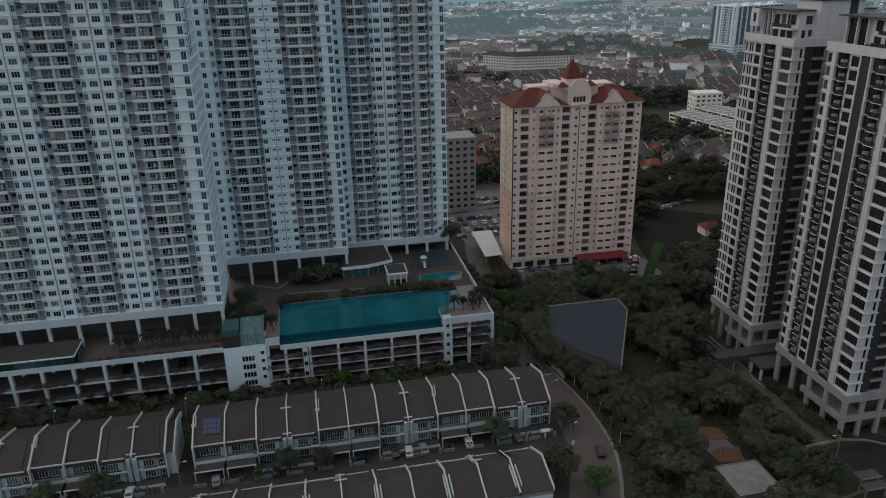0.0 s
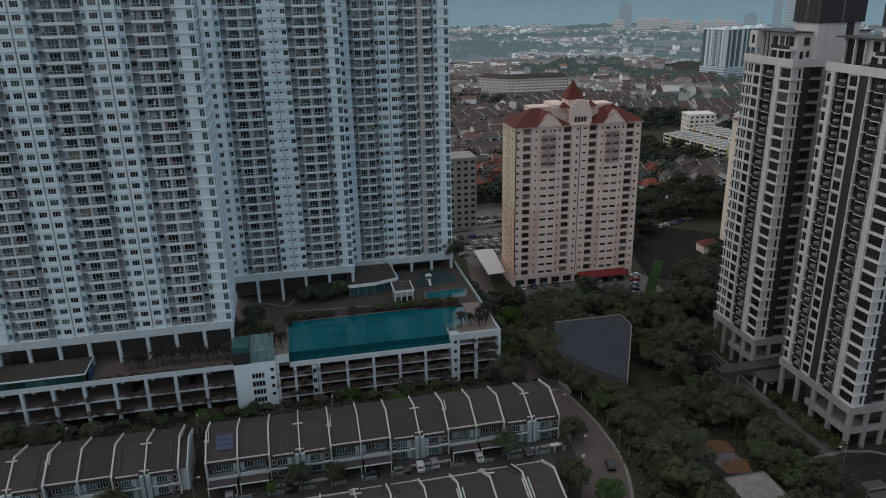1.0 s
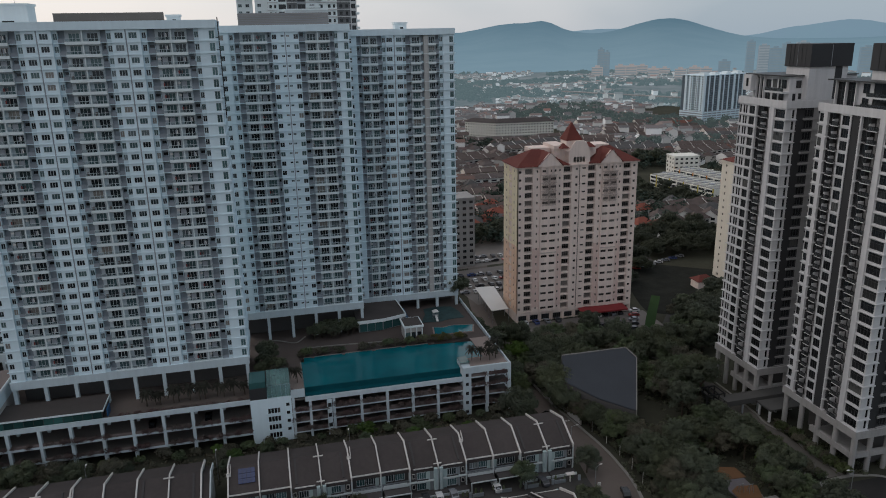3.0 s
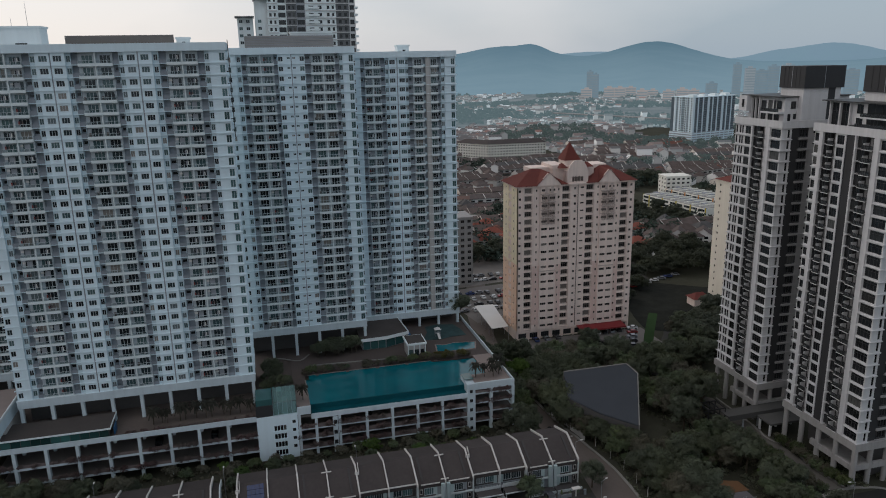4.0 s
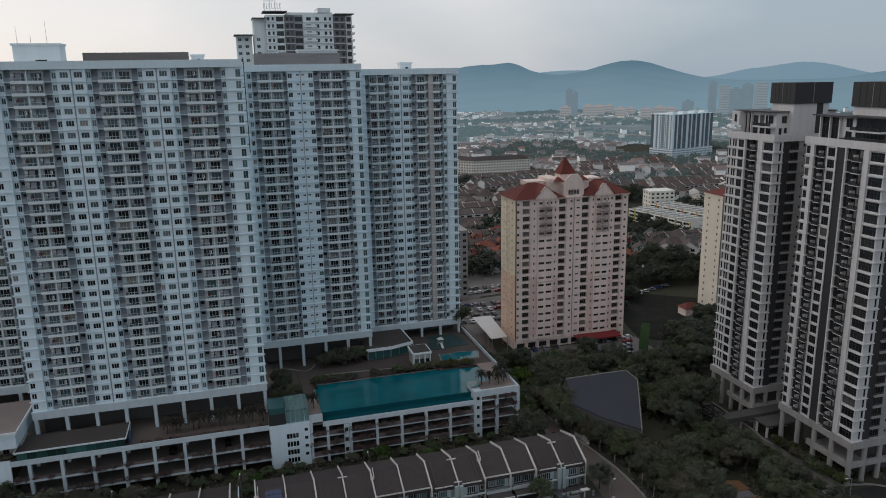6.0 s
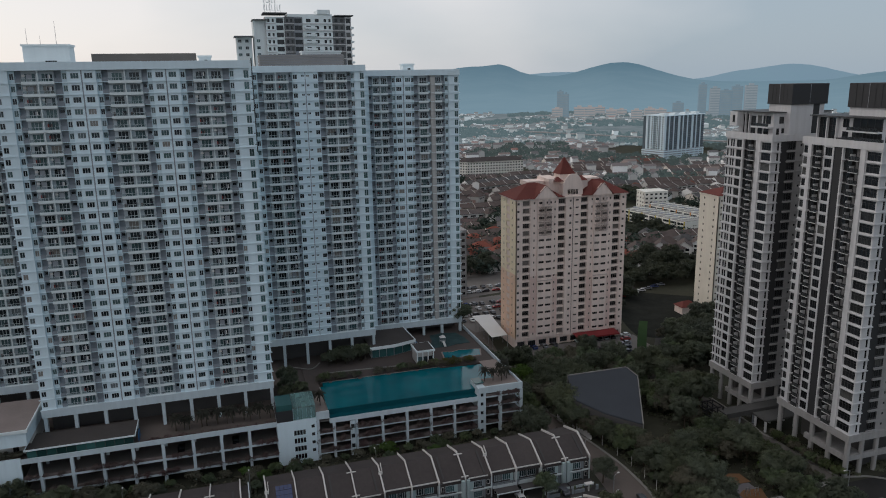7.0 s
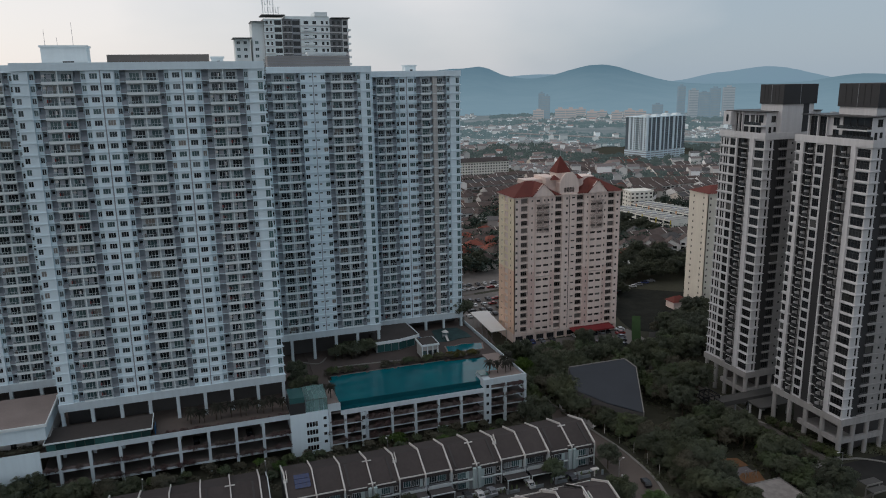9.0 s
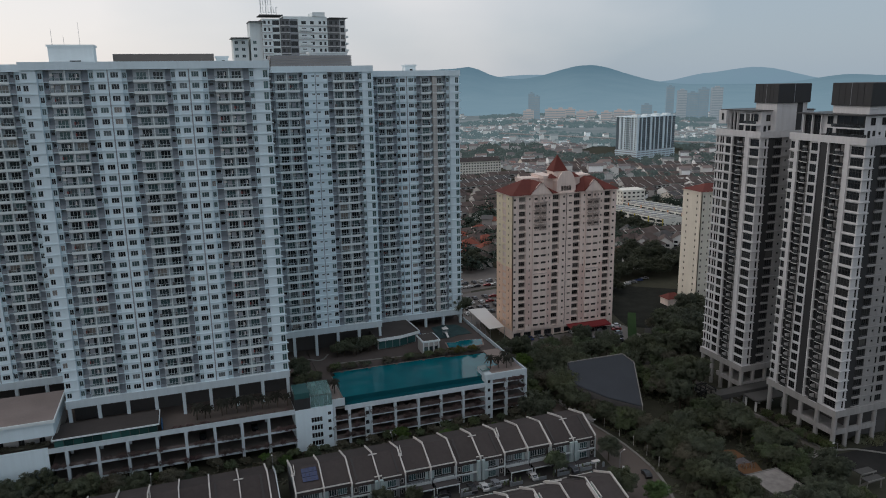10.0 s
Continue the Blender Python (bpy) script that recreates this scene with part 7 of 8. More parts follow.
# ---- cars ----
def make_car():
    car = thing("car", "parked car", "car", pose(0, 0, -500))
    prof = [(-2.1, 0.32), (2.1, 0.32), (2.15, 0.75), (1.9, 0.92), (1.0, 1.0), (0.45, 1.42), (-1.1, 1.45), (-1.75, 1.05), (-2.1, 0.95)]
    s = Shape()
    s.section([(a, b) for a, b in prof], -0.85, 0.85, M_CAR)
    part("body", s, car)
    s = Shape()
    s.section([(0.92, 1.02), (0.44, 1.38), (0.5, 1.42), (1.0, 1.04)], -0.72, 0.72, M_CARGLASS)
    part("windscreen", s, car)
    s = Shape()
    s.section([(-1.74, 1.1), (-1.68, 1.06), (-1.12, 1.4), (-1.16, 1.46)], -0.7, 0.7, M_CARGLASS)
    part("rear_window", s, car)
    s = Shape()
    for sg in (-1, 1):
        s.box(sg * 0.86 - 0.01, sg * 0.86 + 0.01, -1.2, 0.55, 1.0, 1.34, M_CARGLASS)
    part("side_window", s, car)
    for y in (-1.3, 1.3):
        for x in (-0.78, 0.78):
            s = Shape()
            s.tube((x - 0.1, y, 0.32), (x + 0.1, y, 0.32), 0.32, 0.32, M_TYRE, 10)
            part("wheel", s, car)
    return car


CAR = make_car()
DARK_BODY = next(c.data for c in CAR.children if c.name.startswith("body")).copy()
DARK_BODY.materials[0] = mat("black_car_paint", (0.012, 0.012, 0.014), 0.25, var=0.1, spec=0.6)


def park(x, y, turn, z=None, label="", sc=1.0):
    o = copy_thing(CAR, pose(x, y, (ground_z(x, y) if z is None else z) + 0.06, 0, 0, turn))
    o.scale = (sc, sc, sc)
    if "dark" in label:
        for c in o.children:
            if c.name.startswith("body"):
                c.data = DARK_BODY
    return tagged(o, label or "small saloon car parked on the ground", group="parked cars")


for x, y, t in ((45.6, 143.2, 5), (18.9, 143.6, -4), (22.5, 144.0, 2), (15.6, 144.0, 0), (-25.5, 143.0, 8), (-12.0, 143.5, 3), (33.5, 144.0, 0), (7.0, 143.5, 90), (-44, 143, 0), (-58, 143.5, 4)):
    park(x, y, t, 0.05)
park(63.2, 133.5, -12, 0.05, "dark car parked beside the kerb")
park(59.4, 174.0, 30, 0.05, "dark car on the estate road")
for k in range(6):
    park(101.5 + k * 3.1, 243.4, 0, 0.06)
for k in range(5):
    park(114.5 + k * 2.3, 227 + k * 4.2, 80, 0.06)
for k in range(3):
    park(104 + k * 4, 233, 60, 0.06)
for k in range(4):
    park(77 + k * 4.5, 243.2, 0, 0.06)
for i in range(36):
    park(64 + (i % 9) * 4.6 + RNG.uniform(-0.8, 0.8), 284 + (i // 9) * 7.5 + RNG.uniform(-0.6, 0.6), RNG.choice([0, 4, 90]), 0.06)
for k in (1, 3, 6):
    park(-60 + k * 7.6 + RNG.uniform(-2, 2) if k < 5 else -2 + (k - 5) * 8.2, 186.2, 0, 7.6 if k < 5 else 7.95, "dark car parked inside the open parking floor")
for i in range(12):
    park(82 + (i % 6) * 4.8 + RNG.uniform(-0.8, 0.8), 326 + (i // 6) * 7.5, RNG.choice([0, 4, 90]), 0.06)
for k in range(7):
    park(151 + k * 5.0, 293.5 + k * 1.9, 70, 0.08)
for k in range(11):
    park(208 + k * 4.6, 403.5 - k * 0.48 + RNG.uniform(-1, 1), RNG.choice([0, 90]), 0.06)
for k in range(8):
    park(172 + k * 10 + RNG.uniform(-3, 3), 356.5 + RNG.uniform(-1, 1), 82, 0.06)
for c in (*CAR.children_recursive, CAR):
    bpy.data.objects.remove(c)


# ---- distant tower with the sign, near grey block, beige block ----
def plain_tower(name, label, x, y, w, d, h, cols, floors, wall_m, frame_m, glass_m, turn=0, z=0.0, roof_m=None, west=3):
    t = thing(name, label, "apartment building", pose(x, y, z, 0, 0, turn))
    f = Facade(t, Matrix.Identity(4), 0.0, floors, h / floors, frame_m, glass_m, 60)
    for k in range(cols):
        a, b = w * k / cols, w * (k + 1) / cols
        m_ = (b - a) * 0.24
        f.strips(a, b, 0.0, 0.3, [(a + m_, b - m_, 0.9, min(2.3, h / floors - 0.4))], wall_m, panes=2)
    f.wall.box(0.3, w - 0.01, 0.3, d, 0, h, wall_m)
    f.done()
    if west:
        g = Facade(t, pose(0, d, 0, 0, 0, -90), 0.0, floors, h / floors, frame_m, glass_m, 40)
        for k in range(west):
            a, b = (d - 0.3) * k / west, (d - 0.3) * (k + 1) / west
            m_ = (b - a) * 0.33
            g.strips(a, b, 0.0, 0.3, [(a + m_, b - m_, 0.9, min(2.3, h / floors - 0.4))], wall_m)
        g.wall.box(d - 0.3, d, 0.0, 0.3, 0, h, wall_m)
        g.done()
    s = Shape()
    s.box(-0.3, w + 0.3, -0.3, d + 0.3, h, h + 0.8, roof_m or wall_m)
    part("roof", s, t)
    return t


plain_tower("grey_block", "grey apartment block behind the condominium", 56.0, 322.0, 23.6, 14.0, 33.5, 7, 11, M_TWINGREY, M_FRAMED, M_GLASSD, west=0)
beige = thing("beige_block", "tall straw-coloured apartment block with a red roof rim", "apartment building", pose(180.5, 262.0, 0))
f = Facade(beige, Matrix.Identity(4), 0.0, 17, 53.0 / 17, M_FRAMEC, M_GLASSC, 60)
for a in (0.0, 12.2, 24.0):
    f.strips(a, a + 6.0, 0.0, 0.4, [(a + 1.0, a + 1.9, 1.1, 2.1), (a + 4.6, a + 5.3, 1.1, 2.1)], M_STRAW)
for a in (6.0, 18.2):
    # set-back bays, their shade put into the darker wall colour
    b = a + (6.2 if a < 10 else 5.8)
    f.strips(a, b, 3.0, 0.4, [(a + 0.6, a + 2.2, 0.8, 2.4), (b - 2.2, b - 0.6, 0.8, 2.4)], M_STAINSHADE)
    f.wall.box(a - 0.01, b + 0.01, 0.3, 3.0, 46.0, 47.2, M_STRAW)
    f.wall.box(a - 0.01, b + 0.01, 0.1, 3.0, 0.0, 9.0, M_STRAW)
for a, b in ((0.3, 6.0), (12.2, 18.2), (24.0, 29.9)):
    f.wall.box(a, b, 0.4, 3.4, 0, 53.0, M_STRAW)
f.wall.box(0.3, 29.9, 3.4, 14.0, 0, 53.0, M_STRAW)
f.done()
g = Facade(beige, pose(0, 14.0, 0, 0, 0, -90), 0.0, 17, 53.0 / 17, M_FRAMEC, M_GLASSC, 60)
g.strips(0.0, 13.7, 0.0, 0.3, [(3.0, 3.9, 1.1, 2.1), (10.2, 11.1, 1.1, 2.1)], M_STRAW)
g.wall.box(13.7, 14.0, 0.0, 0.3, 0, 53.0, M_STRAW)
g.done()
s = Shape()
s.box(-0.3, 30.3, -0.3, 14.3, 53.0, 53.8, M_STRAW)
part("roof", s, beige)
part("roof_hip", hip(-0.6, 30.6, -0.6, 14.6, 53.8, 3.0, M_ROOFRED), beige)
gate = thing("guard_house", "small house with a red tiled roof by the woods", "house", pose(163, 260, 0))
s = Shape()
s.box(0, 8, 0, 6, 0, 3.4, M_CREAM)
part("wall", s, gate)
part("roof", hip(-0.6, 8.6, -0.6, 6.6, 3.4, 2.2, M_ROOFRED, 3.0), gate)

# far tower behind the condominium
GX, GY = -23.0, 347.0
villa = thing("far_tower", "grey and white apartment tower with dark bands and flat overhanging roofs", "apartment building", pose(GX, GY, 0))
f = Facade(villa, Matrix.Identity(4), 105.0, 10, 3.2, M_FRAMED, M_GLASSD, 100)
for a, b, m_ in ((14.0, 18.5, M_WARM), (22.5, 27.0, M_FARDARK), (31.0, 40.0, M_WARM), (40.0, 45.0, M_WARM), (45.0, 51.0, M_FARDARK)):
    wd = (b - a)
    f.strips(a, b, 0.0, 0.4, [(a + wd * 0.18, a + wd * 0.42, 0.8, 2.3), (b - wd * 0.36, b - wd * 0.16, 0.8, 2.3)], m_)
    f.ledges(a, b, -0.5, 0.0, -0.1, 0.25, M_TWIN)
f.strips(18.5, 22.5, 0.5, 0.4, [(18.9, 22.1, 0.4, 2.5)], M_WARM)
f.strips(27.0, 31.0, 0.5, 0.4, [(27.3, 30.7, 0.4, 2.5)], M_MIDGREY)
f.strips(51.0, 54.0, 0.2, 0.4, [(51.5, 53.5, 0.4, 2.5)], M_TWIN)
f.wall.box(14.0, 54.0, 0.9, 16.0, 0.0, 137.0, M_TWINGREY)
f.done()
s = Shape()
s.box(0.5, 7.5, 4.0, 16.0, 0, 128.0, M_WARM)
s.box(8.5, 14.0, 2.0, 16.0, 0, 135.4, M_WARM)
part("side_wall", s, villa)
for k in range(7):
    for x in (1.2, 4.4, 9.6):
        s = Shape()
        window_into(s, x, 3.9 if x < 8 else 1.9, 107 + k * 3.1, 1.6, 1.4, 2, M_FRAME, M_GLASS)
        part("window", s, villa)
for x0, x1, z in ((-0.5, 8.0, 128.0), (8.0, 15.0, 135.4), (13.0, 24.0, 138.4), (46.0, 55.0, 137.4)):
    s = Shape()
    s.box(x0, x1, -1.2, 12.0, z, z + 0.4, M_FARDARK)
    part("roof_slab", s, villa)
s = Shape()
s.box(24.0, 45.0, 0.3, 14.0, 137.0, 138.2, M_WARM)
s.box(38.0, 44.0, -0.4, 12.0, 138.2, 140.2, M_WARM)
part("roof_block", s, villa)
for k in range(9):
    s = Shape()
    s.box(53.5, 55.2, 0.0, 5.0, 106.0 + k * 3.2, 106.9 + k * 3.2, M_WARM)
    part("balcony", s, villa)
    s = Shape()
    s.box(31.6, 37.4, -1.1, 0.0, 105.9 + k * 3.2, 106.8 + k * 3.2, M_WARM)
    part("balcony", s, villa)
# open-frame letters on the roof, their bars left blank of any name
sign = thing("roof_sign", "pale two-line open-frame roof sign on a tower roof", "sign", pose(GX + 13.5, GY - 1.0, 138.8))
for row, (n, z) in enumerate(((5, 4.2), (7, 0.8))):
    for k in range(n):
        s = Shape()
        x = k * 1.2
        s.box(x, x + 0.25, 0, 0.2, z, z + 2.6, M_WARM)
        if k % 2:
            s.box(x + 0.25, x + 0.9, 0, 0.2, z, z + 0.25, M_WARM)
        else:
            s.box(x + 0.25, x + 0.85, 0, 0.2, z + 2.35, z + 2.6, M_WARM)
        part("bar", s, sign)
s = Shape()
for x in (0.4, 2.8, 5.2, 7.4):
    s.box(x, x + 0.15, 0.2, 0.35, 0, 6.8 if x < 6 else 3.4, M_STEEL)
part("frame", s, sign)


# ---- far town ----
M_FARROOF = spread("town_roofs", [(0, (0.086, 0.066, 0.060)), (0.45, (0.104, 0.080, 0.073)), (0.66, (0.078, 0.075, 0.075)), (0.8, (0.10, 0.082, 0.077)), (0.95, (0.14, 0.06, 0.045))], 0.85, 0.2, noise_scale=0.3)
M_FARWALL = spread("town_walls", [(0, (0.50, 0.48, 0.46)), (0.4, (0.64, 0.58, 0.52)), (0.7, (0.78, 0.77, 0.75))], 0.9, 0.2)
M_FARTREE = mat("far_tree_cover", (0.045, 0.062, 0.05), 0.95, var=0.4, scale=0.03, fine=0.3, spec=0.1)


def town_row(n, w, d, e, r):
    """A terrace in the town: gabled roof with party-wall lips and a white front."""
    s = Shape()
    L = n * w
    s.box(0, L, 0.6, d - 0.6, 0, e, M_FARWALL)
    s.section([(-0.4, e), (d / 2, r - 0.15), (d / 2, r), (-0.4, e + 0.2)], 0, L, M_FARROOF)
    s.section([(d / 2, r - 0.15), (d + 0.4, e), (d + 0.4, e + 0.2), (d / 2, r)], 0, L, M_FARROOF)
    s.face([(0, 0.6, e), (0, d / 2, r - 0.15), (0, d - 0.6, e)], M_FARWALL)
    for k in range(n + 1):
        if k % 2 == 0:
            s.section([(-0.5, e + 0.1), (d / 2, r), (d / 2, r + 0.35), (-0.5, e + 0.5)], k * w - 0.12, k * w + 0.12, M_FARWALL)
    for k in range(n):
        s.box(k * w + 1.0, k * w + w - 1.5, 0.52, 0.6, 3.6, 4.8, M_GLASSD)
        s.section([(-4.0, 2.5), (0.6, 3.0), (0.6, 3.15), (-4.0, 2.65)], k * w + 0.3, k * w + w - 0.3, M_FARROOF)
    return s.mesh("town_row")


ROWS_T = [town_row(10, 6.5, 13, 6.2, 9.0), town_row(7, 6.5, 12, 6.0, 8.8), town_row(13, 6.2, 13, 6.0, 8.8)]


def town_house():
    s = Shape()
    s.box(0, 11, 0, 9, 0, 6, M_FARWALL)
    h = hip(-0.7, 11.7, -0.7, 9.7, 6.0, 3.2, M_FARROOF, 4.5)
    i = len(s.v)
    s.v += h.v
    s.f += [tuple(a + i for a in q) for q in h.f]
    s.m += [s.slot(M_FARROOF)] * len(h.f)
    for k in range(3):
        s.box(1.0 + k * 3.4, 3.0 + k * 3.4, -0.08, 0.0, 3.6, 5.0, M_GLASSD)
    return s.mesh("town_house")


HOUSE_T = town_house()


def wedge(x, y):
    """Whether a place can come into view between the towers."""
    a = math.degrees(math.atan2(x + 25, y + 10))
    return 6 < a < 52


KEEP = [(55, 130, 235, 345), (120, 235, 190, 345), (225, 320, 400, 520), (196, 312, 735, 800), (490, 590, 775, 835)]


def free(x, y, m=18):
    return not any(a - m < x < b + m and c - m < y < d + m for a, b, c, d in KEEP)


for gy in range(0, 32):
    y = 330 + gy * 25
    for gx in range(0, 16):
        x = 30 + gx * 76 + (gy % 3) * 13
        block = (gy // 5 + gx // 3) % 4
        if not wedge(x + 30, y) or not free(x + 30, y, 20) or math.hypot(x, y) > 900:
            continue
        if RNG.random() < 0.12:
            continue
        turn = (0, 0, 14, -10)[block] + RNG.uniform(-1.5, 1.5)
        thing("town_terrace", "terrace of town houses with dull tiled roofs", "terrace", pose(x, y, 0, 0, 0, turn), ROWS_T[RNG.integers(3)], group="town terraces")
for i in range(190):
    a = radians(RNG.uniform(7, 50))
    r = 330 + 420 * RNG.random()
    x, y = -25 + r * math.sin(a), -10 + r * math.cos(a)
    if not free(x, y, 10):
        continue
    thing("town_house", "small house with a hipped tiled roof in the town", "house", pose(x, y, 0, 0, 0, RNG.uniform(0, 90)), HOUSE_T, group="town houses")


def gable_house():
    s = Shape()
    s.box(0, 9, 0.3, 12, 0, 6, M_GABLE)
    s.face([(0, 0.3, 6), (9, 0.3, 6), (4.5, 0.3, 9)], M_GABLE)
    for sg in (-1, 1):
        s.face([(4.5, -0.2, 9.2), (4.5, 12.2, 9.2), (4.5 + sg * 5.2, 12.2, 5.7), (4.5 + sg * 5.2, -0.2, 5.7)][::sg], M_FARROOF)
    for k in range(2):
        s.box(1.2 + k * 4, 3.4 + k * 4, 0.22, 0.3, 3.4, 4.9, M_GLASSD)
        s.box(1.2 + k * 4, 3.4 + k * 4, 0.22, 0.3, 0.4, 2.4, M_GLASSD)
    return s.mesh("gable_house")


M_GABLE = mat("white_gable_render", (0.72, 0.70, 0.68), 0.8, var=0.1, streak=0.1)
GABLE_T = gable_house()
for x, y, t in ((216, 366, -34), (230, 362, -34), (244, 366, -34), (199, 366, -30), (236, 346, -34), (182, 380, -30), (152, 380, -24), (226, 398, -34), (142, 416, -24), (128, 392, -20)):
    thing("town_house", "white gabled house with a grey tiled roof", "house", pose(x - 4, y - 5, 0, 0, 0, t), GABLE_T, group="town houses")
thing("road_town", "pale side road among the town houses", "road", None, ribbon([(150, 350), (190, 358), (250, 358), (300, 352)], [7, 7, 7, 7], 0.05, M_CONC), kind="structure")
thing("pavement_shop_yard", "pale parking yard below the shops", "pavement", None, ribbon([(205, 404), (262, 398)], [9, 9], 0.05, M_CONC), kind="structure")
shed = thing("long_shed", "long low shed with a pale sheet roof", "shed", pose(181, 330, 0, 0, 0, -30))
s = Shape()
s.box(0, 18, 0, 9, 0, 3.6, M_GABLE)
part("wall", s, shed)
part("roof", hip(-0.5, 18.5, -0.5, 9.5, 3.6, 1.6, M_ROOFWHITE, 0.5), shed)
RED_HOUSE = HOUSE_T.copy()
for i, m_ in enumerate(RED_HOUSE.materials):
    if m_ == M_FARROOF:
        RED_HOUSE.materials[i] = mat("orange_red_tiles", (0.21, 0.062, 0.042), 0.85, var=0.25, fine=0.6)
for x, y in ((116, 400), (106, 386), (203, 383), (186, 352), (140, 440), (98, 402), (110, 414), (124, 388), (94, 378), (120, 424), (131, 408), (102, 428), (88, 396)):
    thing("town_house", "small house with an orange-red tiled roof in the town", "house", pose(x - 5, y - 4, 0, 0, 0, 8), RED_HOUSE, group="town houses")
for x, y, t in ((214, 374, -8), (228, 372, -8), (242, 374, -8), (188, 368, 4), (176, 360, 4), (172, 378, 4), (196, 396, -6), (212, 392, -6), (178, 394, 0), (160, 372, 0), (158, 392, 3), (146, 362, 0), (232, 388, -8), (246, 390, -8), (192, 345, 5), (206, 352, 5), (222, 354, 5),
                (124, 380, 8), (92, 392, 8), (96, 412, 8), (112, 418, 8), (128, 416, 8), (136, 398, 8), (104, 436, 8), (122, 438, 8), (88, 378, 8), (130, 362, 4)):
    thing("town_house", "small house with a hipped tiled roof in the town", "house", pose(x - 5, y - 4, 0, 0, 0, t), HOUSE_T, group="town houses")


# haze over a far surface, put in as an emission colour
def haze_glow(m, col):
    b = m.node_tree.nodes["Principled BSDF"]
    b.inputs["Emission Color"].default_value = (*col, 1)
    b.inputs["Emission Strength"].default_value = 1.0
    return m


TOWN_ROOF = [(0, (0.085, 0.068, 0.066)), (0.3, (0.13, 0.095, 0.09)), (0.55, (0.16, 0.105, 0.09)), (0.74, (0.12, 0.115, 0.115)), (0.86, (0.22, 0.09, 0.065)), (0.92, (0.62, 0.62, 0.62))]
TOWN_WALL = [(0, (0.36, 0.33, 0.31)), (0.3, (0.58, 0.53, 0.49)), (0.6, (0.82, 0.80, 0.78))]
M_TR1, M_TW1 = spread("distant_roof", TOWN_ROOF, 0.9, 0.1, "Island"), spread("distant_wall", TOWN_WALL, 0.9, 0.1, "Island")
# middle and far town: the haze colour glows from roofs and walls
M_TR2 = haze_glow(spread("hazy_roof_backdrop", TOWN_ROOF, 0.9, 0.1, "Island"), (0.042, 0.050, 0.055))
M_TW2 = haze_glow(spread("hazy_wall_backdrop", TOWN_WALL, 0.9, 0.1, "Island"), (0.055, 0.066, 0.074))
M_TR3 = haze_glow(spread("far_hazy_roof_backdrop", TOWN_ROOF, 0.9, 0.1, "Island"), (0.095, 0.128, 0.142))
M_TW3 = haze_glow(spread("far_hazy_wall_backdrop", TOWN_WALL, 0.9, 0.1, "Island"), (0.105, 0.140, 0.158))


def distant_town(name, count, r0, r1, roof_m, wall_m, seed, big=1.0):
    """Roofs and walls by the thousand, too far and too many to pick apart."""
    rng = np.random.default_rng(seed)
    s = Shape()
    for i in range(count):
        a = radians(rng.uniform(5, 53))
        r = math.sqrt(r0 * r0 + (r1 * r1 - r0 * r0) * rng.random())
        x, y = -25 + r * math.sin(a), -10 + r * math.cos(a)
        cl = noise.noise(Vector((x * 0.005, y * 0.005, 9)))
        if cl < -0.12 or not free(x, y, 8):
            continue
        w, d, h = rng.uniform(5, 14) * big, rng.uniform(5, 8) * big, rng.uniform(3.0, 5.0)
        if rng.random() < 0.03:
            h, w, d = rng.uniform(8, 13), w * 1.2, d * 1.2
        t = radians(-20 + 40 * noise.noise(Vector((x * 0.003, y * 0.003, 2))) + (90 if rng.random() < 0.25 else 0))
        c, q = math.cos(t), math.sin(t)
        P = lambda u, v, z: (x + c * u - q * v, y + q * u + c * v, z)
        e = 0.6
        g = h + d * 0.28
        for f_ in ([(0, 0, 0), (w, 0, 0), (w, 0, h), (0, 0, h)], [(0, d, 0), (0, 0, 0), (0, 0, h), (0, d / 2, g - 0.1), (0, d, h)], [(w, 0, 0), (w, d, 0), (w, d, h), (w, d / 2, g - 0.1), (w, 0, h)]):
            s.face([P(*v) for v in f_], wall_m)
        i0 = len(s.v)
        s.v += [P(-e, -e, h - 0.2), P(w + e, -e, h - 0.2), P(w + e, d / 2, g), P(-e, d / 2, g), P(w + e, d + e, h - 0.2), P(-e, d + e, h - 0.2)]
        s.f += [(i0, i0 + 1, i0 + 2, i0 + 3), (i0 + 3, i0 + 2, i0 + 4, i0 + 5)]
        s.m += [s.slot(roof_m)] * 2
    thing(name, "crowded low town roofs and pale walls in the distance", "town", None, s, kind="stuff")


distant_town("town_roofs_near", 900, 340, 720, M_TR1, M_TW1, 11)
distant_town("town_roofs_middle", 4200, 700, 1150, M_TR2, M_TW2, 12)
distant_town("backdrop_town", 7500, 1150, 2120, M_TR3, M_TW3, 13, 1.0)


def far_trees(n, r0, r1, size, seed, name, material, least=0.02):
    rng = np.random.default_rng(seed)
    pts = []
    for i in range(n):
        a = radians(rng.uniform(4, 54))
        r = r0 + (r1 - r0) * rng.random() ** 0.8
        x, y = -25 + r * math.sin(a), -10 + r * math.cos(a)
        cl = noise.noise(Vector((x * 0.006, y * 0.006, seed)))
        if cl < least or not free(x, y, 2):
            continue
        pts.append((x, y))
    v = []
    for x, y in pts:
        h = rng.uniform(5, 11)
        lob = [(x + rng.uniform(-3, 3), y + rng.uniform(-3, 3), h * rng.uniform(0.5, 0.8), rng.uniform(2.4, 4.2)) for _ in range(4)]
        v.append(leaf_cloud(lob, 46, size, rng))
    if v:
        thing(name, "distant dark tree cover between the town roofs", "trees", None, cloud_mesh(name, np.concatenate(v), material, r0 < 700), kind="stuff")


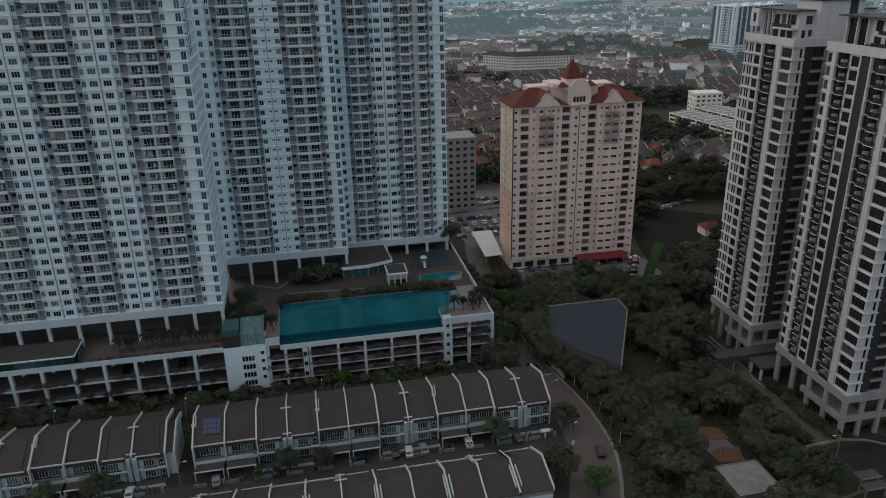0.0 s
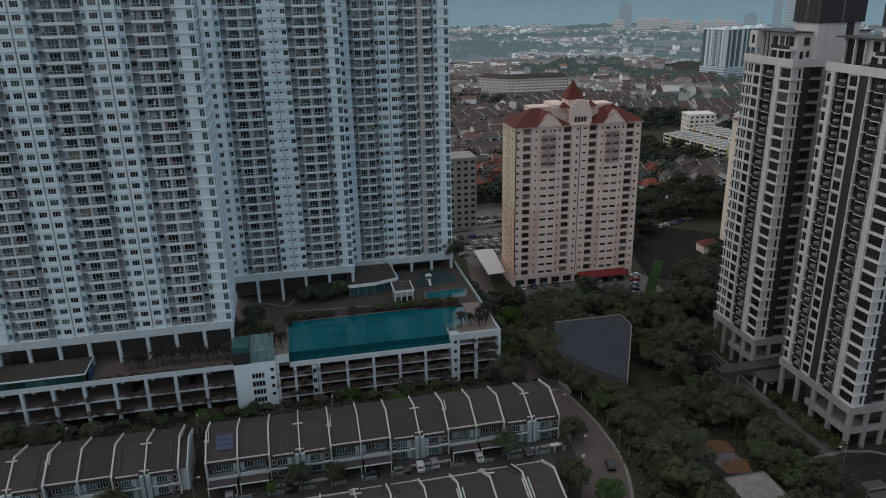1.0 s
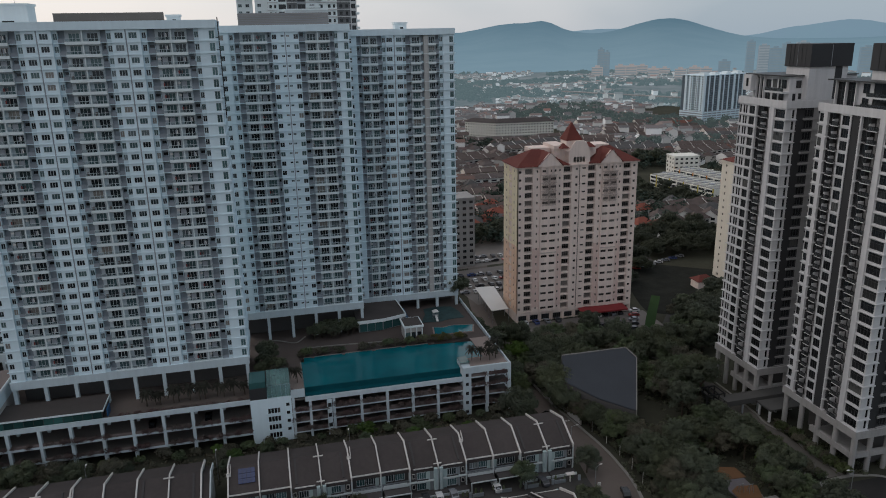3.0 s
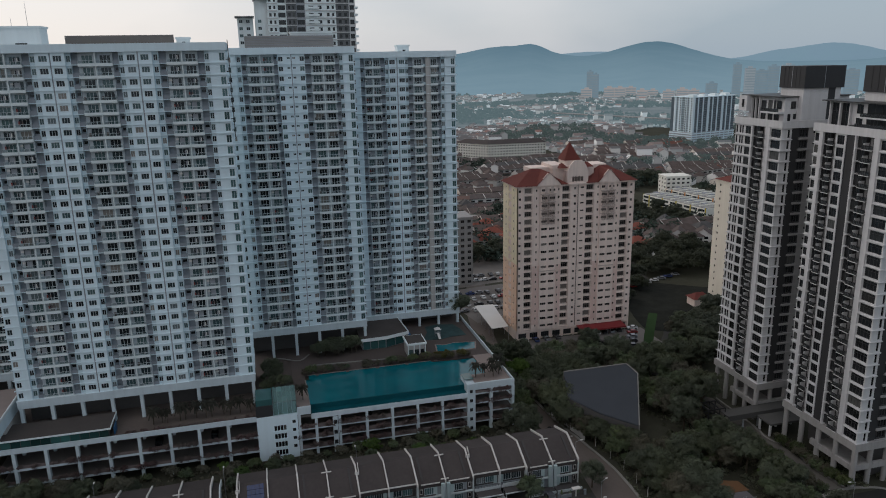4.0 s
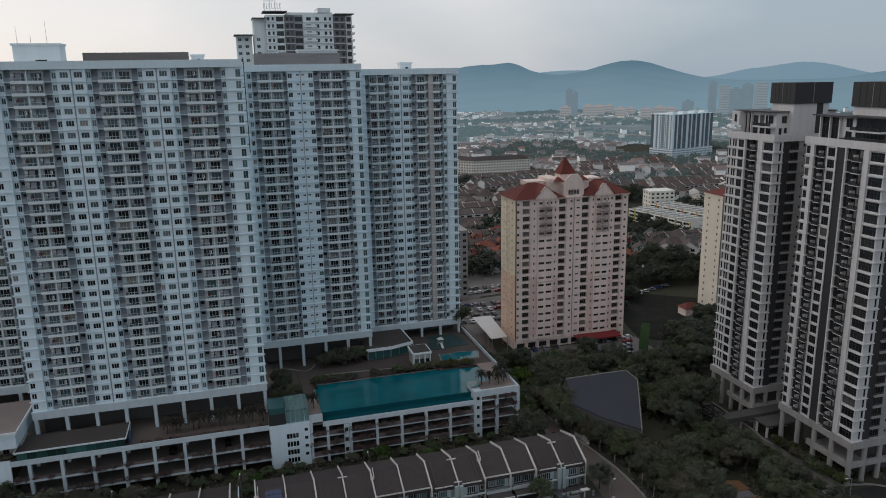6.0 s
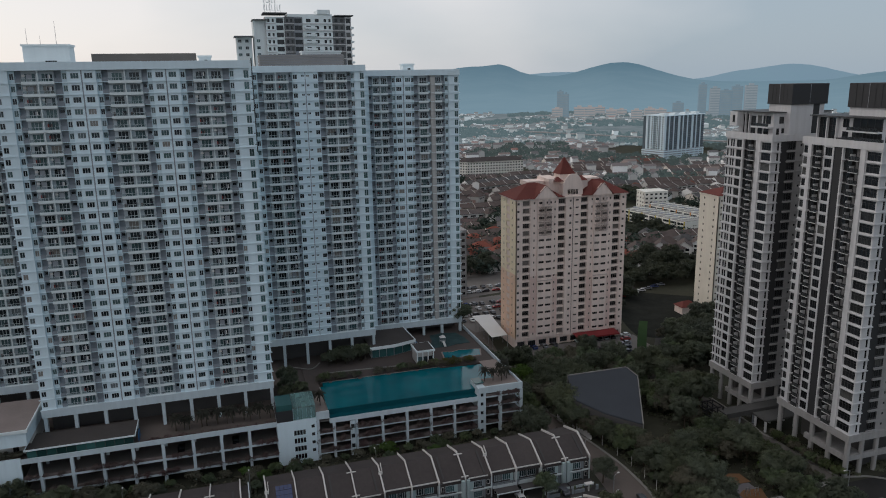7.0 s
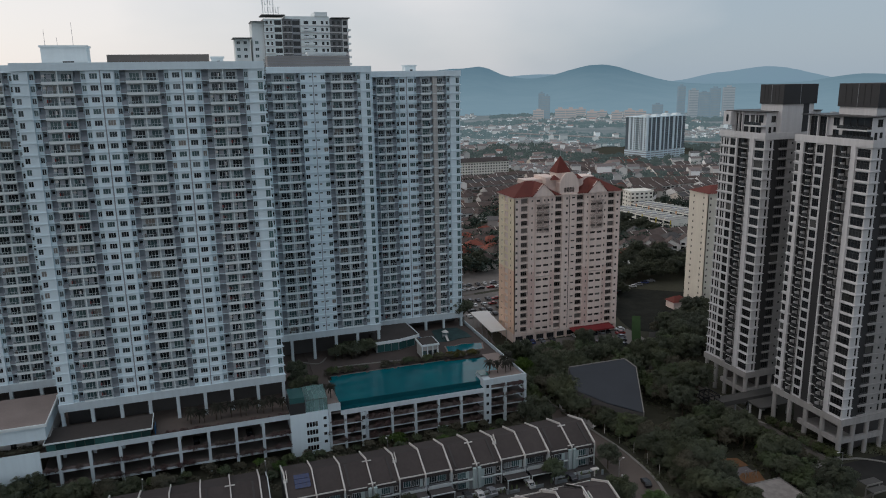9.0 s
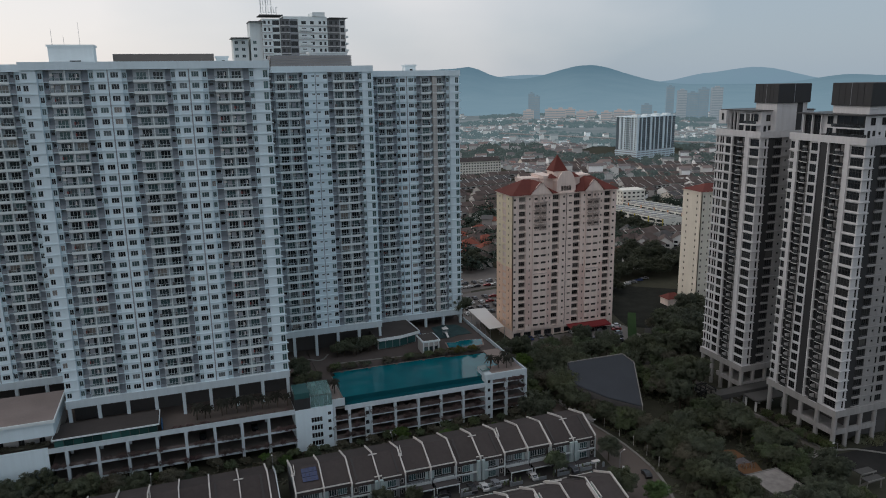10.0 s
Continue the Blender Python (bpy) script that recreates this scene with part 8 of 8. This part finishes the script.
# tree cover lifted towards the haze colour by its own glow
M_FT2 = haze_glow(mat("hazy_tree_backdrop", (0.045, 0.062, 0.05), 0.95, var=0.4, scale=0.03, fine=0.3, spec=0.1), (0.034, 0.045, 0.047))
M_FT3 = haze_glow(mat("far_hazy_tree_backdrop", (0.04, 0.055, 0.05), 0.95, var=0.3, scale=0.03, fine=0.3, spec=0.1), (0.082, 0.120, 0.134))
far_trees(4200, 330, 760, 0.95, 3, "town_trees", M_FARTREE, -0.06)
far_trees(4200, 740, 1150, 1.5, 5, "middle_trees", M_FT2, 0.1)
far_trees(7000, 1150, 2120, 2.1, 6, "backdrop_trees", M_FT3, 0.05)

M_SHOPWALL = mat("pale_cream_shop_wall", (0.72, 0.70, 0.64), 0.8, var=0.1, streak=0.1)
# long white flats, shop block, striped tower, viaduct
flats = plain_tower("white_flats", "long five-storey white flats with a dark hipped roof", 229.0, 757.0, 66.0, 14.0, 15.0, 20, 5, M_SHOPWALL, M_FRAMED, M_GLASSD, turn=-4, west=0)
part("roof_hip", hip(-1, 67, -1, 15, 15.8, 4.0, M_ROOFBROWN, 7), flats)
flats2 = plain_tower("white_flats", "end wing of the long white flats with a dark roof", 203.0, 787.0, 40.0, 14.0, 15.0, 12, 5, M_SHOPWALL, M_FRAMED, M_GLASSD, turn=-49, west=0)
part("roof_hip", hip(-1, 41, -1, 15, 15.8, 4.0, M_ROOFBROWN, 7), flats2)


M_STRIPE = mat("blue_grey_stripe", (0.10, 0.13, 0.15), 0.8, var=0.1)


def striped(x, y, turn, top=56.0):
    t = thing("striped_tower", "slab tower with blue-grey vertical stripes on a white base", "apartment building", pose(x, y, 0, 0, 0, turn))
    W, D, zb = 76.0, 36.0, 14.0
    s = Shape()
    s.box(0, W, 0, D, 0, zb, M_MIDGREY)
    part("base_core", s, t)
    s = Shape()
    for k in range(5):
        s = Shape()
        s.box(-0.6, W + 0.6, -0.6, D, 0.2 + k * 2.9, 1.7 + k * 2.9, M_WHITE)
        part("base_band", s, t)
    for k in range(10):
        s = Shape()
        s.box(-0.9 + k * 8.3, 0.3 + k * 8.3, -0.9, -0.6, 0, zb, M_WHITE)
        part("base_pier", s, t)
    s = Shape()
    s.box(1.0, W, 1.0, D, zb, top, M_STRIPE)
    part("wall", s, t)
    for k in range(9):
        s = Shape()
        s.box(k * 8.5, k * 8.5 + (1.5 if k % 3 else 3.4), 0.0, 1.0, zb, top if k % 3 else top + 1.4, M_WHITE)
        part("pier", s, t)
    for k in range(4):
        s = Shape()
        s.box(0.0, 1.0, 1.5 + k * 8.6, (4.6 if k % 2 else 6.6) + k * 8.6, zb, top, M_WHITE)
        part("end_pier", s, t)
    s = Shape()
    p_ = (top - zb) / 15
    for q in range(15):
        for k in range(9):
            s.box(k * 8.5 + 3.8, k * 8.5 + 5.4, 0.5, 1.0, zb + 0.1 + q * p_, zb + 0.8 + q * p_, M_MIDGREY)
            s.box(k * 8.5 + 6.3, k * 8.5 + 8.3, 0.5, 1.0, zb + 0.1 + q * p_, zb + 0.7 + q * p_, M_MIDGREY)
        for k in range(3):
            s.box(0.4, 1.0, 5.0 + k * 8.6, 9.8 + k * 8.6, zb + 0.1 + q * p_, zb + 1.1 + q * p_, M_PALE)
            s.box(-0.12, 0.0, 2.2 + k * 8.6, 3.8 + k * 8.6, zb + 0.8 + q * p_, zb + 2.1 + q * p_, M_GLASSD)
    part("balcony_banding", s, t, kind="stuff")
    s = Shape()
    s.box(-0.4, W + 0.4, -0.2, D, top, top + 0.8, M_WHITE)
    part("roof", s, t)
    for x0 in (5, 24, 44, 64):
        s = Shape()
        s.box(x0, x0 + 8, 6, 14, top + 0.8, top + 3.4, M_WARM)
        part("roof_room", s, t)


striped(500.5, 787, 15.6)


M_SHOPROOF = mat("weathered_sheet_roof", (0.27, 0.265, 0.25), 0.8, var=0.3, scale=0.1, fine=0.6)


def shops(x, y, turn, n, stripe):
    t = thing("shop_block", "low white shop-office block with coloured corner bands", "shop building", pose(x, y, 0, 0, 0, turn), group="shop blocks")
    s = Shape()
    s.box(0, n * 7, 0, 20, 0, 8.4, M_SHOPWALL)
    s.box(0.5, n * 7 - 0.5, 0.5, 19.5, 8.4, 8.8, M_SHOPROOF)
    part("wall", s, t)
    for k in range(n):
        for q in range(3):
            s = Shape()
            window_into(s, k * 7 + 0.8, -0.1, 0.5 + q * 2.8, 5.4, 1.6, 4, M_FRAME, M_GLASSD)
            part("window", s, t)
    for k in range(n - 1):
        s = Shape()
        s.box(k * 7 + 6.6, k * 7 + 7.2, 1, 19, 8.8, 9.5, M_SHOPWALL)
        part("roof_wall", s, t)
        s = Shape()
        s.box(k * 7 + 1.5, k * 7 + 4.2, 8, 11, 8.8, 9.6, M_MIDGREY)
        part("roof_unit", s, t)
    for k in range(0, n, 2):
        s = Shape()
        s.box(k * 7 + 6.55, k * 7 + 7.45, -0.28, 0.0, 0.5, 8.9, stripe)
        part("coloured_band", s, t)
    s = Shape()
    s.box(-0.2, 0.0, 0, 9, 2.8, 8.6, stripe)
    part("end_band", s, t)


M_YELLOW = mat("yellow_band", (0.45, 0.38, 0.06), 0.8)
M_ORANGEB = mat("orange_band", (0.5, 0.2, 0.04), 0.8)
shops(256, 470, -80, 9, M_YELLOW)
shops(283, 484, -80, 9, M_ORANGEB)
blk = plain_tower("white_office", "white mid-rise office block above the shops", 287.0, 490.0, 20.0, 14.0, 16.0, 5, 5, M_SHOPWALL, M_FRAMED, M_GLASSD, turn=-6)
via = thing("viaduct", "pale elevated road across the town", "viaduct", pose(500, 1222, 0, 0, 0, -62))
s = Shape()
s.box(0, 420, 0, 10, 9, 10.4, M_TWINGREY)
part("deck", s, via)
for k in range(12):
    s = Shape()
    s.box(10 + k * 36, 13 + k * 36, 3, 7, 0, 9, M_WARM)
    part("pier", s, via)

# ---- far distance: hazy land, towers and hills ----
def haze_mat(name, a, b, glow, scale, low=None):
    """Backdrop of far land; thick humid air is put in as emission."""
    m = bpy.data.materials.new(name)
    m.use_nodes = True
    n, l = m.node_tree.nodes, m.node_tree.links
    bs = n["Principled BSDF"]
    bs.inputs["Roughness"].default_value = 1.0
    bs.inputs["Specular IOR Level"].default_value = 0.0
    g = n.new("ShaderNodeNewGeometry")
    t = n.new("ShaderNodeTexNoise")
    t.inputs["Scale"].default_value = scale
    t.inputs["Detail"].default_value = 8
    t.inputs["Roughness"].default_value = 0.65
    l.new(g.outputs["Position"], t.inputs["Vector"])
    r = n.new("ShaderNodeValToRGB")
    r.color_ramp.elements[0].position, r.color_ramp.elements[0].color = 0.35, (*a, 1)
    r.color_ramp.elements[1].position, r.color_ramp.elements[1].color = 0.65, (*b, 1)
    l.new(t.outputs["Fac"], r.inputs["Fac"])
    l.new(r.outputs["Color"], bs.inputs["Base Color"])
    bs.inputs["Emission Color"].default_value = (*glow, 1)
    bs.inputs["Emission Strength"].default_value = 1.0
    # paler emission low down, where the haze would be thickest
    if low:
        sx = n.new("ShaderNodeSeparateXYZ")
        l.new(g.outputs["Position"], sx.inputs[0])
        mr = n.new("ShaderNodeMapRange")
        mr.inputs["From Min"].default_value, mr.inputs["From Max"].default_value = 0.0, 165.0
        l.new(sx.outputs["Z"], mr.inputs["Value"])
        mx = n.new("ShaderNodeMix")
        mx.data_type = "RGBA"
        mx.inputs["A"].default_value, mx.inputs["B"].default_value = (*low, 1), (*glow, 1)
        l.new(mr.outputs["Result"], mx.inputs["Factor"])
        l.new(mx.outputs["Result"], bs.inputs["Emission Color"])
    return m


# ridges glow in the haze colour; no air stands before them
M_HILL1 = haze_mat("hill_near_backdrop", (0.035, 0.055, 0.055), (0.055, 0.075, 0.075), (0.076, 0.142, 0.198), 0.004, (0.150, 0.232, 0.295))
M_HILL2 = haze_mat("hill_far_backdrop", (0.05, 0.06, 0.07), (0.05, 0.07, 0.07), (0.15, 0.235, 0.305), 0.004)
# land, towers and flats carry their haze as emission
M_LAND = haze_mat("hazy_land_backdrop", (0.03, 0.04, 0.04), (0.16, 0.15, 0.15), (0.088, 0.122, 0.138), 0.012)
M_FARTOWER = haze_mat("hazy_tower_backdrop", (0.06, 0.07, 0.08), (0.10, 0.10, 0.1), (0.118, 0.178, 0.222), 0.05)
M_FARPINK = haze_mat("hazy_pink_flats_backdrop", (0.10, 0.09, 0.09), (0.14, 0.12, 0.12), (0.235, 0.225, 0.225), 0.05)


def ridge(steps, peaks, base, lo, hi, material, name, label):
    """Hills; each peak is (azimuth, height, width), each step (distance, share of the height)."""
    s = Shape()
    n = 300
    for j, (d, frac) in enumerate(steps):
        for i in range(n + 1):
            az = lo + (hi - lo) * i / n
            h = base + sum(p * math.exp(-((az - c) / w) ** 2) for c, p, w in peaks)
            h *= 1 + 0.02 * noise.noise(Vector((az * 0.6, d * 0.01, 0))) + 0.012 * noise.noise(Vector((az * 2.5, j * 0.3, d)))
            h *= 1 + (0.25 * noise.noise(Vector((az * 0.35, d * 0.002, 4))) if 0 < frac < 0.9 else 0)
            a = radians(az)
            s.v.append((d * math.sin(a), d * math.cos(a), h * frac + 2))
    for j in range(len(steps) - 1):
        for i in range(n):
            a = j * (n + 1) + i
            s.f.append((a, a + n + 1, a + n + 2, a + 1))
            s.m.append(s.slot(material))
    me = s.mesh(name, True)
    thing(name, label, "hills", None, me, kind="structure")


HILL_STEPS = ((2150, 0.0), (2500, 0.08), (2900, 0.22), (3300, 0.42), (3700, 0.66), (4000, 0.86), (4200, 1.0), (4450, 0.9))
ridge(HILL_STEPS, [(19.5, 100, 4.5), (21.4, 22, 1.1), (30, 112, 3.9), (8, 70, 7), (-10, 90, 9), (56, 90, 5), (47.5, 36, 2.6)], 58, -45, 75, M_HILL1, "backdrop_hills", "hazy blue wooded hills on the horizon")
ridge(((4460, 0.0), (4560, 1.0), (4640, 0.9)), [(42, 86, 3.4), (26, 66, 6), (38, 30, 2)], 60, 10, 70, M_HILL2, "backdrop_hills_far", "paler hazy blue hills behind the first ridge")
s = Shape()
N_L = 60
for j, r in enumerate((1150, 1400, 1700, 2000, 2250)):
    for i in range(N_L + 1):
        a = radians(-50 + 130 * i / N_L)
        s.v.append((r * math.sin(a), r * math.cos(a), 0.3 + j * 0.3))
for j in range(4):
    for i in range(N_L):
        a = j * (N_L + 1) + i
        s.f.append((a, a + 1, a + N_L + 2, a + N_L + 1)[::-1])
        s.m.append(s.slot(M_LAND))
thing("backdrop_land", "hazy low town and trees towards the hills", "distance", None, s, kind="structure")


# same emitted haze for the pale towers and their window bands
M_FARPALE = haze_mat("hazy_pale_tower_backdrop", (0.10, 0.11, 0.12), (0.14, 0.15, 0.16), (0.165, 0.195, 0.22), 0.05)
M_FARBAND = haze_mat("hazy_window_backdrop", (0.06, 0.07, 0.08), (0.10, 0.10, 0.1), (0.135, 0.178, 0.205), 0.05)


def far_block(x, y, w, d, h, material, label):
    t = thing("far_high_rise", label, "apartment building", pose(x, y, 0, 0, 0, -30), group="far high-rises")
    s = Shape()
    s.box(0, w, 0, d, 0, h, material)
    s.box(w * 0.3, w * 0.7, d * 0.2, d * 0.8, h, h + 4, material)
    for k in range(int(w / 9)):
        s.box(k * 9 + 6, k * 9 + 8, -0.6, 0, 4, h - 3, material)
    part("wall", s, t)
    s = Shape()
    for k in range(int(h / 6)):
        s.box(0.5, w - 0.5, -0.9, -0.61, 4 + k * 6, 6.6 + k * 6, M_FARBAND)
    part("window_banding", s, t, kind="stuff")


def at_az(az, r):
    return r * math.sin(radians(az)), r * math.cos(radians(az))


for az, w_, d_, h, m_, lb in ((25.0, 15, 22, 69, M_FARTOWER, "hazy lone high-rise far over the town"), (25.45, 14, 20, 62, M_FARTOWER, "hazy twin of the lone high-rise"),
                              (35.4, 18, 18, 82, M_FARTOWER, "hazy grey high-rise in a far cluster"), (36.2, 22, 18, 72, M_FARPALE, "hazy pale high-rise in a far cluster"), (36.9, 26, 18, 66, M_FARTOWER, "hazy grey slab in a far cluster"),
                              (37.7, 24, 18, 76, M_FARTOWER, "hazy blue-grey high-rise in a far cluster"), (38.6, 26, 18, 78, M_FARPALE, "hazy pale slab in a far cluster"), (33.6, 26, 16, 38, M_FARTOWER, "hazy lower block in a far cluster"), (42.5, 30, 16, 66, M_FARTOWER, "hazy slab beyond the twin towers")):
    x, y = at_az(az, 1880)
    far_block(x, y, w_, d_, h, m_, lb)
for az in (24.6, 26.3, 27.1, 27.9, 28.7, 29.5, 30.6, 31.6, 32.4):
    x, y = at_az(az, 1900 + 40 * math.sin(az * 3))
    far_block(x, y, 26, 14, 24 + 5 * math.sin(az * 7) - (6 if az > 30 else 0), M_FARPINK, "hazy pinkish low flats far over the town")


# ---- street lamps ----
def street_lamp(x, y, h, turn):
    t = thing("street_lamp", "slim grey street lamp with a small pale head", "street lamp", pose(x, y, ground_z(x, y), 0, 0, turn), group="street lamps")
    s = Shape()
    s.tube((0, 0, 0), (0, 0, h), 0.1, 0.06, M_STEEL)
    part("pole", s, t)
    s = Shape()
    s.tube((0, 0, h - 0.1), (1.4, 0, h + 0.25), 0.05, 0.04, M_STEEL, 6)
    part("arm", s, t)
    s = Shape()
    s.box(1.3, 2.0, -0.16, 0.16, h + 0.18, h + 0.3, M_ROOFWHITE)
    part("lamp_head", s, t)


for x, y, h, t in ((0.0, 167.0, 8.0, 90), (-32.9, 142.0, 7.5, 0), (56.5, 136.5, 7.0, 20), (58.5, 156.0, 7.0, 0), (-65.0, 167.5, 8.0, 90), (101.5, 110.5, 7.0, 180), (112.5, 116.5, 7.0, 180), (-34, 166, 8, 90)):
    street_lamp(x, y, h, t)

# ---- small things along the estate road ----
def slim_post(x, y, h):
    t = thing("bollard_pole", "thin pale pole along the road hedge", "pole", pose(x, y, ground_z(x, y)), group="road poles")
    s = Shape()
    s.tube((0, 0, 0), (0, 0, h), 0.07, 0.05, M_ROOFWHITE, 6)
    part("shaft", s, t)
    s = Shape()
    s.tube((0, 0, 0), (0, 0, 0.25), 0.16, 0.14, M_KERB, 8)
    part("foot", s, t)


for x, y in ((66.8, 169.0), (68.0, 163.0), (69.0, 156.0), (69.7, 149.5), (69.9, 143.0), (69.4, 136.5)):
    slim_post(x, y, 3.2)
for k in range(6):
    t = thing("road_stud", "white painted hump mark across the road", "road marking", pose(60.4 + k * 0.85, 170.0 + k * 0.04, 0.05), group="hump marks")
    s = Shape()
    s.box(0, 0.5, 0, 0.5, 0, 0.02, M_ROOFWHITE)
    part("mark", s, t)
gate_roof = thing("letterbox_shelter", "small white slab shelter at the end garden", "shelter", pose(52.4, 142.2, 0))
s = Shape()
s.box(-1.1, 1.1, -0.6, 0.6, 2.2, 2.4, M_LIP)
part("slab", s, gate_roof)
s = Shape()
s.box(-0.15, 0.15, -0.15, 0.15, 0, 2.2, M_LIP)
part("stem", s, gate_roof)
sign_post = thing("road_sign", "small pale box sign on a thin pole", "sign", pose(56.8, 135.0, 0))
s = Shape()
s.tube((0, 0, 0), (0, 0, 2.6), 0.05, 0.05, M_STEEL, 6)
part("pole", s, sign_post)
s = Shape()
s.box(-0.4, 0.4, -0.12, 0.12, 2.6, 3.6, M_ROOFWHITE)
part("panel", s, sign_post)
